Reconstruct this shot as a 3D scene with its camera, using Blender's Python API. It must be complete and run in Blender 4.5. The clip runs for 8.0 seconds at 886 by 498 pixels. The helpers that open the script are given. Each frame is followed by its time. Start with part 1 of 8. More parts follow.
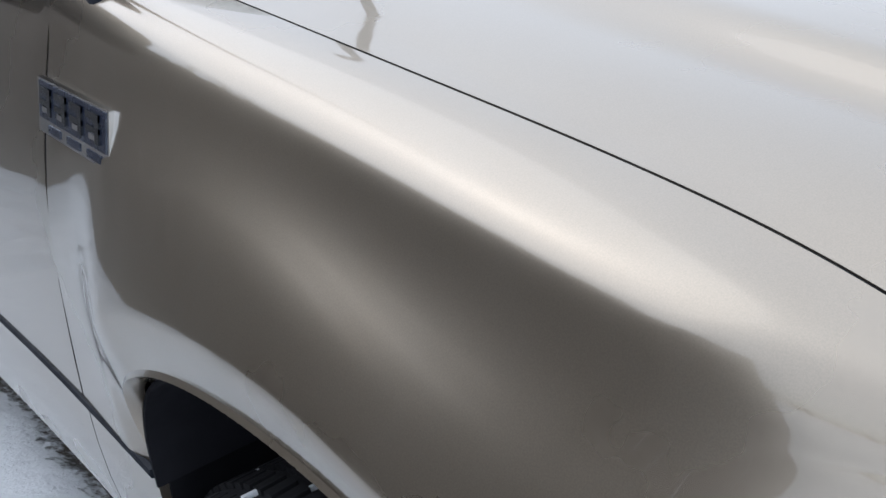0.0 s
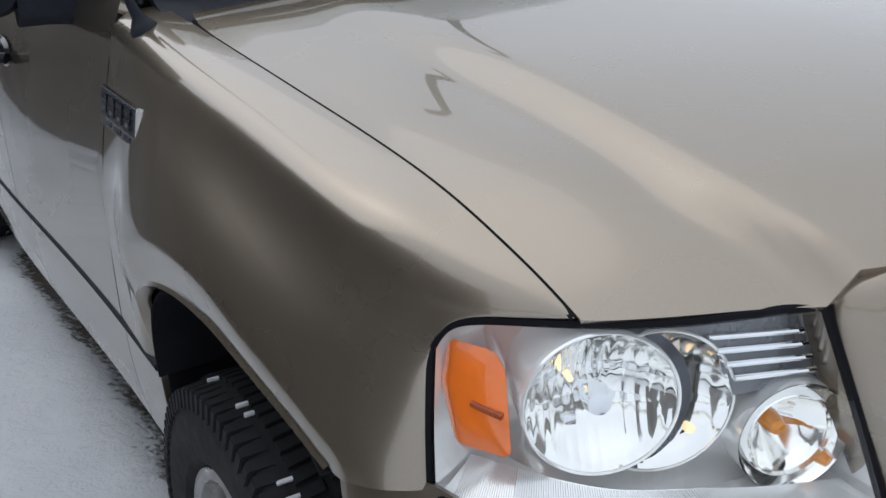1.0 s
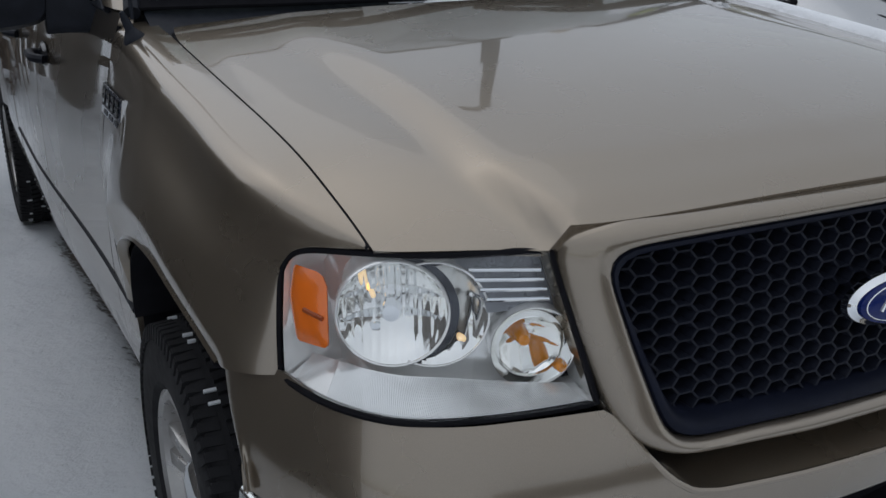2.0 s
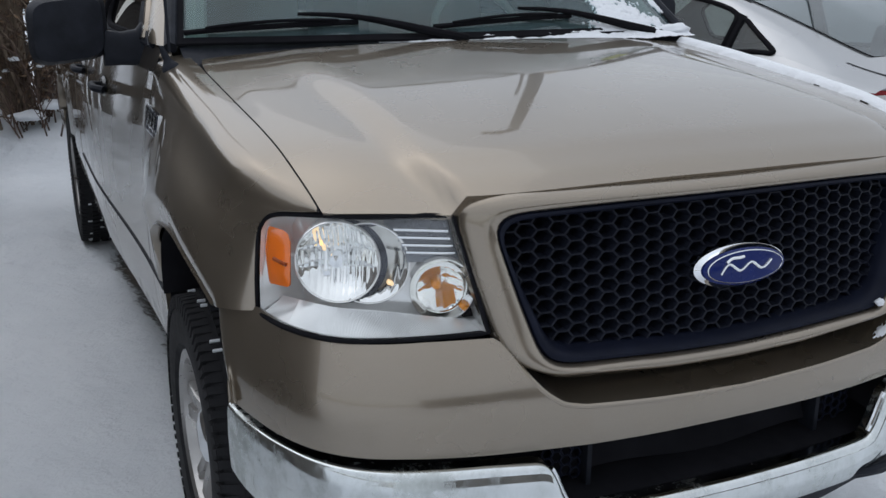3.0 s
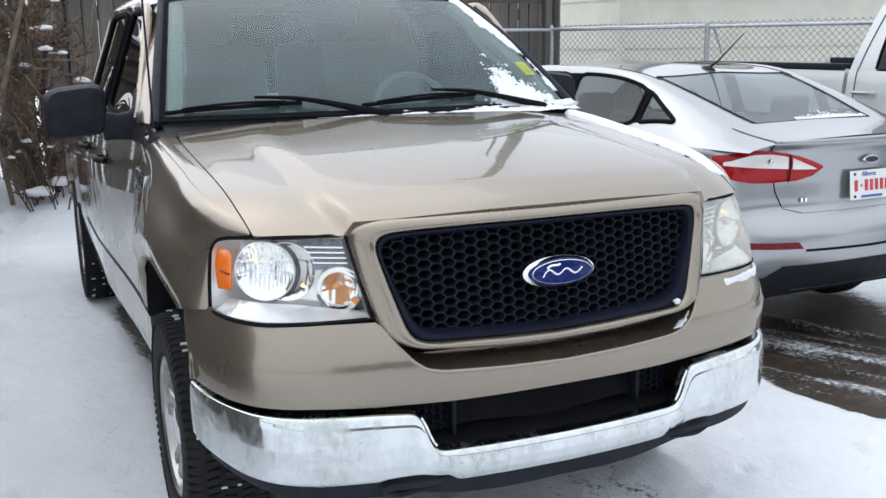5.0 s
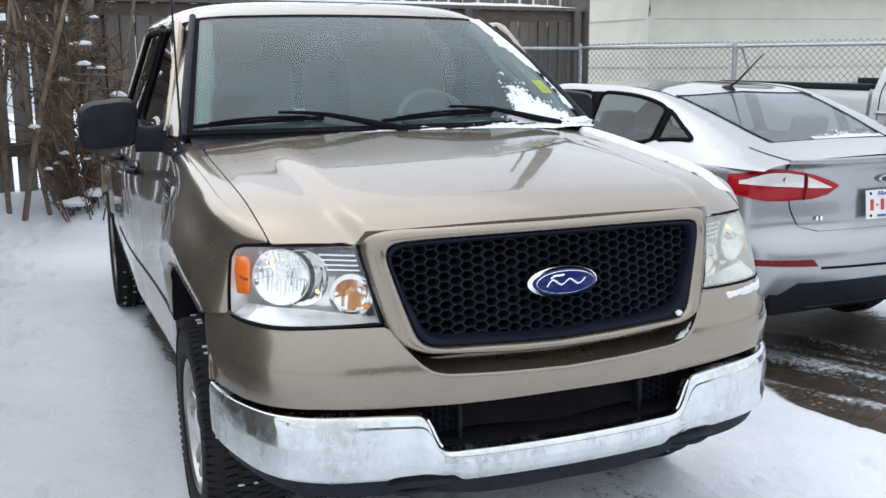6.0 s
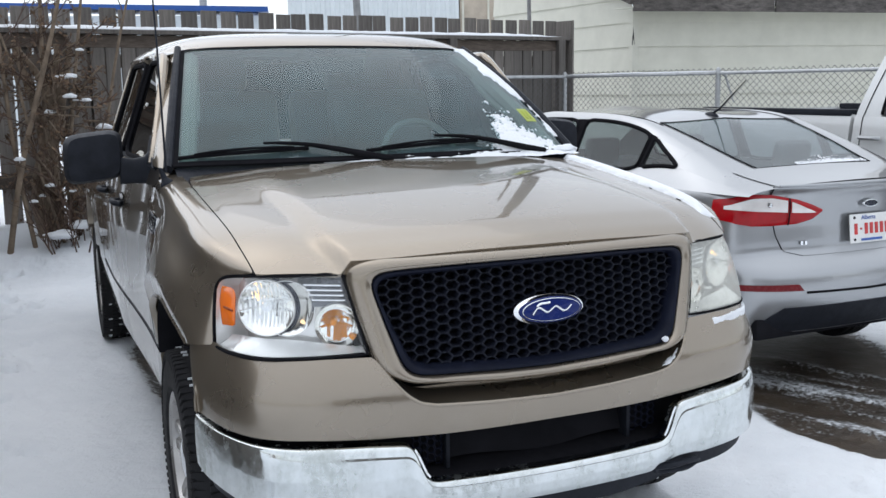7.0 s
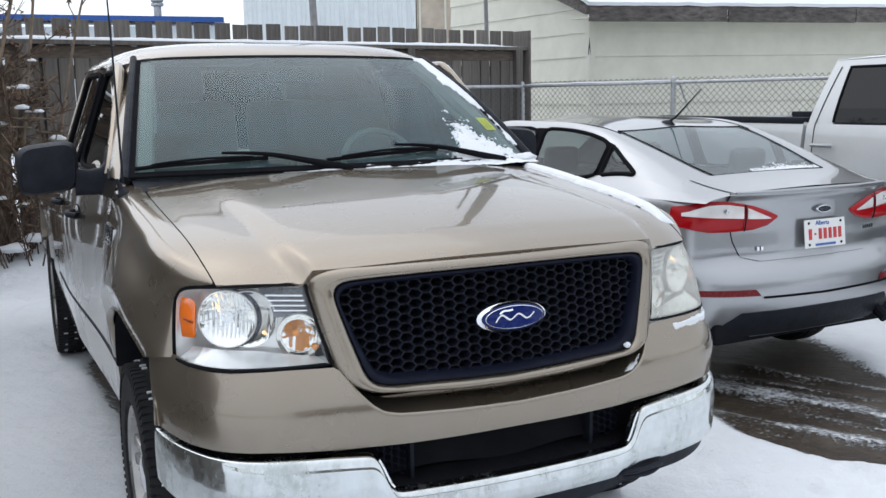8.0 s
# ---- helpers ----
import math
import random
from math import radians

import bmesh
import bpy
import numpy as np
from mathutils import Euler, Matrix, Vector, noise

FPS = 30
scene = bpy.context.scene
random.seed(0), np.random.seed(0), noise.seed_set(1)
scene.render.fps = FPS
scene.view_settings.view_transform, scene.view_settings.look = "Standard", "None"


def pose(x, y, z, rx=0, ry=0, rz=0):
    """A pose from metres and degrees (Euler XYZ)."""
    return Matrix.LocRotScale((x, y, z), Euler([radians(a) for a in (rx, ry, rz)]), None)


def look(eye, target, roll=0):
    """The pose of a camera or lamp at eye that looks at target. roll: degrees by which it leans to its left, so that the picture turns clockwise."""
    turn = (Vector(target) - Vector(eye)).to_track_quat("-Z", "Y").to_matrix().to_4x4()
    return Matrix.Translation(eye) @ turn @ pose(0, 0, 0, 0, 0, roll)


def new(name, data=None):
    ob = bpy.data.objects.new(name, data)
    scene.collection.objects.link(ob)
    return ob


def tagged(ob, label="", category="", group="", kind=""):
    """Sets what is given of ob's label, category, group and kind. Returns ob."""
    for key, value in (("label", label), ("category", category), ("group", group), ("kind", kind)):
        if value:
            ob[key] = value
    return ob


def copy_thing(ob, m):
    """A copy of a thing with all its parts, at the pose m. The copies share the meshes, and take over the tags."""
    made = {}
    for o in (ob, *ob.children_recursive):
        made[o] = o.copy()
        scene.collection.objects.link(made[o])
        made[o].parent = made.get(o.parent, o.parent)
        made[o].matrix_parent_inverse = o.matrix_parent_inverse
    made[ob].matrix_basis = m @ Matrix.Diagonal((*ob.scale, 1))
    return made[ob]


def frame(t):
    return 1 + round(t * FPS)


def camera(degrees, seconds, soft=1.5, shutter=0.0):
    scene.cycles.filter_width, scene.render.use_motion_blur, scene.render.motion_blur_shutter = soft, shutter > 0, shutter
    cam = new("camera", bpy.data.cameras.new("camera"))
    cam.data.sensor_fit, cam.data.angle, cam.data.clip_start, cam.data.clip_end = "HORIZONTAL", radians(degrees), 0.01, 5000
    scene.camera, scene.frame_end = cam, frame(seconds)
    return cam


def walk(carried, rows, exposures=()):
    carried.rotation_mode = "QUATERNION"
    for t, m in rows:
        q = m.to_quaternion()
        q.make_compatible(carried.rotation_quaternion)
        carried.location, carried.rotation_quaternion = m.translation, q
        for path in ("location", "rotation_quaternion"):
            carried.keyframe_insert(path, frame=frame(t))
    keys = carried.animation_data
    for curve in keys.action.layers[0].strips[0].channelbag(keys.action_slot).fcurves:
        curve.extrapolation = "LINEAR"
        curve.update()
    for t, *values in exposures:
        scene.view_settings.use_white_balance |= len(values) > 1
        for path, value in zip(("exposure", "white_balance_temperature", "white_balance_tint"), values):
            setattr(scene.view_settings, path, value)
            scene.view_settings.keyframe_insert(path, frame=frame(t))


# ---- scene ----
cam = camera(49.0, 8.0)
PATH = [
    (0, (-1.290, 0.139, 1.442), (-0.159, 1.585, 0.648), -3.1),
    (0.2, (-1.288, 0.040, 1.470), (-0.200, 1.518, 0.671), -2.6),
    (0.5, (-1.285, -0.120, 1.506), (-0.309, 1.450, 0.742), -2.7),
    (1, (-1.323, -0.428, 1.52), (-0.356, 1.169, 0.805), -1.6),
    (1.5, (-1.306, -0.678, 1.542), (-0.439, 0.99, 0.86), -1.4),
    (2, (-1.273, -0.922, 1.57), (-0.401, 0.747, 0.898), 0.1),
    (3.3, (-1.289, -1.597, 1.572), (-0.522, 0.178, 1.061), 0.1),
    (3.5, (-1.291, -1.686, 1.585), (-0.52, 0.097, 1.112), 0.0),
    (4, (-1.323, -1.915, 1.58), (-0.54, -0.129, 1.135), -0.7),
    (4.5, (-1.337, -2.106, 1.603), (-0.538, -0.325, 1.171), -0.9),
    (6, (-1.321, -2.392, 1.621), (-0.591, -0.57, 1.237), -0.4),
    (6.5, (-1.326, -2.389, 1.621), (-0.609, -0.557, 1.261), -0.6),
    (7, (-1.313, -2.394, 1.622), (-0.556, -0.571, 1.295), -0.9),
    (7.5, (-1.313, -2.395, 1.62), (-0.512, -0.589, 1.309), -0.9),
    (8, (-1.319, -2.386, 1.617), (-0.484, -0.595, 1.309), -1.1),
]
EXPOSURES = [(0, 0.78, 6050, 10), (0.5, 0.5, 6300, 10), (1.0, 0.08, 6350, 10), (1.5, -0.27, 6350, 10), (2.0, -0.68, 6350, 10), (2.3, -0.68, 6350, 10), (3.3, -0.15, 6350, 10), (3.5, -0.1, 6350, 10), (4.0, 0.12, 6350, 10), (4.5, 0.38, 6350, 10), (4.7, 0.43, 6400, 10), (6.0, 0.43, 6400, 10), (6.5, 0.26, 6400, 10), (7.0, 0.22, 6400, 10), (8.0, 0.2, 6400, 10)]
walk(cam, [(t, look(eye, target, roll)) for t, eye, target, roll in PATH], EXPOSURES)

# ---- sky and sun: a bright overcast winter day ----
SUN_EL, SUN_AZ = 55.0, -25.0  # azimuth from +y towards +x
world = bpy.data.worlds.new("overcast_sky")
scene.world = world
world.use_nodes = True
wn, wl = world.node_tree.nodes, world.node_tree.links
sky = wn.new("ShaderNodeTexSky")
sky.sky_type = "NISHITA"
sky.sun_disc = False
sky.sun_elevation, sky.sun_rotation = radians(SUN_EL), radians(SUN_AZ)
sky.air_density, sky.dust_density, sky.ozone_density = 1.0, 0.8, 1.0
sat = wn.new("ShaderNodeHueSaturation")
sat.inputs["Saturation"].default_value, sat.inputs["Value"].default_value = 0.35, 1.0
wl.new(sky.outputs[0], sat.inputs["Color"])
# the cloud sheet: brightest overhead, a third of that at the horizon
wtc, wsep, wmap, wcol, wadd = (wn.new(k) for k in ("ShaderNodeTexCoord", "ShaderNodeSeparateXYZ", "ShaderNodeMapRange", "ShaderNodeMix", "ShaderNodeMix"))
wl.new(wtc.outputs["Generated"], wsep.inputs[0])
wl.new(wsep.outputs["Z"], wmap.inputs[0])
wmap.inputs["From Min"].default_value, wmap.inputs["From Max"].default_value = 0.0, 1.0
wmap.inputs["To Min"].default_value, wmap.inputs["To Max"].default_value = 0.0, 1.0
wcol.data_type = "RGBA"
wl.new(wmap.outputs[0], wcol.inputs[0])
wcol.inputs[6].default_value, wcol.inputs[7].default_value = (3.0, 3.2, 3.5, 1), (9.4, 9.9, 10.5, 1)
wadd.data_type, wadd.blend_type = "RGBA", "ADD"
wadd.inputs[0].default_value = 1.0
wl.new(wcol.outputs[2], wadd.inputs[6])
wl.new(sat.outputs[0], wadd.inputs[7])
wl.new(wadd.outputs[2], wn["Background"].inputs["Color"])
wn["Background"].inputs["Strength"].default_value = 0.1

sun_data = bpy.data.lights.new("sun", "SUN")
sun_data.energy, sun_data.angle, sun_data.color = 0.4, radians(80), (1.0, 0.97, 0.93)
sun_lamp = new("sun", sun_data)
sd = Vector((math.sin(radians(SUN_AZ)) * math.cos(radians(SUN_EL)), math.cos(radians(SUN_AZ)) * math.cos(radians(SUN_EL)), math.sin(radians(SUN_EL))))
sun_lamp.matrix_world = look(sd * 40, (0, 0, 0))


# ---- materials ----
def mat_new(name):
    m = bpy.data.materials.new(name)
    m.use_nodes = True
    nt = m.node_tree
    return m, nt, nt.nodes["Principled BSDF"], nt.links


def tex_noise(nt, scale, detail=4.0, rough=0.55, coord="Object", stretch=(1, 1, 1)):
    tc, mp, no = nt.nodes.new("ShaderNodeTexCoord"), nt.nodes.new("ShaderNodeMapping"), nt.nodes.new("ShaderNodeTexNoise")
    mp.inputs["Scale"].default_value = stretch
    no.inputs["Scale"].default_value, no.inputs["Detail"].default_value, no.inputs["Roughness"].default_value = scale, detail, rough
    nt.links.new(tc.outputs[coord], mp.inputs[0])
    nt.links.new(mp.outputs[0], no.inputs["Vector"])
    return no.outputs["Fac"]


def ramp(nt, fac, stops):
    r = nt.nodes.new("ShaderNodeValToRGB")
    els = r.color_ramp.elements
    while len(els) < len(stops):
        els.new(0.5)
    for e, (p, c) in zip(els, stops):
        e.position = p
        e.color = (*c, 1) if len(c) == 3 else c
    nt.links.new(fac, r.inputs[0])
    return r.outputs[0]


def mix_col(nt, fac, a, b, mode="MIX"):
    n = nt.nodes.new("ShaderNodeMix")
    n.data_type, n.blend_type = "RGBA", mode
    for sock, v in ((n.inputs[0], fac), (n.inputs[6], a), (n.inputs[7], b)):
        if isinstance(v, (int, float)):
            sock.default_value = v
        elif isinstance(v, tuple):
            sock.default_value = (*v, 1)
        else:
            nt.links.new(v, sock)
    return n.outputs[2]


def bump(nt, b, height, strength=0.2, dist=0.01):
    n = nt.nodes.new("ShaderNodeBump")
    n.inputs["Strength"].default_value, n.inputs["Distance"].default_value = strength, dist
    nt.links.new(height, n.inputs["Height"])
    nt.links.new(n.outputs[0], b.inputs["Normal"])


def value_map(nt, fac, lo, hi):
    n = nt.nodes.new("ShaderNodeMapRange")
    n.inputs["To Min"].default_value, n.inputs["To Max"].default_value = lo, hi
    n.inputs["From Min"].default_value, n.inputs["From Max"].default_value = 0.3, 0.7
    nt.links.new(fac, n.inputs[0])
    return n.outputs[0]


def car_paint(name, col, metallic=0.75, rough=0.36, dirt=(0.5, 0.48, 0.45), dirt_amount=0.25):
    m, nt, b, L = mat_new(name)
    flake = tex_noise(nt, 900, 1.0)
    cloud = tex_noise(nt, 2.2, 5.0)
    grime = tex_noise(nt, 7.0, 8.0, 0.7)
    c = mix_col(nt, value_map(nt, flake, 0.0, 0.35), tuple(v * 0.92 for v in col), tuple(min(1, v * 1.25) for v in col))
    film = nt.nodes.new("ShaderNodeMath")
    film.operation = "MULTIPLY"
    L.new(value_map(nt, grime, 0.0, dirt_amount), film.inputs[0])
    L.new(value_map(nt, cloud, 0.3, 1.0), film.inputs[1])
    L.new(mix_col(nt, film.outputs[0], c, dirt), b.inputs["Base Color"])
    b.inputs["Metallic"].default_value = metallic
    L.new(value_map(nt, cloud, rough - 0.03, rough + 0.05), b.inputs["Roughness"])
    b.inputs["Coat Weight"].default_value = 1.0
    b.inputs["Coat IOR"].default_value = 1.53
    b.inputs["Specular Tint"].default_value = (0.62, 0.6, 0.57, 1)
    L.new(value_map(nt, grime, 0.015, 0.06), b.inputs["Coat Roughness"])
    return m


def simple(name, col, rough=0.5, metallic=0.0, var=0.15, scale=14.0, bumps=0.0, bscale=60.0, rough_var=0.08, coat=0.0, spec=0.5):
    m, nt, b, L = mat_new(name)
    n1 = tex_noise(nt, scale, 6.0, 0.6)
    lo, hi = tuple(max(0, v * (1 - var)) for v in col), tuple(min(1, v * (1 + var)) for v in col)
    L.new(ramp(nt, n1, [(0.3, lo), (0.7, hi)]), b.inputs["Base Color"])
    L.new(value_map(nt, tex_noise(nt, scale * 2.7, 5.0), max(0.0, rough - rough_var), min(1, rough + rough_var)), b.inputs["Roughness"])
    b.inputs["Metallic"].default_value = metallic
    b.inputs["Coat Weight"].default_value = coat
    b.inputs["Specular IOR Level"].default_value = spec
    if bumps:
        bump(nt, b, tex_noise(nt, bscale, 6.0, 0.6), bumps, 0.004)
    return m


def clear_glass(name, tint, gloss_rough=0.0, haze=0.0, haze_col=(0.8, 0.82, 0.82), ior=1.45):
    """A thin pane: tinted see-through, mirror gloss by Fresnel, and a painted haze: sky sheen on panes, clouding on the
    lens.
    """
    m, nt, b, L = mat_new(name)
    nt.nodes.remove(b)
    tr, gl, fr, mx = (nt.nodes.new(k) for k in ("ShaderNodeBsdfTransparent", "ShaderNodeBsdfGlossy", "ShaderNodeLayerWeight", "ShaderNodeMixShader"))
    pw, ad = nt.nodes.new("ShaderNodeMath"), nt.nodes.new("ShaderNodeMath")
    pw.operation, ad.operation = "POWER", "MULTIPLY_ADD"
    pw.inputs[1].default_value = 5.0
    f0 = ((ior - 1) / (ior + 1)) ** 2 * 1.3
    ad.inputs[1].default_value, ad.inputs[2].default_value = 1 - f0, f0
    tr.inputs[0].default_value = (*tint, 1)
    gl.inputs["Roughness"].default_value = gloss_rough
    fr.inputs["Blend"].default_value = 0.5
    L.new(fr.outputs["Facing"], pw.inputs[0])
    L.new(pw.outputs[0], ad.inputs[0])
    L.new(ad.outputs[0], mx.inputs[0])
    L.new(tr.outputs[0], mx.inputs[1])
    L.new(gl.outputs[0], mx.inputs[2])
    last = mx.outputs[0]
    if haze:
        di, mx2 = nt.nodes.new("ShaderNodeBsdfDiffuse"), nt.nodes.new("ShaderNodeMixShader")
        di.inputs[0].default_value = (*haze_col, 1)
        L.new(value_map(nt, tex_noise(nt, 5.0, 6.0, 0.6), haze * 0.6, haze * 1.4), mx2.inputs[0])
        L.new(last, mx2.inputs[1])
        L.new(di.outputs[0], mx2.inputs[2])
        last = mx2.outputs[0]
    L.new(last, nt.nodes["Material Output"].inputs[0])
    return m


PAINT = car_paint("beige_metallic_paint", (0.276, 0.232, 0.180), 0.88, 0.27, (0.36, 0.35, 0.33), 0.12)
SILVER = car_paint("silver_metallic_paint", (0.40, 0.41, 0.425), 0.85, 0.3, (0.5, 0.5, 0.5), 0.15)
WHITE = car_paint("white_metallic_paint", (0.62, 0.63, 0.63), 0.35, 0.4, (0.5, 0.48, 0.45), 0.3)
CHROME = simple("chrome", (0.82, 0.84, 0.86), 0.07, 1.0, 0.03, 6.0, rough_var=0.05)
BLACK = simple("black_textured_plastic", (0.015, 0.017, 0.023), 0.55, 0, 0.25, 20, 0.1, 400, spec=0.14)
GLOSS_BLACK = simple("gloss_black_trim", (0.012, 0.013, 0.015), 0.2, 0, 0.2, 20)
SEAL = simple("black_rubber_seal", (0.011, 0.011, 0.013), 0.8, 0, 0.2, spec=0.03)
GRILLE = simple("dark_blue_grey_plastic", (0.008, 0.010, 0.020), 0.45, 0, 0.2, 25, 0.1, 300, spec=0.11)
LATTICE = simple("dark_lattice_plastic", (0.013, 0.015, 0.024), 0.40, 0, 0.2, 25, spec=0.26)
# near-black with shade put into it, for recesses, gap sheets and underbody parts
VOID = simple("shade_and_underbody_black", (0.014, 0.014, 0.017), 0.8, spec=0.05)
RUBBER = simple("tyre_rubber", (0.018, 0.018, 0.020), 0.75, 0, 0.3, 12, 0.25, 90, spec=0.2)
ALLOY = simple("cast_alloy", (0.40, 0.39, 0.38), 0.32, 0.9, 0.12, 9, rough_var=0.1)
REFLECTOR = simple("lamp_reflector", (0.96, 0.96, 0.94), 0.09, 1.0, 0.03)
AMBER = simple("amber_lens", (0.85, 0.17, 0.008), 0.12, 0, 0.1, 30, 0.2, 220, coat=1.0)
AMBER_BULB = simple("amber_bulb", (0.75, 0.26, 0.015), 0.1, 0, 0.1, coat=1.0)
RED = simple("red_lens", (0.38, 0.004, 0.009), 0.10, 0, 0.15, 25, 0.1, 200, spec=0.35)
# reflector red with the shade low on the bumper put into its colour
SHADED_RED = simple("shaded_red_reflector", (0.16, 0.006, 0.010), 0.25, 0, 0.15, 25, spec=0.3)
LAMP_WHITE = simple("frosted_lamp_lens", (0.80, 0.76, 0.74), 0.15, 0.2, 0.06, 25, 0.2, 220, coat=1.0)
BLUE = simple("emblem_blue", (0.006, 0.016, 0.11), 0.25, 0, 0.1, spec=0.3)
BEIGE_CLOTH = simple("tan_cabin_cloth", (0.2, 0.175, 0.145), 0.9, 0, 0.06, 3)
TRIM_TAN = simple("pale_grey_green_trim", (0.24, 0.25, 0.21), 0.6, 0, 0.06)
DASH = simple("dark_cabin_plastic", (0.05, 0.048, 0.045), 0.6, 0, 0.15)
# the haze colour puts a bluish sky sheen into the pane
WINDSHIELD = clear_glass("windshield_glass", (0.52, 0.66, 0.67), 0.0, 0.115, (0.30, 0.46, 0.50))
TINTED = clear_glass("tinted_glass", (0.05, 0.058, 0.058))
def tint_film(name, tint):
    m, nt, b, L = mat_new(name)
    nt.nodes.remove(b)
    tr = nt.nodes.new("ShaderNodeBsdfTransparent")
    tr.inputs[0].default_value = (*tint, 1)
    L.new(tr.outputs[0], nt.nodes["Material Output"].inputs[0])
    return m


TINT_FILM = tint_film("tint_film", (0.10, 0.118, 0.118))
# sedan panes: reflected sky is painted in as pale haze
SEDAN_GLASS = clear_glass("sedan_glass", (0.6, 0.68, 0.7), 0.0, 0.10, (0.5, 0.58, 0.6))
SEDAN_SIDE = clear_glass("sedan_side_glass", (0.5, 0.56, 0.57), 0.0, 0.06, (0.5, 0.58, 0.6))
LENS = clear_glass("headlight_lens", (0.98, 0.985, 0.985), 0.0)
CLOUDY_LENS = clear_glass("cloudy_headlight_lens", (0.9, 0.9, 0.86), 0.12, 0.34, (0.8, 0.8, 0.74))
PLATE = simple("plate_white", (0.8, 0.8, 0.78), 0.4, 0, 0.04)
PLATE_RED = simple("plate_red", (0.55, 0.05, 0.05), 0.5)
PLATE_BLUE = simple("plate_blue", (0.05, 0.12, 0.4), 0.5)
YELLOW = simple("yellow_marker", (0.36, 0.42, 0.09), 0.7)
YELLOW_DARK = simple("olive_marker", (0.3, 0.35, 0.03), 0.6)
GALV = simple("galvanised_steel", (0.42, 0.43, 0.44), 0.42, 0.8, 0.2, 12)
WIRE = simple("weathered_wire", (0.12, 0.12, 0.122), 0.6, 0.4, 0.2, 12)
POLE_GREY = simple("weathered_pole", (0.2, 0.2, 0.2), 0.8, 0, 0.2, 6)


def chrome_dirty():
    m, nt, b, L = mat_new("salt_stained_chrome")
    stain = tex_noise(nt, 5.0, 9.0, 0.7, "Object", (1.6, 1.6, 0.45))
    fine = tex_noise(nt, 40, 6.0, 0.7)
    both = nt.nodes.new("ShaderNodeMath")
    both.operation = "MULTIPLY"
    L.new(value_map(nt, stain, 0.15, 1.0), both.inputs[0])
    L.new(value_map(nt, fine, 0.4, 1.0), both.inputs[1])
    L.new(mix_col(nt, both.outputs[0], (0.76, 0.79, 0.80), (0.42, 0.45, 0.43)), b.inputs["Base Color"])
    L.new(value_map(nt, both.outputs[0], 0.08, 0.42), b.inputs["Roughness"])
    b.inputs["Metallic"].default_value = 1.0
    return m


DULL_CHROME = chrome_dirty()


def snow_mat(name="snow", col=(0.80, 0.82, 0.85)):
    m, nt, b, L = mat_new(name)
    n = tex_noise(nt, 1.3, 8.0, 0.6)
    L.new(ramp(nt, n, [(0.3, tuple(v * 0.93 for v in col)), (0.65, col)]), b.inputs["Base Color"])
    b.inputs["Roughness"].default_value = 0.75
    b.inputs["Subsurface Weight"].default_value = 0.0
    bump(nt, b, tex_noise(nt, 55, 9.0, 0.65), 0.5, 0.012)
    return m


SNOW = snow_mat()


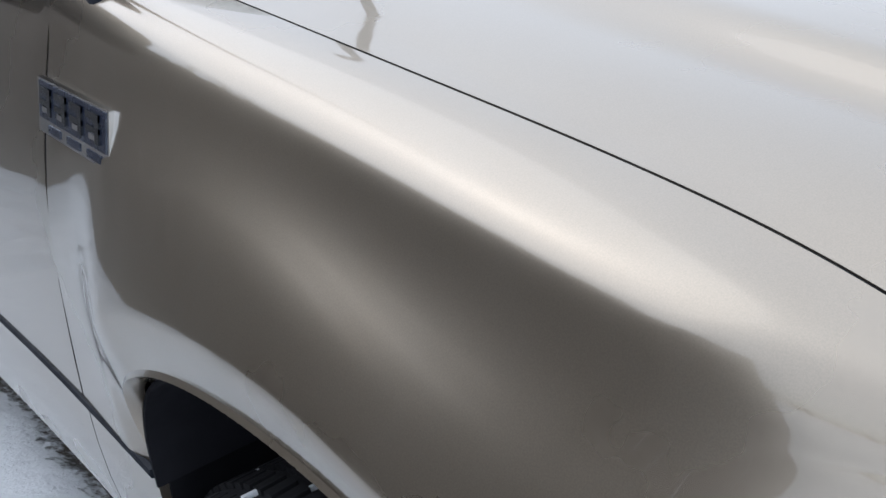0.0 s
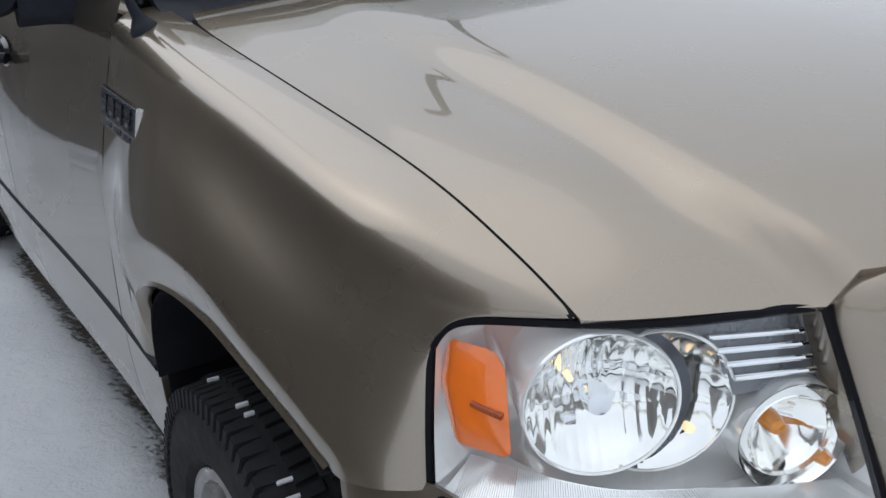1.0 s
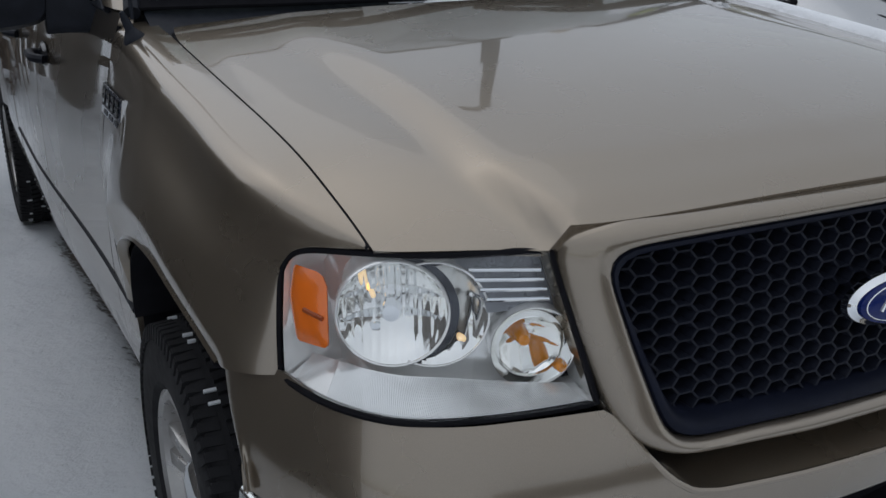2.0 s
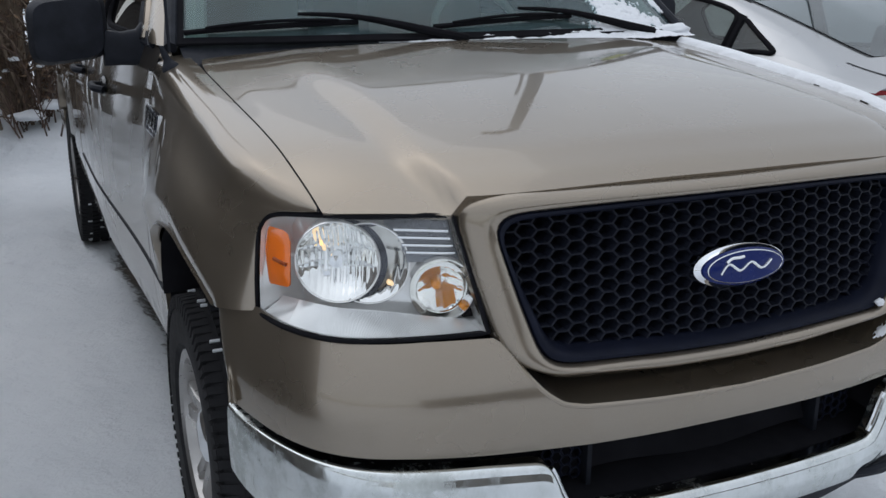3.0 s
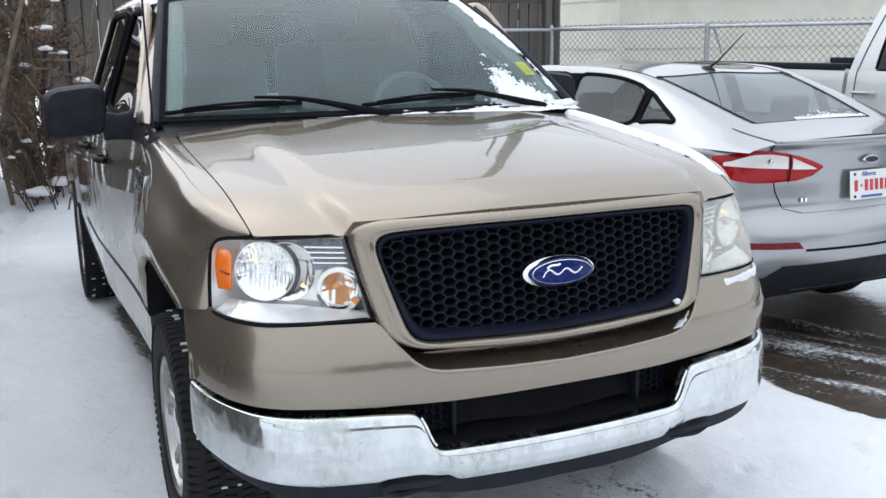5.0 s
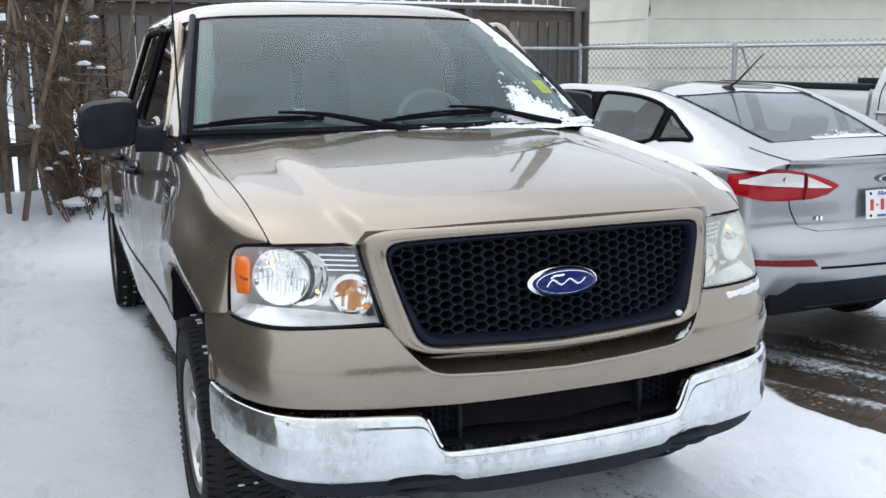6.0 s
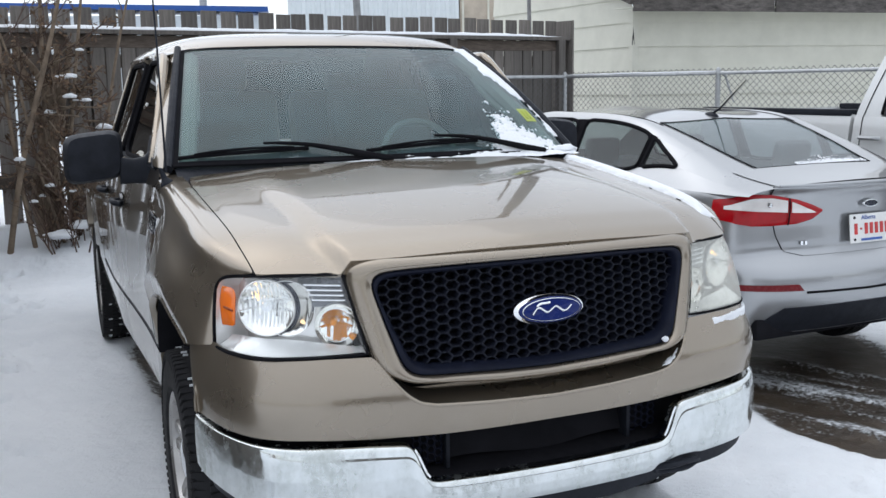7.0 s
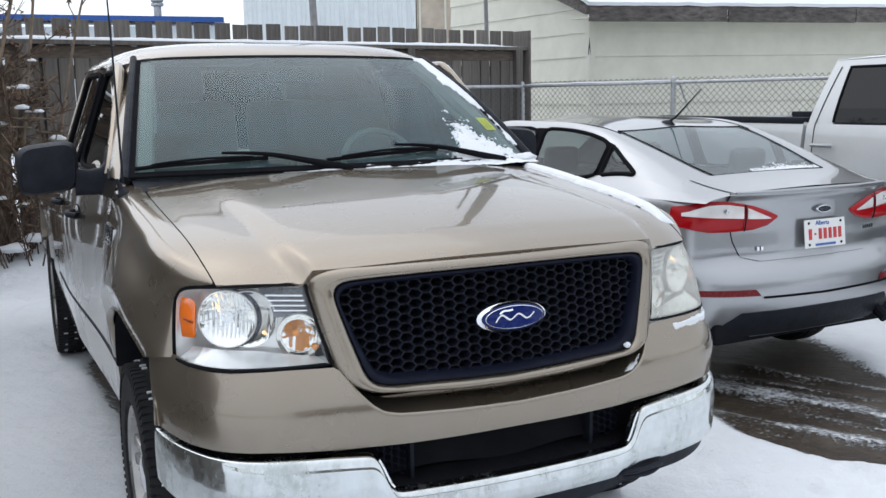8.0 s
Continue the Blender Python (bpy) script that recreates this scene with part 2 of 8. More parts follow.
def ground_mat():
    """Snow over wet frozen mud; the cover attribute is 1 on packed snow and 0 on bare ground."""
    m, nt, b, L = mat_new("snow_and_wet_ground")
    at = nt.nodes.new("ShaderNodeAttribute")
    at.attribute_name = "cover"
    # wheel tracks drag the slush into streaks
    tc, turn, stretch, sno = (nt.nodes.new(k) for k in ("ShaderNodeTexCoord", "ShaderNodeMapping", "ShaderNodeMapping", "ShaderNodeTexNoise"))
    turn.inputs["Rotation"].default_value = (0, 0, radians(-24))
    stretch.inputs["Scale"].default_value = (2.6, 0.5, 1.0)
    sno.inputs["Scale"].default_value, sno.inputs["Detail"].default_value, sno.inputs["Roughness"].default_value = 3.2, 10.0, 0.75
    L.new(tc.outputs["Object"], turn.inputs[0])
    L.new(turn.outputs[0], stretch.inputs[0])
    L.new(stretch.outputs[0], sno.inputs["Vector"])
    streak = sno.outputs["Fac"]
    fine = tex_noise(nt, 42.0, 8.0, 0.7)
    spots = tex_noise(nt, 150.0, 3.0, 0.6)
    # cover + noise, cut to crusty edges
    s1 = nt.nodes.new("ShaderNodeMath")
    s1.operation = "MULTIPLY_ADD"
    L.new(streak, s1.inputs[0])
    s1.inputs[1].default_value = 1.7
    L.new(at.outputs["Fac"], s1.inputs[2])
    s2 = nt.nodes.new("ShaderNodeMath")
    s2.operation = "MULTIPLY_ADD"
    L.new(fine, s2.inputs[0])
    s2.inputs[1].default_value = 1.6
    L.new(s1.outputs[0], s2.inputs[2])
    cut = nt.nodes.new("ShaderNodeMapRange")
    cut.inputs["From Min"].default_value, cut.inputs["From Max"].default_value = 1.98, 2.26
    L.new(s2.outputs[0], cut.inputs[0])
    mud = ramp(nt, tex_noise(nt, 3.0, 9.0, 0.65), [(0.3, (0.026, 0.019, 0.013)), (0.55, (0.062, 0.046, 0.032)), (0.75, (0.125, 0.1, 0.075))])
    mud2 = mix_col(nt, ramp(nt, spots, [(0.62, (0, 0, 0)), (0.72, (1, 1, 1))]), mud, (0.3, 0.29, 0.27))
    snow = ramp(nt, tex_noise(nt, 0.9, 8.0, 0.62), [(0.3, (0.68, 0.71, 0.745)), (0.7, (0.81, 0.83, 0.855))])
    L.new(mix_col(nt, cut.outputs[0], mud2, snow), b.inputs["Base Color"])
    rg = nt.nodes.new("ShaderNodeMapRange")
    rg.inputs["To Min"].default_value, rg.inputs["To Max"].default_value = 0.28, 0.8
    L.new(cut.outputs[0], rg.inputs[0])
    L.new(rg.outputs[0], b.inputs["Roughness"])
    hsum = nt.nodes.new("ShaderNodeMath")
    hsum.operation = "MULTIPLY_ADD"
    L.new(fine, hsum.inputs[0])
    hsum.inputs[1].default_value = 0.45
    L.new(cut.outputs[0], hsum.inputs[2])
    lumps = nt.nodes.new("ShaderNodeMath")
    lumps.operation = "MULTIPLY_ADD"
    L.new(tex_noise(nt, 11.0, 6.0, 0.6), lumps.inputs[0])
    lumps.inputs[1].default_value = 1.1
    L.new(hsum.outputs[0], lumps.inputs[2])
    bump(nt, b, lumps.outputs[0], 0.8, 0.022)
    return m


GROUND = ground_mat()


def wood(name, dark, light, grain=(30, 30, 1.2)):
    m, nt, b, L = mat_new(name)
    g = tex_noise(nt, 1.6, 9.0, 0.7, "Object", grain)
    big = tex_noise(nt, 1.1, 5.0, 0.6)
    c = ramp(nt, g, [(0.28, dark), (0.72, light)])
    info = nt.nodes.new("ShaderNodeObjectInfo")
    tone = ramp(nt, info.outputs["Random"], [(0.0, (0.62, 0.62, 0.62)), (1.0, (1.12, 1.1, 1.08))])
    c2 = mix_col(nt, 1.0, c, tone, "MULTIPLY")
    L.new(mix_col(nt, value_map(nt, big, 0.0, 0.45), c2, tuple(v * 0.45 for v in dark)), b.inputs["Base Color"])
    b.inputs["Roughness"].default_value = 0.85
    bump(nt, b, g, 0.5, 0.006)
    return m


FENCE_WOOD = wood("weathered_grey_boards", (0.10, 0.088, 0.078), (0.27, 0.25, 0.232))
RAIL_WOOD = wood("weathered_brown_beam", (0.06, 0.045, 0.036), (0.17, 0.14, 0.115), (1.2, 30, 30))
FASCIA_WOOD = wood("peeling_fascia_board", (0.02, 0.017, 0.015), (0.26, 0.235, 0.22), (3.0, 18, 14))
BARK = simple("grey_brown_bark", (0.19, 0.145, 0.105), 0.9, 0, 0.4, 8, 0.5, 60)
TWIG = simple("dry_twig", (0.085, 0.055, 0.042), 0.9, 0, 0.4, 10)
LEAF = simple("dry_brown_leaf", (0.12, 0.075, 0.045), 0.9, 0, 0.5, 6)
SIDING = simple("cream_painted_siding", (0.58, 0.57, 0.49), 0.6, 0, 0.07, 3.0, 0.15, 25)
METAL_WALL = simple("pale_corrugated_steel", (0.62, 0.66, 0.68), 0.45, 0.2, 0.05, 3)
BLUE_ROOF = simple("blue_steel_roof", (0.014, 0.07, 0.27), 0.4, 0.1, 0.08, 3)
TAN_WALL = simple("tan_panel_wall", (0.42, 0.36, 0.29), 0.75, 0, 0.2, 2.0)


import collections


# ---- mesh helpers: a shape is a pair (vertices, faces) ----
def spline(xs, ys):
    """A natural cubic spline through the knots."""
    x, y = np.array(xs, float), np.array(ys, float)
    n = len(x)
    h = np.diff(x)
    a = np.zeros((n, n))
    r = np.zeros(n)
    a[0, 0] = a[-1, -1] = 1
    for i in range(1, n - 1):
        a[i, i - 1], a[i, i], a[i, i + 1] = h[i - 1], 2 * (h[i - 1] + h[i]), h[i]
        r[i] = 6 * ((y[i + 1] - y[i]) / h[i] - (y[i] - y[i - 1]) / h[i - 1])
    m = np.linalg.solve(a, r)

    def f(t):
        i = int(min(max(np.searchsorted(x, t) - 1, 0), n - 2))
        u, v = x[i + 1] - t, t - x[i]
        if t < x[0] or t > x[-1]:
            t2 = min(max(t, x[0]), x[-1])
            e = 1e-4 if t < x[0] else -1e-4
            return f(t2) + (f(t2 + e) - f(t2)) / e * (t - t2)
        return float(m[i] * u**3 / (6 * h[i]) + m[i + 1] * v**3 / (6 * h[i]) + (y[i] / h[i] - m[i] * h[i] / 6) * u + (y[i + 1] / h[i] - m[i + 1] * h[i] / 6) * v)

    return f


def lerp(a, b, t):
    return a + (b - a) * t


def sstep(t):
    t = min(max(t, 0.0), 1.0)
    return t * t * (3 - 2 * t)


def path_at(pts, closed=False, smooth=True):
    """A curve through points, by arc length from 0 to 1."""
    p = [np.array(q, float) for q in pts]
    if closed:
        p = p + [p[0]]
    d = [0.0]
    for i in range(1, len(p)):
        d.append(d[-1] + float(np.linalg.norm(p[i] - p[i - 1])))
    d = [v / d[-1] for v in d]
    if not smooth or len(p) < 3:
        return lambda t: np.array([np.interp(t, d, [q[k] for q in p]) for k in range(len(p[0]))])
    fs = [spline(d, [q[k] for q in p]) for k in range(len(p[0]))]
    return lambda t: np.array([f(t) for f in fs])


def grid(fn, nu, nv):
    v = [tuple(fn(i / nu, j / nv)) for i in range(nu + 1) for j in range(nv + 1)]
    f = [(i * (nv + 1) + j, (i + 1) * (nv + 1) + j, (i + 1) * (nv + 1) + j + 1, i * (nv + 1) + j + 1) for i in range(nu) for j in range(nv)]
    return v, f


def join(*shapes):
    v, f = [], []
    for sv, sf in shapes:
        o = len(v)
        v += list(sv)
        f += [tuple(i + o for i in q) for q in sf]
    return v, f


def moved(shape, m):
    return [tuple(m @ Vector(p)) for p in shape[0]], shape[1]


def flip(shape):
    return shape[0], [tuple(reversed(q)) for q in shape[1]]


def mirror(shape):
    return [(-p[0], p[1], p[2]) for p in shape[0]], [tuple(reversed(q)) for q in shape[1]]


def outward(shape, ref):
    """Turn an open sheet so that its faces look away from ref."""
    v = [Vector(p) for p in shape[0]]
    s = 0.0
    for q in shape[1]:
        c = sum((v[i] for i in q), Vector()) / len(q)
        n = (v[q[1]] - v[q[0]]).cross(v[q[2]] - v[q[0]])
        s += n.dot(c - Vector(ref))
    return shape if s > 0 else flip(shape)


def box(cx, cy, cz, sx, sy, sz, bev=0.0):
    """A box with chamfered edges."""
    bm = bmesh.new()
    bmesh.ops.create_cube(bm, size=1.0, matrix=Matrix.Translation((cx, cy, cz)) @ Matrix.Diagonal((sx, sy, sz, 1)))
    if bev:
        bmesh.ops.bevel(bm, geom=bm.edges[:], offset=bev, segments=2, affect="EDGES", profile=0.6)
    bm.verts.index_update()
    r = [tuple(q.co) for q in bm.verts], [tuple(q.index for q in f.verts) for f in bm.faces]
    bm.free()
    return r


def tube(pts, radius, sides=8, smooth=False, steps=0, cap=True):
    """A round bar along points; radius a number or a list."""
    p = [Vector(q) for q in pts]
    if smooth:
        c = path_at(pts)
        p = [Vector(c(i / steps)) for i in range(steps + 1)]
    n = len(p)
    rad = [radius] * n if isinstance(radius, (int, float)) else [float(np.interp(i / (n - 1), np.linspace(0, 1, len(radius)), radius)) for i in range(n)]
    v, f = [], []
    ref = None
    for i in range(n):
        d = (p[min(i + 1, n - 1)] - p[max(i - 1, 0)]).normalized()
        if ref is None:
            ref = d.orthogonal().normalized()
        ref = (ref - d * ref.dot(d)).normalized()
        b = d.cross(ref)
        for k in range(sides):
            a = 2 * math.pi * k / sides
            v.append(tuple(p[i] + (ref * math.cos(a) + b * math.sin(a)) * rad[i]))
    for i in range(n - 1):
        for k in range(sides):
            f.append((i * sides + k, i * sides + (k + 1) % sides, (i + 1) * sides + (k + 1) % sides, (i + 1) * sides + k))
    if cap:
        f += [tuple(reversed(range(sides))), tuple(range((n - 1) * sides, n * sides))]
    return v, f


def loop_tube(pts, radius, sides=6):
    """A round bar along a closed loop."""
    n = len(pts)
    p = [Vector(q) for q in pts]
    v, f = [], []
    ref = None
    for i in range(n):
        d = (p[(i + 1) % n] - p[i - 1]).normalized()
        if ref is None:
            ref = d.orthogonal().normalized()
        ref = (ref - d * ref.dot(d)).normalized()
        b = d.cross(ref)
        for k in range(sides):
            a = 2 * math.pi * k / sides
            v.append(tuple(p[i] + (ref * math.cos(a) + b * math.sin(a)) * radius))
    for i in range(n):
        j = (i + 1) % n
        for k in range(sides):
            f.append((i * sides + k, i * sides + (k + 1) % sides, j * sides + (k + 1) % sides, j * sides + k))
    return v, f


def lathe(profile, n=40, axis="x"):
    """Turn (radius, along) pairs round an axis."""
    v, f = [], []
    for i in range(n):
        a = 2 * math.pi * i / n
        for r, h in profile:
            c, s = r * math.cos(a), r * math.sin(a)
            v.append({"x": (h, c, s), "y": (c, h, s), "z": (c, s, h)}[axis])
    m = len(profile)
    for i in range(n):
        for j in range(m - 1):
            f.append((i * m + j, ((i + 1) % n) * m + j, ((i + 1) % n) * m + j + 1, i * m + j + 1))
    return v, f


def plate(outline, thick, m=None, bev=0.0):
    """A flat outline in x, z, extruded in y and centred on it."""
    n = len(outline)
    v = [(x, -thick / 2, z) for x, z in outline] + [(x, thick / 2, z) for x, z in outline]
    f = [tuple(range(n)), tuple(reversed(range(n, 2 * n)))] + [(i, n + i, n + (i + 1) % n, (i + 1) % n) for i in range(n)]
    return (v, f) if m is None else moved((v, f), m)


def band(loops, close=True):
    """Faces between loops of equal length."""
    n = len(loops[0])
    v = [tuple(p) for lp in loops for p in lp]
    f = []
    for k in range(len(loops) - 1):
        for i in range(n if close else n - 1):
            j = (i + 1) % n
            f.append((k * n + i, k * n + j, (k + 1) * n + j, (k + 1) * n + i))
    return v, f


def part(name, shape, material, parent=None, label="", smooth=35.0, thick=0.0, offset=-1.0, fix=True):
    me = bpy.data.meshes.new(name)
    me.from_pydata([tuple(map(float, p)) for p in shape[0]], [], shape[1])
    if fix:
        bm = bmesh.new()
        bm.from_mesh(me)
        bmesh.ops.recalc_face_normals(bm, faces=bm.faces[:])
        bm.to_mesh(me)
        bm.free()
    me.materials.append(material)
    me.update()
    if smooth:
        me.shade_smooth()
        me.set_sharp_from_angle(angle=radians(smooth))
        if thick:
            # panel edges stay crisp once the sheet has its thickness
            uses = collections.Counter(k for q in me.polygons for k in q.edge_keys)
            for e in me.edges:
                if uses[tuple(sorted(e.vertices))] == 1:
                    e.use_edge_sharp = True
    ob = new(name, me)
    if parent is not None:
        ob.parent = parent
    if label:
        ob["label"] = label
    if thick:
        md = ob.modifiers.new("thickness", "SOLIDIFY")
        md.thickness, md.offset = thick, offset
    return ob


def thing(name, label, category, at=None, group=""):
    ob = new(name)
    ob.empty_display_size = 0.1
    if at is not None:
        ob.matrix_world = at
    return tagged(ob, label, category, group)


# ---- the ground: one sheet of packed snow with a bare, wet stretch ----
def ground_cover(x, y):
    """How much snow lies at a place: 1 packed, 0 bare."""
    n = noise.noise(Vector((x * 0.8, y * 0.5, 3.1))) * 0.5 + noise.noise(Vector((x * 2.3, y * 1.1, 7.7))) * 0.28
    c = 1.0
    # the wet drive lane between the pickup and the silver car: a ragged near edge, slush dragged into tracks along it
    edge = 1.86 + 0.05 * math.sin(y * 4.1) + 0.16 * n
    near_end = 0.50 - 0.28 * (x - 2.0) + 0.10 * math.sin(x * 5.0) + 0.12 * n
    lane = sstep((x - edge) / 0.14) * sstep((y - near_end) / 0.16) * sstep((9.0 - y) / 3.0)
    # q runs across the tracks, which lean a little to the left as they go back
    q = x + 0.45 * (y - 1.2)
    slush = 0.0
    for c0, w0, deep in ((2.06, 0.11, 0.52), (2.34, 0.06, 0.36), (2.60, 0.17, 0.54), (2.84, 0.07, 0.34), (3.10, 0.08, 0.44)):
        slush = max(slush, deep * math.exp(-(((q - c0 - 0.10 * n) / w0) ** 2)))
    slush *= 1 - sstep((y - 2.0) / 0.5)
    right = sstep((x - 3.12 - 0.36 * (y - 1.4) - 0.16 * n) / 0.22)
    far_bare = sstep((y - 2.4) / 0.4) * sstep((3.75 - x) / 0.2)
    rough_n = noise.noise(Vector((x * 3.4, y * 1.3, 21))) + 0.5 * noise.noise(Vector((x * 7.0, y * 3.1, 22)))
    c -= lane * (1 - right * (1 - far_bare)) * (0.98 - slush + 0.12 * n - 0.16 * rough_n)
    # scraped under the pickup
    under = sstep((0.93 - abs(x + 0.02) + 0.16 * n) / 0.16) * sstep((y - 0.95) / 0.3) * sstep((4.3 - y) / 0.3)
    c -= under * (0.80 + 0.3 * n)
    under_front = sstep((0.9 - abs(x)) / 0.3) * sstep((y - 0.1) / 0.3) * sstep((1.3 - y) / 0.3)
    c -= under_front * 0.25
    return min(max(c, 0.0), 1.0)


PRINTS = []
_pr = random.Random(31)
for _ in range(210):
    PRINTS.append((_pr.triangular(-3.2, -1.28, -1.75), _pr.uniform(-1.4, 7.6), _pr.uniform(-0.7, 0.7), _pr.uniform(0.015, 0.05), _pr.uniform(0.4, 0.95)))
for _ in range(26):
    PRINTS.append((_pr.uniform(1.0, 2.4), _pr.uniform(-0.9, 0.5), _pr.uniform(-1.5, 1.5), _pr.uniform(0.014, 0.03), _pr.uniform(0.4, 0.9)))


def footprints(x, y):
    """Old footprints: a hollow with a soft raised rim."""
    h = 0.0
    for px_, py_, turn, deep, size in PRINTS:
        dx, dy = x - px_, y - py_
        if abs(dx) < 0.3 and abs(dy) < 0.3:
            c, s = math.cos(turn), math.sin(turn)
            r = math.hypot((dx * c + dy * s) / (0.066 * size), (dy * c - dx * s) / (0.125 * size)) * (1 + 0.35 * noise.noise(Vector((x * 14, y * 14, px_ * 9))))
            h += deep * (0.55 * math.exp(-((r - 1.35) / 0.4) ** 2) - math.exp(-(r ** 4)))
    return h


def ground_height(x, y):
    c = ground_cover(x, y)
    z = -0.035 + 0.035 * sstep(c)
    far = sstep((math.hypot(x, y - 2) - 14) / 20)
    z += (0.016 * noise.noise(Vector((x * 1.9, y * 1.9, 0))) + 0.01 * noise.noise(Vector((x * 5, y * 5, 4))) + 0.008 * noise.noise(Vector((x * 13, y * 13, 9))) + 0.005 * noise.noise(Vector((x * 27, y * 27, 14)))) * c * (1 - far)
    # trampled snow beside the pickup
    tread = sstep((-1.35 - x) / 0.4) * sstep((7.2 - y) / 0.8)
    z += tread * (0.05 * abs(noise.noise(Vector((x * 3.3, y * 2.7, 12)))) + 0.022 * noise.noise(Vector((x * 9, y * 8, 2))))
    if -3.5 < x < 2.7 and -1.5 < y < 7.7:
        z += footprints(x, y) * sstep(c)
    # old wheel track
    z -= 0.012 * math.exp(-(((x + 1.02 + 0.02 * math.sin(y)) / 0.1) ** 2)) * sstep((5.5 - y) / 1.0)
    # drift along the fence
    fy = 8.33 + 0.155 * (x + 1.3)
    z += 0.32 * sstep((y - fy + 1.5 + 0.3 * noise.noise(Vector((x * 0.9, 0, 5)))) / 1.5) * sstep((4.8 - x) / 1.2) * (1 - far)
    # ploughed ridge in front of the wet lane
    z += 0.03 * math.exp(-(((y - 0.35) / 0.5) ** 2)) * sstep((x - 1.1) / 0.5)
    return z


def build_ground():
    def axis(lo, hi, fine_lo, fine_hi, step):
        a = list(np.arange(fine_lo, fine_hi + 1e-6, step))
        s, p = step, fine_lo
        left = []
        while p > lo:
            s *= 1.35
            p -= s
            left.append(p)
        s, p = step, fine_hi
        right = []
        while p < hi:
            s *= 1.35
            p += s
            right.append(p)
        return left[::-1] + a + right

    xs, ys = axis(-1500, 1500, -2.6, 4.6, 0.032), axis(-1500, 1500, -1.2, 8.9, 0.036)
    v, cov = [], []
    for x in xs:
        for y in ys:
            v.append((x, y, ground_height(x, y)))
            cov.append(ground_cover(x, y))
    n = len(ys)
    f = [(i * n + j, (i + 1) * n + j, (i + 1) * n + j + 1, i * n + j + 1) for i in range(len(xs) - 1) for j in range(n - 1)]
    ob = part("ground", (v, f), GROUND, smooth=180.0, fix=False)
    at = ob.data.attributes.new("cover", "FLOAT", "POINT")
    at.data.foreach_set("value", cov)
    tagged(ob, "packed trampled snow with a wet muddy bare lane", "ground", kind="structure")


build_ground()


# ---- the beige pickup: nose towards -y, middle at x = 0 ----
truck = thing("pickup_truck", "beige metallic crew-cab pickup truck parked on snow", "pickup truck")

# hood heights by distance behind its front edge, its front and rear edges, and its side seam
HZ_OUT = spline([0, 0.04, 0.1, 0.16, 0.29, 0.4, 0.5, 0.63, 0.8, 0.95, 1.1], [1.126, 1.150, 1.178, 1.199, 1.2262, 1.2415, 1.2535, 1.2685, 1.2875, 1.304, 1.3205])
HZ_IN = spline([0, 0.03, 0.08, 0.15, 0.3, 0.5, 0.7, 0.9, 1.1, 1.3], [1.168, 1.184, 1.198, 1.213, 1.240, 1.268, 1.292, 1.315, 1.337, 1.356])
HOOD_FRONT = spline([0, 0.3, 0.5, 0.555, 0.60, 0.70, 0.795, 0.9], [0.042, 0.053, 0.072, 0.088, 0.112, 0.156, 0.214, 0.3])
HOOD_REAR = spline([0, 0.3, 0.6, 0.75, 0.83], [1.150, 1.165, 1.205, 1.235, 1.250])
SEAM_A = spline([0.2, 0.3, 0.5, 0.8, 1.0, 1.1, 1.18, 1.25], [0.7845, 0.7975, 0.8075, 0.8135, 0.8155, 0.815, 0.808, 0.792])

# fender and door cross-sections: stations along y, each from the hood seam over the shoulder down the side, as (half width, height)
STATIONS = [
    (0.20, [(0.790, 1.128), (0.797, 1.122), (0.804, 1.110), (0.810, 1.088), (0.818, 1.050), (0.828, 1.000), (0.838, 0.950), (0.840, 0.900)]),
    (0.33, [(0.803, 1.184), (0.839, 1.174), (0.863, 1.157), (0.877, 1.125), (0.877, 1.090), (0.886, 1.028), (0.896, 0.960), (0.899, 0.900)]),
    (0.40, [(0.808, 1.209), (0.849, 1.200), (0.878, 1.186), (0.895, 1.159), (0.900, 1.112), (0.909, 1.024), (0.917, 0.956), (0.918, 0.890)]),
    (0.47, [(0.811, 1.220), (0.853, 1.214), (0.887, 1.202), (0.905, 1.177), (0.913, 1.123), (0.927, 1.026), (0.935, 0.955), (0.934, 0.880)]),
    (0.70, [(0.816, 1.247), (0.860, 1.243), (0.894, 1.231), (0.911, 1.204), (0.923, 1.150), (0.948, 1.050), (0.953, 0.990), (0.952, 0.880)]),
    (0.95, [(0.819, 1.277), (0.863, 1.273), (0.897, 1.261), (0.914, 1.235), (0.928, 1.177), (0.951, 1.058), (0.955, 0.990), (0.953, 0.860)]),
    (1.20, [(0.822, 1.306), (0.866, 1.301), (0.900, 1.285), (0.916, 1.252), (0.930, 1.185), (0.952, 1.050), (0.957, 0.920), (0.951, 0.700)]),
    (1.45, [(0.824, 1.332), (0.866, 1.327), (0.900, 1.310), (0.914, 1.276), (0.927, 1.200), (0.951, 1.050), (0.957, 0.920), (0.952, 0.690)]),
]
SK = len(STATIONS[0][1])
_fa = [spline([s[0] for s in STATIONS], [s[1][k][0] for s in STATIONS]) for k in range(SK)]
_fz = [spline([s[0] for s in STATIONS], [s[1][k][1] for s in STATIONS]) for k in range(SK)]
_cache = {}


def section(y):
    key = round(y, 5)
    if key not in _cache:
        _cache[key] = (spline(range(SK), [f(y) for f in _fa]), spline(range(SK), [f(y) for f in _fz]))
    return _cache[key]


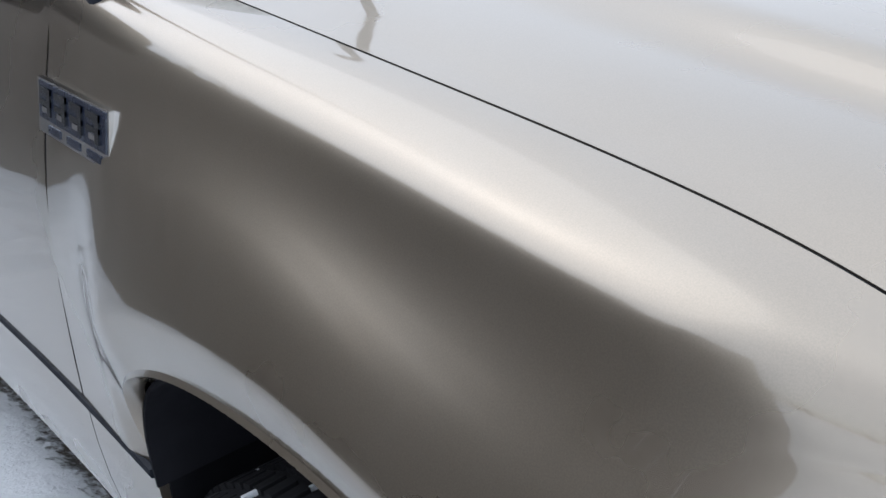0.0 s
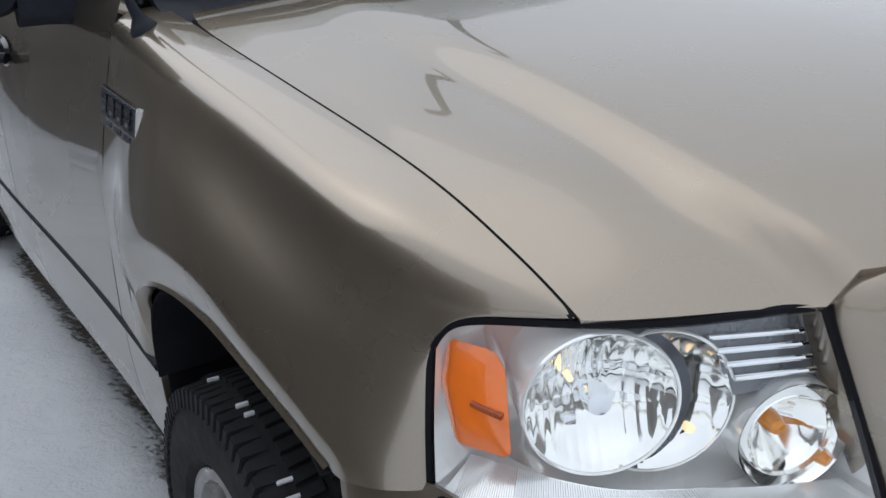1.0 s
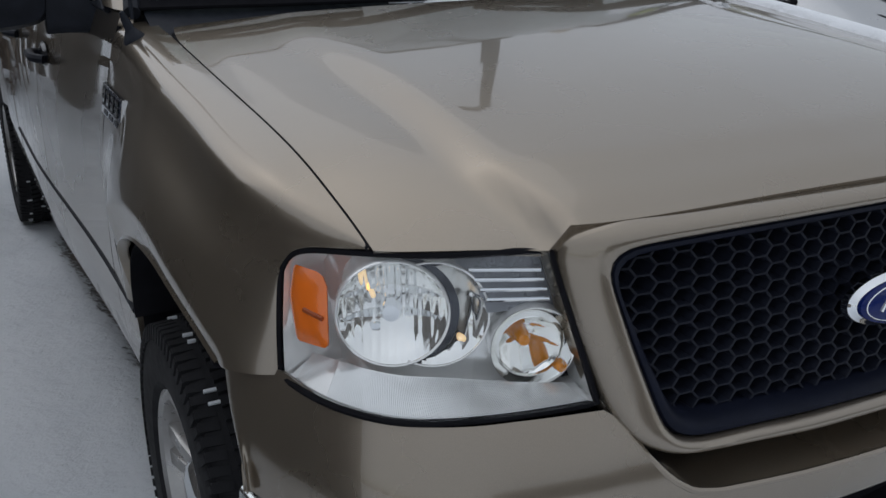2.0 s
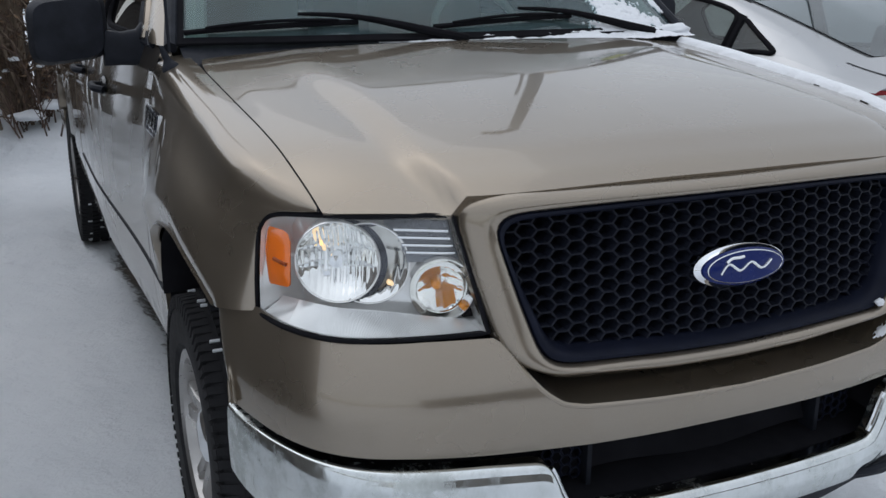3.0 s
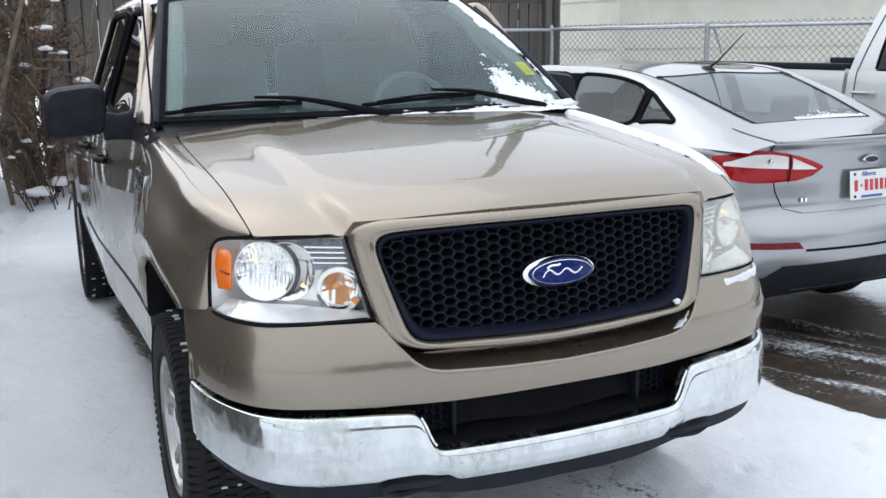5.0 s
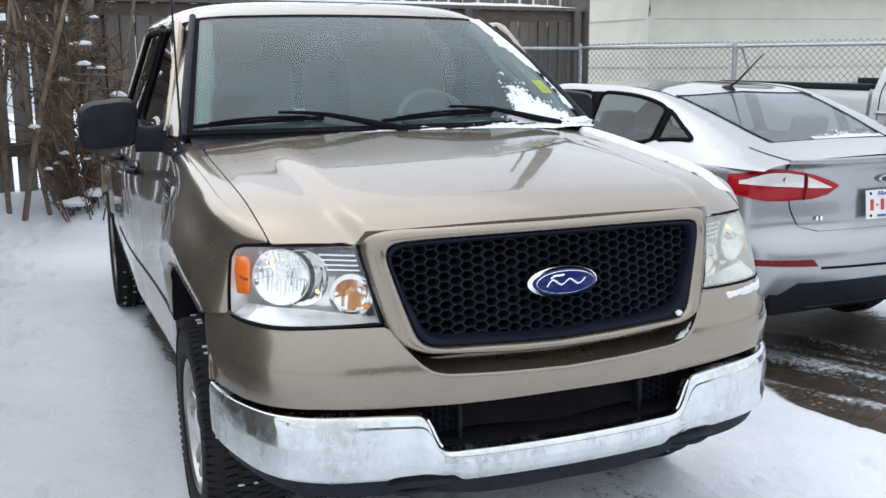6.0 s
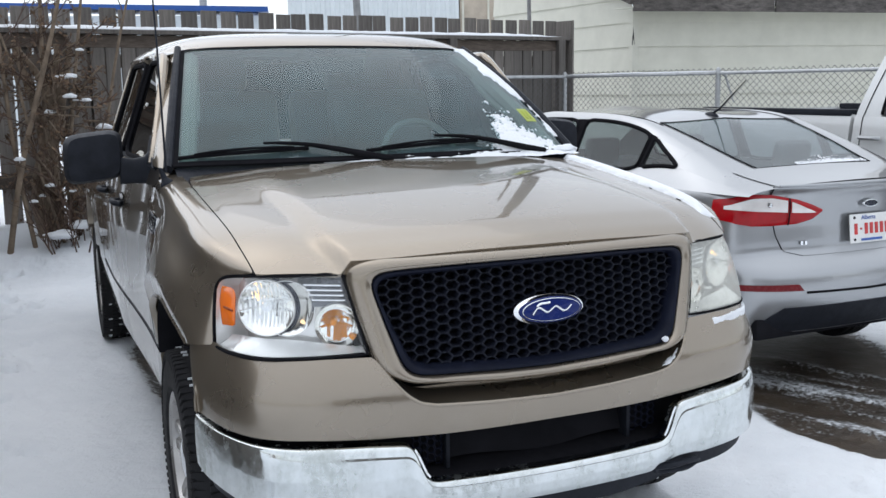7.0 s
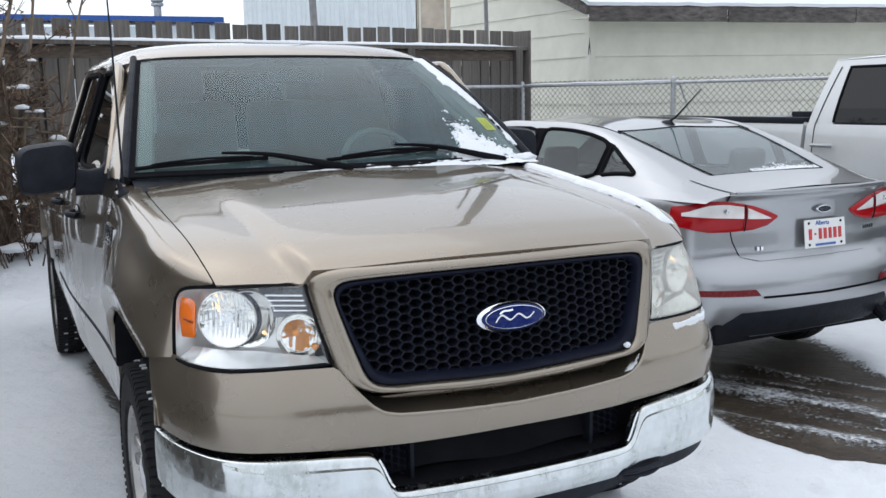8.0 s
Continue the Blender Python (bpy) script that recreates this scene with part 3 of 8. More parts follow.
def fender_at(y, s):
    """A place of the fender; its upper edge keeps level with the hood along the seam."""
    a, z = section(y)
    w = sstep(1 - s / 1.6) if y < 1.25 else 0.0
    da = SEAM_A(y) + 0.0045 - a(0.0)
    dz = HZ_OUT(max(y - HOOD_FRONT(SEAM_A(y)), 0.0)) + 0.0005 - z(0.0)
    w *= 1 - sstep((y - 1.0) / 0.25)
    return (a(s) + da * w, y, z(s) + dz * w)


def s_at(y, z):
    """The place on the section at which it has the height z."""
    f = section(y)[1]
    lo, hi = 0.0, SK - 1.0
    for _ in range(30):
        mid = (lo + hi) / 2
        if f(mid) > z:
            lo = mid
        else:
            hi = mid
    return (lo + hi) / 2


def ys(y, z):
    return (y, s_at(y, z))


# front plan curve of the bumper, half width and y, by arc length
PLAN = path_at([(0, -0.060), (0.2, -0.055), (0.437, -0.031), (0.6, -0.006), (0.72, 0.026), (0.80, 0.072), (0.852, 0.130), (0.890, 0.204), (0.921, 0.288), (0.941, 0.366), (0.950, 0.460)])


def plan_t(a):
    lo, hi = 0.0, 1.0
    for _ in range(30):
        mid = (lo + hi) / 2
        if PLAN(mid)[0] < a:
            lo = mid
        else:
            hi = mid
    return (lo + hi) / 2


def plan_point(t, inset):
    """A point of the plan curve, moved inwards by inset."""
    p = PLAN(t)
    d = PLAN(min(t + 0.004, 1.0)) - PLAN(max(t - 0.004, 0.0))
    d /= np.linalg.norm(d)
    return p[0] - d[1] * inset, p[1] + d[0] * inset


# arch opening in the side view, from behind the wheel over the top to the bumper
ARCH = path_at([(1.203, 0.700), (1.212, 0.765), (1.183, 0.842), (1.105, 0.903), (0.985, 0.945), (0.845, 0.966), (0.710, 0.968), (0.580, 0.950), (0.505, 0.926), (0.452, 0.898)])


# outlines of the headlight lens
HL_TOP = path_at([(0.570, 0.104, 1.127), (0.640, 0.130, 1.126), (0.720, 0.168, 1.123), (0.785, 0.220, 1.1205), (0.818, 0.258, 1.117), (0.845, 0.293, 1.112), (0.864, 0.319, 1.100), (0.876, 0.335, 1.072)])
HL_BOT = path_at([(0.525, 0.040, 0.914), (0.600, 0.054, 0.912), (0.700, 0.078, 0.912), (0.790, 0.122, 0.911), (0.842, 0.184, 0.911), (0.872, 0.256, 0.911), (0.887, 0.326, 0.912)])


def lens_at(u, v, depth=0.0):
    """A place of the lens, u from the grille outwards, v upwards, moved inwards by depth."""
    p = lerp(HL_BOT(u), HL_TOP(u), v)
    c = min(max(u, 0.02), 0.98)
    d = HL_BOT(c + 0.02) - HL_BOT(c - 0.02)
    n = np.array((-d[1], d[0], 0.0))
    n /= np.linalg.norm(n)
    bulge = 0.010 * math.sin(math.pi * v) * math.sin(math.pi * min(max(u, 0.02), 0.98)) ** 0.5
    q = p + n * (depth - bulge)
    return q


def fender():
    b1 = path_at([ys(1.442, 0.70), ys(1.415, 0.90), ys(1.385, 1.10), ys(1.36, 1.22), (1.345, 1.0), (1.335, 0.0)], smooth=False)
    b2 = path_at([(1.335, 0.0), (0.9, 0.0), (0.5, 0.0), (0.3, 0.0), (0.2165, 0.0)])
    rim_pts = [np.array((0.7905, 0.2165, 1.1295)), *[HL_TOP(k) + np.array((0.003, -0.001, 0.006)) for k in (0.72, 0.76, 0.80, 0.84, 0.88, 0.92, 0.96, 1.0)], *[lens_at(1, k) + np.array((0.006, 0.003, 0.0)) for k in (0.9, 0.8, 0.6, 0.4, 0.2, 0.02)]]
    lens_edge = path_at(rim_pts, smooth=False)
    b3_ys = [np.array((0.2165, 0.0))] + [np.array(ys(p[1], p[2])) for p in rim_pts[1:]]
    arc = np.concatenate(([0.0], np.cumsum([np.linalg.norm(rim_pts[i] - rim_pts[i - 1]) for i in range(1, len(rim_pts))])))
    arc = arc / arc[-1]
    b3 = lambda t: np.array([np.interp(t, arc, [q[k] for q in b3_ys]) for k in (0, 1)])

    def outer(u):
        if u < 0.26:
            return b1(u / 0.26)
        if u < 0.76:
            return b2((u - 0.26) / 0.5)
        return b3((u - 0.76) / 0.24)

    def inner(u):
        q = ARCH(u)
        return np.array(ys(q[0], q[1]))


    arch = np.array([ARCH(i / 240) for i in range(241)])

    CREASE = spline([0.25, 0.32, 0.40, 0.50, 0.62, 0.72, 0.86, 1.1, 1.4], [1.07, 1.12, 1.165, 1.186, 1.203, 1.217, 1.237, 1.254, 1.27])

    def flare(y, z, u):
        """How far the arch flare stands out, by the distance from the opening: a flat lip, a crease, a hollow sweep."""
        d = float(np.min(np.hypot(arch[:, 0] - y, arch[:, 1] - z)))
        lip = LIP(u)
        high = 0.039 * sstep((u + 0.05) / 0.3) * (1 - 0.12 * sstep((u - 0.72) / 0.28))
        if d < lip:
            return high - 0.014 * (1 - d / lip) ** 1.5
        t = min((d - lip) / 0.22, 1.0)
        return high * (1 - t) ** 1.4 * (1 + 0.25 * t) * sstep((CREASE(y) - 0.015 - z) / 0.12)

    LIP = lambda u: lerp(0.070, 0.050, sstep((u - 0.55) / 0.45))

    def side_at(y, s2, u):
        p = np.array(fender_at(y, s2))
        p[0] += flare(y, p[2], u) * sstep((s2 - 2.2) / 1.2)
        return p

    def fn(u, v):
        qi, qo = inner(u), outer(u)
        # a third of the rows lie on the lip
        pi, po = np.array(fender_at(*qi)), np.array(fender_at(*qo))
        cut = min(LIP(u) / max(float(np.hypot(po[1] - pi[1], po[2] - pi[2])), 0.1), 0.5)
        w = v / 0.3 * cut if v < 0.3 else cut + (1 - cut) * (v - 0.3) / 0.7
        q = lerp(qi, qo, w)
        p = side_at(q[0], q[1], u)
        if u >= 0.74:
            k = sstep((v - 0.55) / 0.45) ** 1.5 * sstep((u - 0.74) / 0.03)
            p = lerp(p, lens_edge(max(0.0, (u - 0.76) / 0.24)), k)
        return p

    n, m = 150, 40
    return grid(fn, n, m), [side_at(*inner(i / n), i / n) for i in range(n + 1)]


fender_shape, arch_edge = fender()
arch_lip = band([[(p[0], p[1], p[2]) for p in arch_edge], [(p[0] + 0.004, lerp(p[1], 0.85, 0.012), p[2] - 0.006) for p in arch_edge], [(p[0] - 0.012, lerp(p[1], 0.85, 0.03), p[2] - 0.014) for p in arch_edge], [(p[0] - 0.02, lerp(p[1], 0.85, 0.03), p[2] - 0.014) for p in arch_edge]], close=False)
for side in (-1, 1):
    sh = outward(fender_shape, (0.4, 0.8, 0.8))
    lip = outward(arch_lip, (0.95, 0.85, 2.0))
    if side < 0:
        sh, lip = mirror(sh), mirror(lip)
    fd = part("fender", sh, PAINT, truck, fix=False, thick=0.012, smooth=60.0)
    part("arch_lip", lip, PAINT, fd, fix=False, smooth=60.0)

# hood: a raised middle with a soft step along each side
def hood_z(a, y):
    d = max(y - HOOD_FRONT(a), 0.0)
    near = sstep(d / 0.16)
    ac = lerp(0.566, lerp(0.606, 0.570, min(max((y - 0.1) / 1.1, 0), 1)), near)
    half = lerp(0.014, lerp(0.034, 0.080, sstep((y - 0.30) / 0.85)), near)
    w = sstep((ac + half - a) / (2 * half))
    zi = HZ_IN(d) + 0.012 * (1 - (a / ac) ** 2) - 0.004 + 0.012 * near
    zo = HZ_OUT(d) + 0.004 * math.sin(math.pi * min(max((a - ac) / 0.2, 0), 1))
    sheet = HZ_OUT(d) + 0.030 * (1 - (a / 0.81) ** 2)
    return lerp(lerp(zo, zi, w), sheet, sstep((d - 0.40) / 0.62))


def hood_fn(u, v):
    w = 2 * u - 1
    s = 1 if w >= 0 else -1
    k = abs(w)
    a_front = k * 0.792
    y0, y1 = HOOD_FRONT(a_front), HOOD_REAR(k * 0.8)
    y = lerp(y0, y1, v ** 1.25)
    a = k * SEAM_A(lerp(0.214, 1.225, (y - y0) / (y1 - y0)))
    return (s * a, y, hood_z(a, y))


hood = part("hood", outward(grid(hood_fn, 128, 64), (0, 0.7, 0)), PAINT, truck, fix=False, thick=0.014, smooth=60.0)

# near-black sheets stand in for the shade in the gaps under the panel seams
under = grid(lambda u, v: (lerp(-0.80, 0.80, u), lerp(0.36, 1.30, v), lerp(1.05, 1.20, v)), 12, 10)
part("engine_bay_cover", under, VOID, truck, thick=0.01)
for side in (-1, 1):
    seam_dark = grid(lambda u, v: (side * (SEAM_A(lerp(0.21, 1.22, u)) + lerp(-0.02, 0.02, v)), lerp(0.27, 1.25, u), HZ_OUT(lerp(0.05, 1.02, u)) - 0.030), 30, 2)
    part("seam_gutter", seam_dark, VOID, truck, thick=0.006)
    seal_line = [hood_fn(0.5 + 0.5 * side, v) for v in np.linspace(0.02, 0.97, 60)]
    part("seam_seal", tube([(p[0] + side * 0.0025, p[1], p[2] - 0.0045) for p in seal_line], 0.0040, 6), SEAL, truck)


# grille surround: a painted ring round the black grille
def ring_loop(half, n=160):
    """A closed loop from its right half, which runs from the top middle to the bottom middle."""
    pts = [np.array(p, float) for p in half]
    full = pts + [np.array((-p[0], p[1], p[2])) for p in reversed(pts[1:-1])]
    c = path_at([tuple(p) for p in full], closed=True, smooth=False)
    out = [c(i / n) for i in range(n)]
    for _ in range(3):
        out = [(out[i - 1] + 2 * out[i] + out[(i + 1) % n]) / 4 for i in range(n)]
    return out


GRILLE_OUT = [(0, 0.040, 1.170), (0.284, 0.050, 1.170), (0.485, 0.068, 1.170), (0.548, 0.080, 1.160), (0.572, 0.100, 1.130), (0.550, 0.068, 1.02), (0.520, 0.034, 0.910), (0.487, 0.000, 0.856), (0.425, -0.008, 0.828), (0.17, -0.020, 0.807), (0, -0.022, 0.804)]
GRILLE_IN = [(0, 0.022, 1.139), (0.25, 0.030, 1.138), (0.45, 0.044, 1.134), (0.492, 0.052, 1.130), (0.510, 0.056, 1.108), (0.475, 0.026, 0.985), (0.438, -0.004, 0.872), (0.420, -0.008, 0.855), (0.385, -0.011, 0.846), (0.157, -0.020, 0.836), (0, -0.022, 0.832)]


go, gi = ring_loop(GRILLE_OUT, 160), ring_loop(GRILLE_IN, 160)


# pair each outer point with the inner point at the same share of height and side
def match_loops(a, b):
    """Shift and stretch b so that its points follow those of a by angle round the middle."""
    cb = np.mean(b, axis=0)
    ang = lambda p: math.atan2((p[2] - cb[2]) * 3.4, p[0])
    tb = [ang(p) for p in b]
    order = sorted(range(len(b)), key=lambda i: tb[i])
    xs2 = [tb[i] for i in order]
    xs3 = [xs2[-1] - 2 * math.pi] + xs2 + [xs2[0] + 2 * math.pi]
    cols = [[b[i][k] for i in order] for k in range(3)]
    cols = [[c[-1]] + c + [c[0]] for c in cols]
    return [np.array([np.interp(ang(p), xs3, c) for c in cols]) for p in a]


gi = match_loops(go, gi)
fwd = lambda loop, d: [p + np.array((0, d, 0)) for p in loop]
mixl = lambda t, d: [lerp(p, q, t) + np.array((0, d, 0)) for p, q in zip(go, gi)]
surround_loops = [fwd(go, 0.045), fwd(go, 0.012), mixl(0.04, 0.003), mixl(0.14, -0.006), mixl(0.35, -0.013), mixl(0.62, -0.014), mixl(0.84, -0.008), mixl(0.96, 0.001), mixl(1.0, 0.010), mixl(1.0, 0.045)]
part("grille_surround", outward(band(surround_loops), (0, 0.6, 1.0)), PAINT, truck, fix=False, smooth=60.0)

# black frame inside it


def shrink(loop, dx, top, bottom):
    out = []
    for p in loop:
        k = sstep((p[2] - 0.86) / 0.26)
        out.append(np.array((p[0] - math.copysign(min(dx, abs(p[0])), p[0]) * min(1, abs(p[0]) / 0.4) ** 2, p[1], p[2] - top * k + bottom * (1 - k))))
    return out


g2 = shrink(gi, 0.022, 0.020, 0.022)
frame_loops = [fwd(gi, 0.012), fwd(shrink(gi, 0.003, 0.003, 0.003), 0.004), fwd(shrink(gi, 0.010, 0.009, 0.010), 0.004), fwd(shrink(gi, 0.016, 0.014, 0.016), 0.012), fwd(g2, 0.030), fwd(g2, 0.075)]
grille = part("grille", outward(band(frame_loops), (0, 0.6, 1.0)), GRILLE, truck, "dark plastic honeycomb grille", fix=False, smooth=50.0)


def grille_y(x, z):
    """The face of the grille at a place."""
    return lerp(-0.022, 0.022, (z - 0.832) / 0.307) + 0.13 * x * x


def inside(loop, x, z, grow=0.0):
    hit = False
    n = len(loop)
    for i in range(n):
        x1, z1, x2, z2 = loop[i][0], loop[i][2], loop[i - 1][0], loop[i - 1][2]
        if (z1 > z) != (z2 > z) and x < (x2 - x1) * (z - z1) / (z2 - z1) + x1:
            hit = not hit
    return hit


def honeycomb():
    v, f = [], []
    dx, dz = 0.0337, 0.0263
    rx, rz = dx / 1.5, dz / math.sqrt(3)
    ring = [(math.cos(math.pi / 3 * k), math.sin(math.pi / 3 * k)) for k in range(6)]
    for i in range(-16, 17):
        for j in range(-2, 13):
            x, z = i * dx, 0.842 + (j + (i % 2) / 2) * dz
            if not inside(gi, x, z):
                continue
            o = len(v)
            for sc, dp in ((1.0, 0.0), (0.975, -0.001), (0.91, -0.001), (0.88, 0.002), (0.82, 0.040)):
                for cx, cz in ring:
                    px, pz = x + rx * sc * cx, z + rz * sc * cz
                    v.append((px, grille_y(px, pz) + 0.034 + dp, pz))
            for k in range(4):
                for q in range(6):
                    f.append((o + k * 6 + q, o + k * 6 + (q + 1) % 6, o + (k + 1) * 6 + (q + 1) % 6, o + (k + 1) * 6 + q))
    return v, f


part("grille_mesh", honeycomb(), LATTICE, grille, smooth=25.0)
# a near-black sheet behind the mesh stands in for the shade there
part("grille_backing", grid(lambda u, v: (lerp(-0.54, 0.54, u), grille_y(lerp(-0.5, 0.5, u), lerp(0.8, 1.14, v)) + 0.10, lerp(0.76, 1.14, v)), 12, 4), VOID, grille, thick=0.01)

# emblem: a plain blue oval with silver rims and a plain flowing stroke
emblem = part("emblem", moved(lathe([(0.0, -0.006), (0.080, -0.006), (0.095, -0.003), (0.104, 0.006), (0.112, 0.010), (0.1125, 0.022)], 72, "y"), pose(0, -0.021, 0.998, -7) @ Matrix.Diagonal((1, 1, 0.385, 1))), CHROME, truck, "oval blue emblem with silver rim")
part("blue_field", moved(lathe([(0.0, -0.0085), (0.09, -0.0085), (0.1005, -0.004), (0.1005, 0.004)], 72, "y"), pose(0, -0.0215, 0.998, -7) @ Matrix.Diagonal((1, 1, 0.365, 1))), BLUE, emblem)
part("silver_line", moved(loop_tube([(0.092 * math.cos(a), -0.0085, 0.0315 * math.sin(a)) for a in np.linspace(0, 2 * math.pi, 73)[:-1]], 0.0011), pose(0, -0.0215, 0.998, -7)), CHROME, emblem)
stroke = [(-0.062, -0.010), (-0.040, 0.008), (-0.015, -0.006), (0.012, 0.008), (0.036, -0.006), (0.062, 0.008)]
part("silver_stroke", moved(tube([(x, -0.0098, z) for x, z in stroke], 0.0030, 6, True, 90), pose(0, -0.0215, 0.998, -7)), CHROME, emblem)
bar2 = [(-0.048, 0.012), (-0.036, 0.019), (-0.020, 0.0195), (-0.006, 0.021)]
part("silver_stroke", moved(tube([(x, -0.0098, z) for x, z in bar2], 0.0032, 6, True, 24), pose(0, -0.0215, 0.998, -7)), CHROME, emblem)

# painted upper bumper cover
FASCIA_IN = spline([0.66, 0.70, 0.74, 0.78, 0.81, 0.845, 0.875, 0.91, 0.95], [0.020, 0.008, 0.002, 0.0, 0.004, 0.018, 0.034, 0.056, 0.085])
FAS_TOP = [(0.0, 0.758), (0.2, 0.764), (0.36, 0.772), (0.405, 0.782), (0.440, 0.806), (0.470, 0.838), (0.500, 0.880), (0.520, 0.906), (0.66, 0.908), (0.80, 0.905), (0.87, 0.906), (0.905, 0.914), (0.93, 0.924), (0.9495, 0.918)]
FAS_BOT = [(0.0, 0.684), (0.2, 0.683), (0.34, 0.683), (0.543, 0.690), (0.707, 0.700), (0.819, 0.701), (0.895, 0.702), (0.93, 0.710), (0.9495, 0.724)]


def by_a(table, wide=4):
    ts, zs = [plan_t(a) for a, _ in table], [z for _, z in table]
    at = np.linspace(0, 1, 801)
    row = np.interp(at, ts, zs)
    core = np.ones(2 * wide + 1) / (2 * wide + 1)
    for _ in range(2):
        row = np.convolve(np.concatenate((row[wide:0:-1], row, [row[-1]] * wide)), core, "valid")
    return lambda t: float(np.interp(t, at, row))


fas_top, fas_bot = by_a(FAS_TOP), by_a(FAS_BOT)


def cover_tuck(t):
    """How far the cover keeps its section on its way round the corner."""
    return 1 - 0.35 * sstep((t - 0.62) / 0.2) - 0.5 * sstep((t - 0.86) / 0.12)


def fascia_fn(u, v):
    w = 2 * u - 1
    s = 1 if w >= 0 else -1
    t = min(abs(w), 0.985)
    z = lerp(fas_bot(t), fas_top(t), v)
    # the rear edge follows the arch
    a, y = plan_point(t, FASCIA_IN(z) * cover_tuck(t))
    return (s * a, y - 0.10 * sstep((t - 0.9) / 0.1) * sstep((0.9 - z) / 0.16), z)


fascia = part("bumper_cover", outward(grid(fascia_fn, 150, 26), (0, 0.5, 0.8)), PAINT, truck, fix=False, thick=0.008, smooth=50.0)


def shelf_fn(u, v):
    a = lerp(-0.515, 0.515, u)
    t = plan_t(abs(a))
    z0 = fas_top(t)
    p = plan_point(t, FASCIA_IN(z0))
    s = 1 if a >= 0 else -1
    return (s * lerp(p[0], min(p[0], 0.47), v), p[1] + 0.085 * v, z0 + 0.022 * v ** 1.4)


part("cover_ledge", grid(shelf_fn, 80, 6), PAINT, fascia, fix=True, smooth=50.0)
roll = [fascia_fn(0.5 + 0.5 * w, 1.0) for w in np.linspace(-plan_t(0.512), plan_t(0.512), 80)]
part("ledge_edge", tube([(p[0], p[1] + 0.004, p[2] - 0.003) for p in roll], 0.006, 8), PAINT, fascia)
part("channel", grid(lambda u, v: (lerp(-0.52, 0.52, u), 0.045 + 0.1 * lerp(-0.52, 0.52, u) ** 2, lerp(0.66, 0.80, v)), 16, 6), PAINT, truck, thick=0.01)

# chrome bumper with a dropped middle
CH_TOP = [(0.0, 0.556), (0.36, 0.558), (0.385, 0.562), (0.402, 0.585), (0.415, 0.630), (0.428, 0.660), (0.445, 0.669), (0.55, 0.677), (0.67, 0.682), (0.819, 0.683), (0.905, 0.684), (0.935, 0.690), (0.9485, 0.694)]
CH_BOT = [(0.0, 0.460), (0.32, 0.462), (0.335, 0.466), (0.352, 0.480), (0.36, 0.482), (0.52, 0.482), (0.535, 0.478), (0.68, 0.482), (0.80, 0.487), (0.88, 0.495), (0.93, 0.512), (0.9485, 0.53)]
ch_top, ch_bot = by_a(CH_TOP, 8), by_a(CH_BOT)
T_END = plan_t(0.9465)


def chrome_fn(u, v):
    w = 2 * u - 1
    s = 1 if w >= 0 else -1
    t = abs(w) * T_END
    zt, zb = ch_top(t), ch_bot(t)
    # section: lip turned back at the top, a shallow bulge, a tuck at the bottom
    k = [(0.0, 0.0, 0.030), (0.03, 0.03, 0.008), (0.07, 0.085, -0.004), (0.25, 0.28, -0.012), (0.55, 0.55, -0.016), (0.80, 0.84, -0.012), (0.88, 0.955, -0.004), (0.93, 0.992, 0.004), (1.0, 1.0, 0.034)]
    q = np.interp(v, [c[0] for c in k], [c[1] for c in k])
    ins = np.interp(v, [c[0] for c in k], [c[2] for c in k])
    turn = sstep((t - 0.50) / 0.3)
    a, y = plan_point(t, float(ins) * (1 - 0.75 * turn) if ins < 0 else float(ins))
    return (s * (a - 0.004 * turn), y - 0.012 * (1 - turn), lerp(zb, zt, float(q)))


bumper = part("front_bumper", outward(grid(chrome_fn, 460, 40), (0, 0.6, 0.55)), DULL_CHROME, truck, "salt-stained chrome bumper", fix=False, thick=0.005, smooth=50.0)
for side in (-1, 1):
    t_in = [lerp(plan_t(0.388), plan_t(0.43), i / 12) for i in range(13)]
    rim_pts = [(side * plan_point(t, -0.004)[0], plan_point(t, -0.004)[1] - 0.012, ch_top(t)) for t in t_in]
    part("notch_flange", tube([(p[0] - side * 0.002, p[1] + 0.016, p[2] - 0.004) for p in rim_pts], 0.0075, 10, True, 40), CHROME, bumper)

# near-black sheets stand in for shade in the lower opening; mesh inserts and struts
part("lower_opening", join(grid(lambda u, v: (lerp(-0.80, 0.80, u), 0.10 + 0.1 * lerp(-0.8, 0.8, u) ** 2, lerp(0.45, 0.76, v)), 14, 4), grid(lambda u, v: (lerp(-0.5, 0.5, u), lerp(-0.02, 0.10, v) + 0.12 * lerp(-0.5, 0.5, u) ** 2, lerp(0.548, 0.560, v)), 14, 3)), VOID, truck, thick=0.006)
for side in (-1, 1):
    part("air_duct", moved(box(0, 0, 0, 0.012, 0.05, 0.125, 0.003), pose(side * 0.30, 0.055, 0.615)), BLACK, truck)
    cells = []
    for i in range(4):
        for j in range(5):
            cx, cz = side * (0.325 + i * 0.022), 0.580 + (j + (i % 2) / 2) * 0.022
            cells.append(loop_tube([(cx + 0.0125 * math.cos(k * math.pi / 3), 0.045, cz + 0.0125 * math.sin(k * math.pi / 3)) for k in range(6)], 0.0025, 4))
    part("lower_mesh", join(*cells), GRILLE, truck)
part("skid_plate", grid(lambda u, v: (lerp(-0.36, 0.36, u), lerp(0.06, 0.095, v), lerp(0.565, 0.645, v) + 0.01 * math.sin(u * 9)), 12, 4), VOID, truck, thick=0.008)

# black lower valance with tow-hook openings
VB = spline([0, 0.3, 0.45, 0.6, 0.8, 0.93], [0.405, 0.410, 0.428, 0.430, 0.455, 0.490])


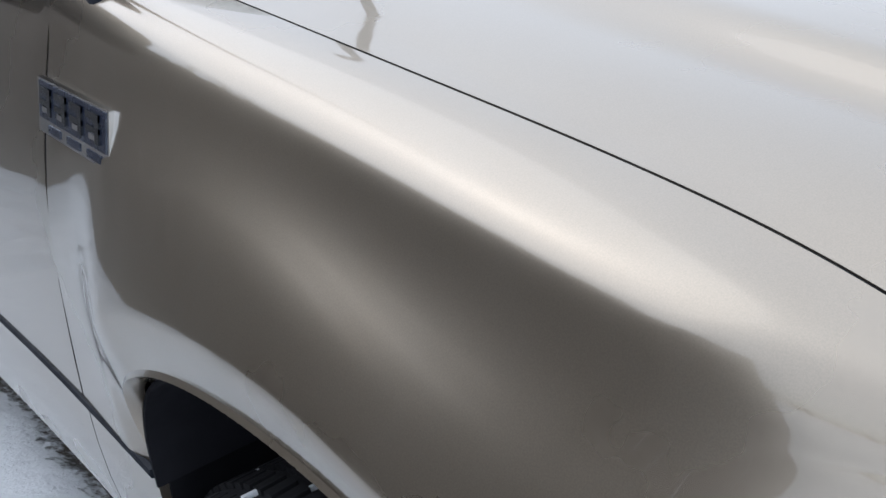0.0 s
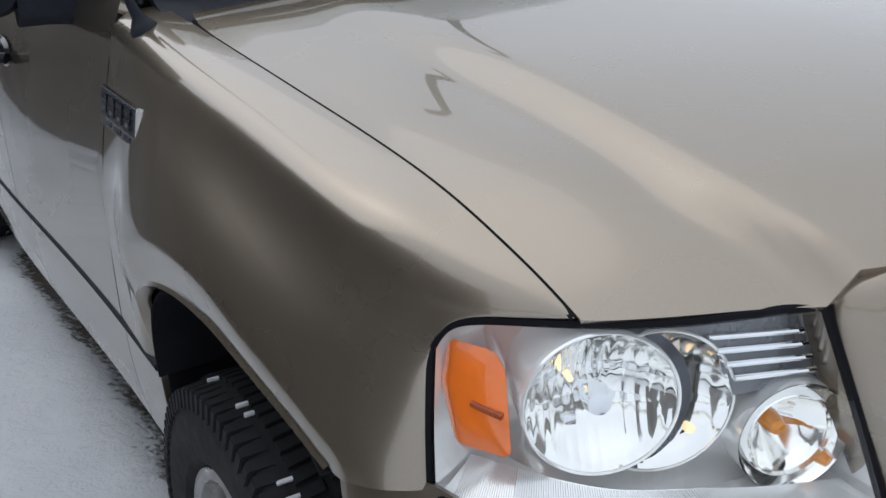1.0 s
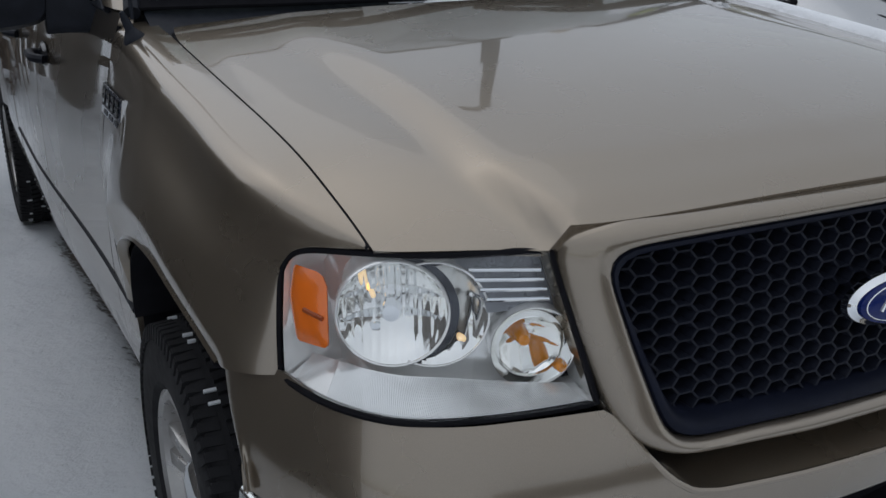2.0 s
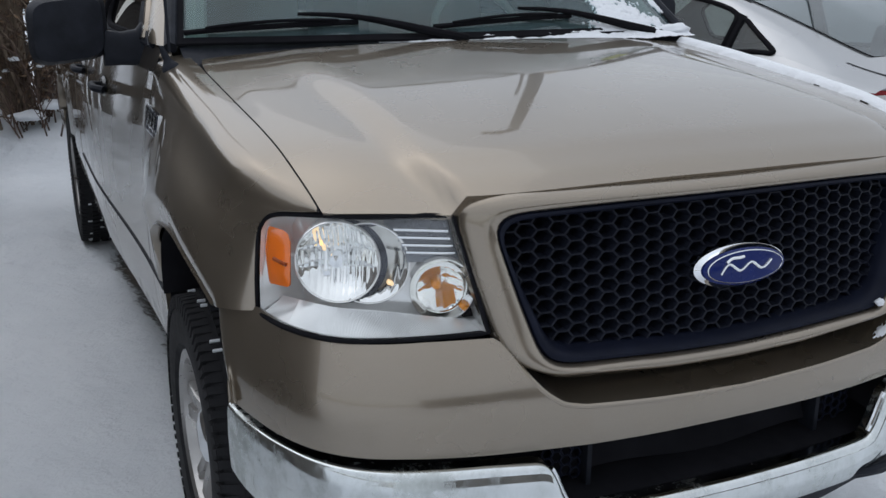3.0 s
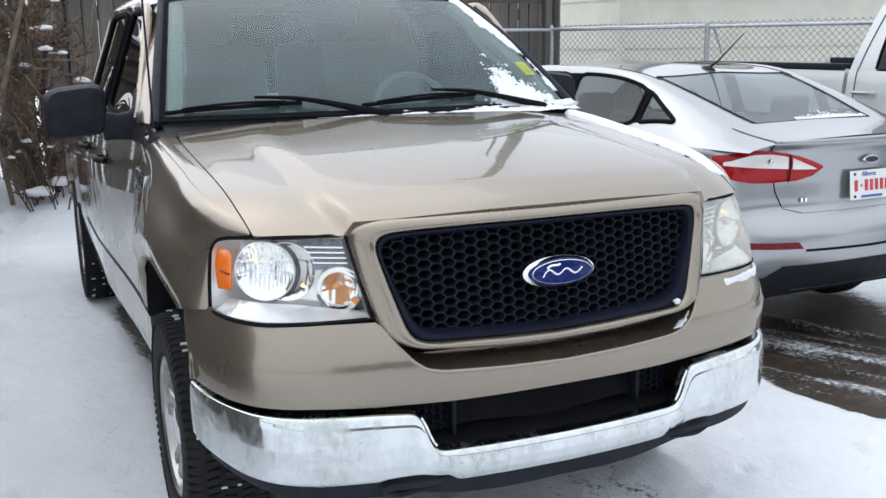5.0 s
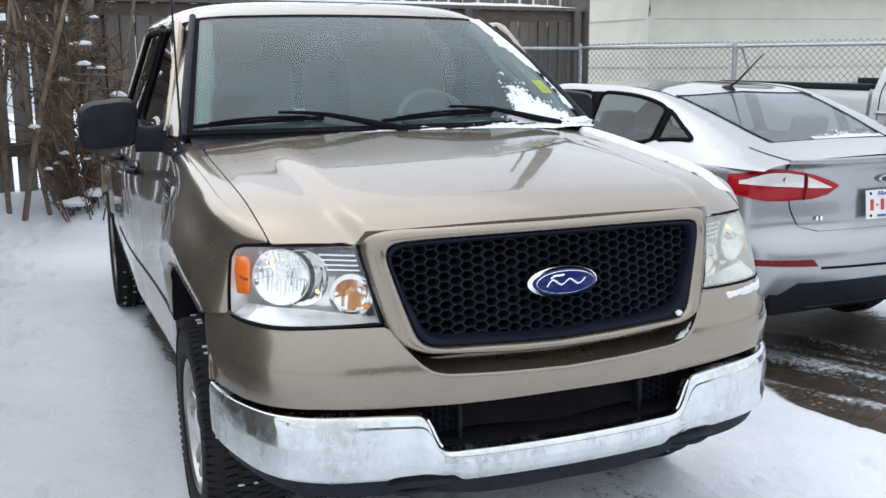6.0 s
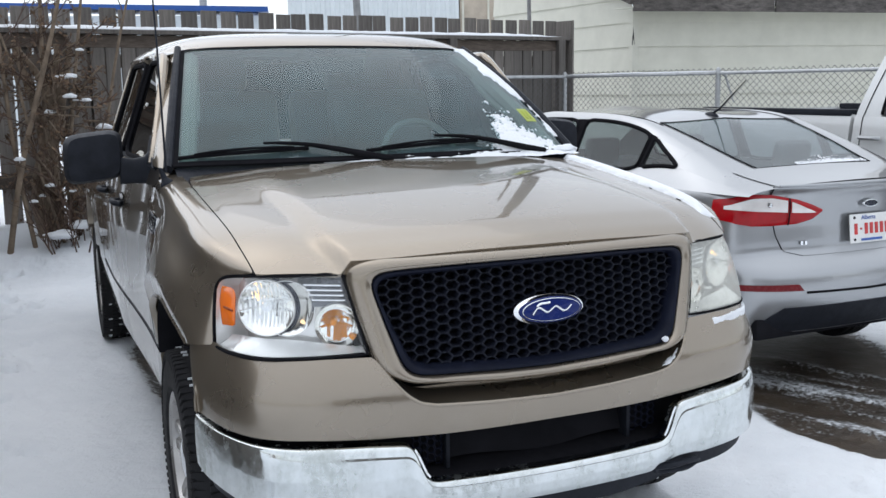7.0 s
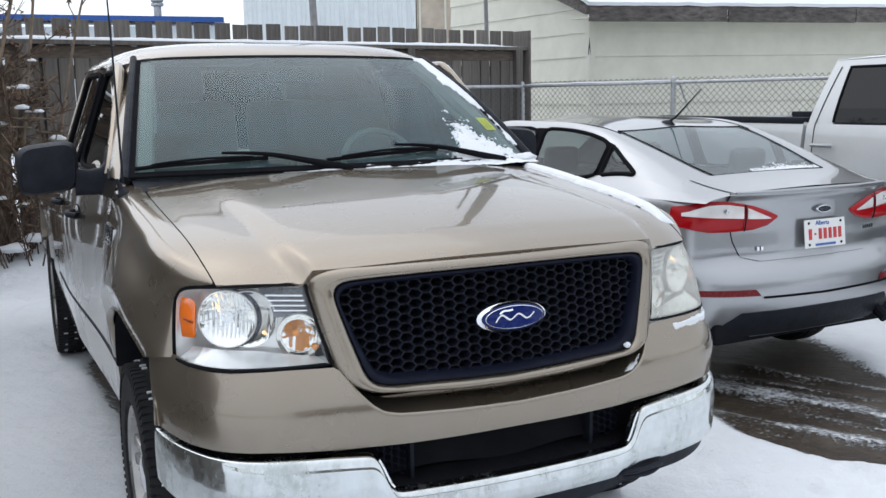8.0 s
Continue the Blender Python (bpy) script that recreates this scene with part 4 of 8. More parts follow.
def valance_fn(u, v):
    w = 2 * u - 1
    s = 1 if w >= 0 else -1
    t = abs(w) * plan_t(0.935)
    a, y = plan_point(t, lerp(0.030, 0.012, v))
    return (s * a, y, lerp(VB(a), ch_bot(t) + 0.02, v))


valance = part("valance", outward(grid(valance_fn, 120, 6), (0, 0.6, 0.5)), BLACK, truck, fix=False, thick=0.01, smooth=50.0)
for side in (-1, 1):
    hook = [(side * 0.36, -0.030, 0.468), (side * 0.39, -0.046, 0.472), (side * 0.45, -0.044, 0.472), (side * 0.505, -0.030, 0.470), (side * 0.525, -0.018, 0.462), (side * 0.51, -0.012, 0.447), (side * 0.44, -0.016, 0.442), (side * 0.375, -0.014, 0.448)]
    part("tow_hook_bezel", loop_tube([tuple(path_at(hook, closed=True)(i / 40)) for i in range(40)], 0.010, 8), BLACK, valance)
    part("tow_hook", tube([(side * 0.44, 0.06, 0.455), (side * 0.44, -0.004, 0.455)], 0.02, 8), VOID, valance)

# rocker strip between the front arch and the door
def wide(y):
    """How much the body widens behind the front edge of the doors."""
    return 0.045 * sstep((y - 1.40) / 1.5)


def side_profile(z):
    return float(np.interp(z, [0.40, 0.46, 0.55, 0.62, 0.68, 0.70], [0.905, 0.922, 0.938, 0.946, 0.949, 0.949]))


def rocker(y0a, y0b, y1a, y1b, z0, z1):
    return grid(lambda u, v: (side_profile(lerp(z0, z1, v)) + wide(lerp(y0a, y1a, u)), lerp(lerp(y0a, y1a, u), lerp(y0b, y1b, u), v), lerp(z0, z1, v)), 24, 10)


def both(shape, side):
    return mirror(shape) if side < 0 else shape


# headlights: a clear lens over a housing with bowls, bulbs, slats and an amber marker
def bowl_frame(x, y, z, turn):
    """Axes of a lamp bowl: across, inwards, up; turned outwards by an angle in radians."""
    c, s = math.cos(turn), math.sin(turn)
    return Matrix(((c, -s, 0, x), (s, c, 0, y), (0, 0, 1, z), (0, 0, 0, 1)))


def fluted_bowl(r, depth, pitch=0.0105, flute=0.0012):
    """A deep reflector of upright hollow strips, in three tiers that are set a little differently."""
    v, f = [], []
    n = max(4, int(round(2 * r / pitch)))
    nu, nz = 6, 30
    cols = n * nu
    for c in range(cols + 1):
        i = min(c, cols - 1) // nu
        x = -r + 2 * r * c / cols
        zm = math.sqrt(max(r * r - x * x, 1e-7))
        for j in range(nz + 1):
            z = zm * (2 * j / nz - 1)
            t = max(1 - (x * x + z * z) / (r * r), 0.0)
            tier = sstep((z / r - 0.30) / 0.03) - sstep((-0.12 - z / r) / 0.03)
            y = depth * t + (0.0022 * tier - flute * abs(math.sin(math.pi * c / nu)) * (1 + 0.4 * math.sin(i * 2.7 + tier))) * min(1.0, 5 * t)
            v.append((x, y, z))
    for c in range(cols):
        for j in range(nz):
            p = c * (nz + 1) + j
            f.append((p, p + nz + 1, p + nz + 2, p + 1))
    return v, f


def oval(m, rx, rz, n=48):
    return [tuple(m @ Vector((rx * math.cos(a), 0, rz * math.sin(a)))) for a in np.linspace(0, 2 * math.pi, n + 1)[:-1]]


def clear_of(m, r):
    """Tells whether a place lies outside the tube of radius r along a bowl's axis."""
    inv = m.inverted()
    return lambda q: math.hypot((inv @ Vector(q)).x, (inv @ Vector(q)).z) > r


def clipped(shape, *tests):
    v, f = shape
    return v, [q for q in f if all(t(v[k]) for k in q for t in tests)]


def marker_patch(scale, depth):
    """The five-cornered amber marker with rounded corners, domed."""
    corners = [(0.966, 0.968), (0.810, 0.830), (0.787, 0.750), (0.782, 0.350), (0.938, 0.345), (0.999, 0.770)]
    mid = np.array((0.872, 0.640))
    pts = []
    for k, c in enumerate(corners):
        a, b = np.array(corners[k - 1]), np.array(corners[(k + 1) % 6])
        c = np.array(c)
        for t in np.linspace(0, 1, 5):
            p0, p1 = lerp(c, a, 0.16), lerp(c, b, 0.16)
            pts.append(lerp(lerp(p0, c, t), lerp(c, p1, t), t))
    n = len(pts)
    rings = 6
    v = [tuple(lens_at(*mid, depth - 0.007 * scale))]
    for r in range(1, rings + 1):
        k = r / rings
        for p in pts:
            q = lerp(mid, p, k * scale)
            v.append(tuple(lens_at(q[0], q[1], depth - 0.007 * (1 - k ** 3) * scale)))
    f = [(0, 1 + i, 1 + (i + 1) % n) for i in range(n)]
    for r in range(rings - 1):
        o = 1 + r * n
        f += [(o + i, o + n + i, o + n + (i + 1) % n, o + (i + 1) % n) for i in range(n)]
    return v, f


def headlight(side):
    lens = part("headlight", both(outward(grid(lambda u, v: lens_at(u, v), 48, 16), (0.6, 0.6, 1.0)), side), LENS if side < 0 else CLOUDY_LENS, truck, "clear headlight with amber marker" if side < 0 else "clouded yellowed headlight lens", fix=False, smooth=60.0)
    lens.visible_shadow = False
    edge_uv = [(i / 40, 0.0) for i in range(41)] + [(1.0, j / 12) for j in range(1, 13)] + [(1 - i / 40, 1.0) for i in range(1, 41)] + [(0.0, 1 - j / 12) for j in range(1, 12)]
    edge = [lens_at(*q) for q in edge_uv]
    part("gasket", both(loop_tube([tuple(p + np.array((0.001, 0.005, 0))) for p in edge], 0.0055, 8), side), SEAL, lens)
    main = bowl_frame(0.762, 0.207, 1.032, 0.45)
    beside = bowl_frame(0.711, 0.183, 1.030, 0.45)
    turn = bowl_frame(0.591, 0.110, 0.985, 0.35)
    out_main, out_beside, out_turn = clear_of(main, 0.072), clear_of(beside, 0.070), clear_of(turn, 0.055)
    # housing: bright back wall, open behind the bowls, and side walls
    back = grid(lambda u, v: lens_at(lerp(0.02, 0.98, u), lerp(0.03, 0.97, v), lerp(0.098, 0.066, v)), 130, 60)
    part("housing", both(clipped(back, out_main, out_beside, out_turn), side), HOUSING, lens)
    rim = band([[tuple(lens_at(*q, 0.004)) for q in edge_uv], [tuple(lens_at(0.5 + (q[0] - 0.5) * 0.96, 0.5 + (q[1] - 0.5) * 0.94, lerp(0.099, 0.067, q[1]))) for q in edge_uv]])
    part("housing_rim", both(rim, side), HOUSING, lens)
    # lower ribbed shelf with slanting ribs
    crest = spline([0.0, 0.23, 0.40, 0.58, 0.80, 1.0], [0.040, 0.125, 0.180, 0.190, 0.185, 0.150])
    shelf = grid(lambda u, v: lens_at(lerp(0.02, 0.985, u), lerp(0.015, crest(u), v), lerp(0.010, 0.052, v)), 40, 4)
    ribs = []
    for i in range(150):
        u = lerp(0.03, 0.955, i / 149)
        a, b = lens_at(u, 0.02, 0.010), lens_at(min(u + 0.030, 0.985), crest(u + 0.03), 0.050)
        ribs.append(tube([tuple(a), tuple(b)], 0.0013, 4))
    part("ribbed_shelf", both(join(shelf, *ribs), side), RIBBED, lens)
    # main bowl with its ring, wall and bulb
    bowl = part("main_bowl", both(moved(fluted_bowl(0.0765, 0.046, 0.0115, 0.0010), main), side), REFLECTOR, lens)
    part("bowl_ring", both(band([oval(main @ pose(0, d, 0), r, r, 64) for d, r in ((0.004, 0.0760), (-0.002, 0.0770), (-0.003, 0.0788), (-0.001, 0.0806), (0.006, 0.0813))]), side), HOUSING, bowl)
    part("bowl_wall", both(band([oval(main @ pose(0, d, 0), 0.0814, 0.0814, 64) for d in (0.006, 0.085)]), side), HOUSING, bowl)
    # a near-black half-ring stands in for the shade beside the main bowl
    arc = [(a, d, r) for a in np.linspace(math.radians(100), math.radians(262), 30) for d, r in ((0.003, 0.0816), (0.008, 0.0816 + 0.012 * math.sin((a - math.radians(100)) / math.radians(162) * math.pi) ** 0.6))]
    crescent = [tuple(main @ Vector((r * math.cos(a), d, r * math.sin(a)))) for a, d, r in arc]
    part("crescent", both((crescent, [(2 * k, 2 * k + 1, 2 * k + 3, 2 * k + 2) for k in range(29)]), side), CRESCENT_SHADE, bowl, thick=0.002)
    part("bulb_cap", both(moved(lathe([(0.0, -0.004), (0.012, -0.002), (0.0155, 0.006), (0.0155, 0.020), (0.011, 0.026), (0.011, 0.056)], 24, "y"), main @ pose(0.002, 0, 0.002)), side), CHROME, bowl)
    part("bulb", both(moved(lathe([(0.0, 0.0), (0.003, 0.001), (0.0036, 0.005), (0.0036, 0.012)], 16, "y"), main @ pose(0.026, 0.020, 0.018, 30, 0, -20)), side), GLOW, bowl)
    part("clip", both(moved(box(0, 0, 0, 0.012, 0.008, 0.012, 0.002), main @ pose(0.024, 0.030, -0.030)), side), CHROME, bowl)
    # side bowl, tucked behind the main one
    bowl2 = part("side_bowl", both(clipped(moved(fluted_bowl(0.077, 0.040, 0.020, 0.0010), beside), clear_of(main, 0.0810)), side), REFLECTOR, lens)
    ring = oval(beside, 0.0782, 0.0782, 120)
    k0 = next(k for k in range(120) if out_main(ring[k]) and not out_main(ring[k - 1]))
    arc = [ring[(k0 + k) % 120] for k in range(120) if out_main(ring[(k0 + k) % 120])]
    part("bowl_ring", both(tube(arc, 0.0018, 6), side), HOUSING, bowl2)
    skirt = band([[tuple(Vector(q) + (beside.to_3x3() @ Vector((0, d, 0)))) for q in arc] for d in (0.0, 0.060)], close=False)
    part("bowl_wall", both(skirt, side), HOUSING, bowl2)
    part("bulb", both(moved(lathe([(0.0, 0.0), (0.003, 0.001), (0.0045, 0.006), (0.0045, 0.020)], 16, "y"), beside @ pose(-0.038, 0.006, -0.040)), side), GLOW, bowl2)
    part("bulb_holder", both(moved(lathe([(0.0, 0.0), (0.010, 0.001), (0.011, 0.016)], 16, "y"), beside @ pose(-0.040, 0.014, -0.052)), side), BLACK, bowl2)
    # turn bowl: a wide outer ring and a deep inner tube
    bowl3 = part("turn_bowl", both(band([oval(turn @ pose(x, d, 0), r, r, 48) for d, r, x in ((0.0, 0.0605, 0), (0.010, 0.056, 0.001), (0.016, 0.051, 0.003), (0.006, 0.0475, 0.003), (0.004, 0.0455, 0.003), (0.012, 0.0445, 0.003))]), side), REFLECTOR, lens)
    part("inner_bowl", both(moved(fluted_bowl(0.0448, 0.046, 0.018, 0.0010), turn @ pose(0.003, 0.010, 0)), side), REFLECTOR, bowl3)
    part("bowl_wall", both(band([oval(turn @ pose(0, d, 0), 0.0612, 0.0612, 48) for d in (0.0, 0.045)]), side), HOUSING, bowl3)
    part("turn_bulb", both(moved(lathe([(0.0, -0.006), (0.008, -0.004), (0.011, 0.005), (0.011, 0.032)], 20, "y"), turn @ pose(0.010, 0.020, 0.004)), side), AMBER_BULB, bowl3)
    part("turn_bulb", both(moved(lathe([(0.0, -0.004), (0.006, -0.002), (0.009, 0.006), (0.009, 0.015)], 16, "y"), turn @ pose(-0.040, 0.004, -0.034)), side), AMBER_BULB, bowl3)
    # bright slats on a grey panel beside the grille
    panel_back = grid(lambda u, v: lens_at(lerp(0.02, 0.31, u), lerp(0.58, 0.965, v), 0.046), 30, 20)
    part("slat_panel", both(clipped(panel_back, out_main, out_beside, out_turn), side), SLAT_GREY, lens)
    for k in range(4):
        v = 0.862 - k * 0.062
        a, b = lens_at(0.035, v - 0.028, 0.034), lens_at(0.275 - 0.012 * k, v, 0.036)
        part("slat", both(tube([tuple(a), tuple(b)], 0.0032, 8), side), CHROME, lens)
    # amber marker at the corner
    marker = part("amber_marker", both(marker_patch(1.0, 0.012), side), AMBER, lens, "amber corner marker", thick=0.005)
    part("marker_stem", both(tube([tuple(lens_at(0.792, 0.555, 0.0065)), tuple(lens_at(0.865, 0.600, 0.0035))], 0.0034), side), BROWN, marker)


# bulb material with a small emission added for warm glints in the bowls
def glow_mat():
    m, nt, b, L = mat_new("warm_glint_bulb")
    b.inputs["Base Color"].default_value = (0.9, 0.8, 0.6, 1)
    b.inputs["Emission Color"].default_value = (1.0, 0.62, 0.25, 1)
    b.inputs["Emission Strength"].default_value = 0.9
    return m


GLOW = glow_mat()
HOUSING = simple("lamp_housing_silver", (0.94, 0.94, 0.93), 0.14, 0.5, 0.03)
RIBBED = simple("ribbed_lamp_plastic", (0.92, 0.93, 0.93), 0.18, 0.45, 0.04)
CRESCENT_SHADE = simple("crescent_shade_navy", (0.05, 0.055, 0.07), 0.2, 0.4, 0.05)
SLAT_GREY = simple("grey_lamp_panel", (0.20, 0.21, 0.23), 0.3, 0.4, 0.05)
BROWN = simple("brown_amber_plastic", (0.30, 0.055, 0.008), 0.3, 0, 0.1)
for side in (-1, 1):
    headlight(side)
    # dark pocket behind the lamp
    part("lamp_pocket", both(grid(lambda u, v: lens_at(lerp(0.0, 1.0, u), lerp(0.0, 1.0, v), 0.128), 10, 6), side), HOUSING, truck, thick=0.006)

# ---- cab ----
BELT = 1.335
ROOF_Y0, ROOF_Y1 = 2.10, 3.30
WS_BOT = path_at([(0, 1.20, 1.352), (0.35, 1.222, 1.352), (0.62, 1.268, 1.350), (0.78, 1.316, 1.348), (0.852, 1.350, 1.345)])
WS_TOP = path_at([(0, 2.045, 1.822), (0.3, 2.058, 1.820), (0.5, 2.080, 1.816), (0.62, 2.100, 1.811), (0.688, 2.122, 1.802)])


def ws_fn(u, v, push=0.0):
    w = 2 * u - 1
    s = 1 if w >= 0 else -1
    b, t = WS_BOT(abs(w)), WS_TOP(abs(w))
    p = lerp(b, t, v)
    out = 0.028 * math.sin(math.pi * v) + push
    return (s * p[0], p[1] - out * 0.5, p[2] + out * 0.87)


windshield = part("windshield", outward(grid(lambda u, v: ws_fn(u, v), 48, 24), (0, 2.6, 1.0)), WINDSHIELD, truck, fix=False, smooth=60.0)
windshield.visible_shadow = False
# black printed border, a hair inside the glass
def ws_border():
    n = 48
    outer = [ws_fn(i / n, 0, 0.0025) for i in range(n + 1)] + [ws_fn(1, j / 20, 0.0025) for j in range(1, 21)] + [ws_fn(1 - i / n, 1, 0.0025) for i in range(1, n + 1)] + [ws_fn(0, 1 - j / 20, 0.0025) for j in range(1, 20)]
    inner = [ws_fn(lerp(0.014, 0.986, i / n), 0.028, 0.0025) for i in range(n + 1)] + [ws_fn(0.986, lerp(0.028, 0.975, j / 20), 0.0025) for j in range(1, 21)] + [ws_fn(lerp(0.986, 0.014, i / n), 0.975, 0.0025) for i in range(1, n + 1)] + [ws_fn(0.014, lerp(0.975, 0.028, j / 20), 0.0025) for j in range(1, 20)]
    return band([outer, inner])


part("printed_border", ws_border(), SEAL, windshield)
# darker band with a notch for the mirror at the top
part("mirror_mount_band", grid(lambda u, v: ws_fn(lerp(0.40, 0.60, u), lerp(0.90, 0.975, v), -0.004), 8, 3), SEAL, windshield)
part("edge_seal", tube([ws_fn(0.5 + 0.5 * w, 0.0, 0.002) for w in np.linspace(-1, 1, 40)], 0.006, 6), SEAL, windshield)
for side in (-1, 1):
    part("pillar_trim", tube([(side * abs(ws_fn(1, v)[0] + 0.010), ws_fn(1, v)[1] + 0.010, ws_fn(1, v)[2] + 0.003) for v in np.linspace(-0.02, 1.02, 24)], [0.019, 0.018, 0.015], 10), BLACK, windshield)


def green_at(y, z):
    """Half width of the cab above the belt line."""
    k = min(max((z - BELT) / (1.80 - BELT), 0), 1.1)
    return lerp(0.900, 0.742, k) + wide(y) - 0.010 * sstep((y - 3.0) / 0.4)


# roof
def roof_edge(y):
    return lerp(0.700, green_at(y, 1.80) - 0.020, sstep((y - 2.06) / 0.25))


def roof_fn(u, v):
    w = 2 * u - 1
    s = 1 if w >= 0 else -1
    k = abs(w)
    y_front = WS_TOP(k)[1] - 0.006
    y = lerp(y_front, ROOF_Y1, v ** 1.2)
    a = k * roof_edge(y)
    d = max(y - y_front, 0.0)
    rise = 0.078 * (1 - math.exp(-d / 0.17)) + 0.006 * math.sin(min(d / 1.2, 1.0) * math.pi)
    z = WS_TOP(k)[2] + 0.002 + rise * (1 - 0.72 * k ** 5) - 0.010 * k ** 10
    return (s * a, y, z)


roof = part("roof", outward(grid(roof_fn, 56, 40), (0, 2.6, 1.0)), PAINT, truck, fix=False, thick=0.03, smooth=60.0)

DOOR_SPLIT, CAB_END = 2.42, 3.34


def pillar(side):
    """The painted front pillar from the cowl to the roof."""
    def fn(u, v):
        p = np.array(ws_fn(1, v))
        a0, y0, z0 = p[0] + 0.024, p[1] + 0.012, p[2] - 0.004
        back = np.array((green_at(p[1] + 0.10, p[2] - 0.02) + 0.004, p[1] + lerp(0.13, 0.21, v), p[2] - lerp(0.0, 0.035, v)))
        front = np.array((a0, y0, z0))
        q = lerp(front, back, u)
        q[0] += 0.006 * math.sin(math.pi * u)
        return q
    return both(outward(grid(fn, 8, 26), (0.3, 2.0, 1.2)), side)


for side in (-1, 1):
    part("windshield_pillar", pillar(side), PAINT, truck, fix=False, thick=0.02, smooth=60.0)
    # painted rail over the doors
    def rail_fn(u, v):
        q = np.array(roof_fn(1.0, u))
        low = np.array((green_at(q[1], 1.772) + 0.004, q[1] + 0.03 * (1 - u), 1.772))
        w = lerp(q, low, v)
        w[0] += 0.010 * math.sin(math.pi * v)
        return w
    part("roof_rail", both(outward(grid(rail_fn, 40, 8), (0.3, 2.7, 1.5)), side), PAINT, truck, fix=False, thick=0.012, smooth=60.0)
    part("drip_seal", both(tube([tuple(rail_fn(u, 0.85) + np.array((0.003, 0, 0))) for u in np.linspace(0.03, 0.98, 20)], 0.004, 6), side), SEAL, truck)
    part("rear_pillar", both(grid(lambda u, v: (green_at(3.2, lerp(BELT, 1.80, v)), lerp(lerp(3.12, 3.08, v), lerp(3.36, 3.30, v), u), lerp(BELT, 1.785, v)), 6, 10), side), PAINT, truck, thick=0.003)


# half width of the doors and the bed by height
_ds = spline([0.60, 0.69, 0.80, 0.90, 1.04, 1.16, 1.245, 1.30, 1.335], [0.946, 0.952, 0.956, 0.957, 0.952, 0.935, 0.918, 0.902, 0.888])


def panel(y_of, z0=0.700, z1=BELT, nu=20, nv=26):
    return outward(grid(lambda u, v: (_ds(lerp(z0, z1, v)) + wide(lerp(*y_of(lerp(z0, z1, v)), u)), lerp(*y_of(lerp(z0, z1, v)), u), lerp(z0, z1, v)), nu, nv), (0.4, 2.5, 0.9))


def window(y00, y01, y10, y11, z0, z1):
    """A side pane from its bottom and top edges."""
    def fn(u, v):
        z = lerp(z0, z1, v)
        y = lerp(lerp(y00, y10, v), lerp(y01, y11, v), u)
        return (green_at(y, z) - 0.004, y, z)
    return grid(fn, 12, 10)


def window_frame(y00, y01, y10, y11, z0, z1, rad, edges=""):
    n = 12
    pts = []
    for i in range(n):
        pts.append((i / n, 0))
    for i in range(n):
        pts.append((1, i / n))
    for i in range(n):
        pts.append((1 - i / n, 1))
    for i in range(n):
        pts.append((0, 1 - i / n))
    out = []
    for u, v in pts:
        z = lerp(z0, z1, v)
        y = lerp(lerp(y00, y10, v), lerp(y01, y11, v), u)
        out.append((green_at(y, z), y, z))
    for _ in range(2):
        out = [tuple((np.array(out[i - 1]) + 2 * np.array(out[i]) + np.array(out[(i + 1) % len(out)])) / 4) for i in range(len(out))]
    if edges == "front":
        return tube(out[26:48] + out[:1], rad, 8)
    if edges == "rear":
        return tube(out[12:36], rad, 8)
    return loop_tube(out, rad, 6)


def handle(y, z, side):
    a = _ds(z) + wide(y)
    grip = tube([(side * (a + 0.008), y - 0.085, z - 0.004), (side * (a + 0.034), y - 0.06, z), (side * (a + 0.038), y, z + 0.002), (side * (a + 0.034), y + 0.06, z), (side * (a + 0.008), y + 0.085, z - 0.004)], 0.014, 8, True, 16)
    cup = moved(lathe([(0.0, -0.006), (0.06, -0.004), (0.072, 0.004), (0.076, 0.006)], 28, "x"), pose(side * (a + 0.002), y, z) @ Matrix.Diagonal((1, 1.25, 0.55, 1)))
    return grip, cup


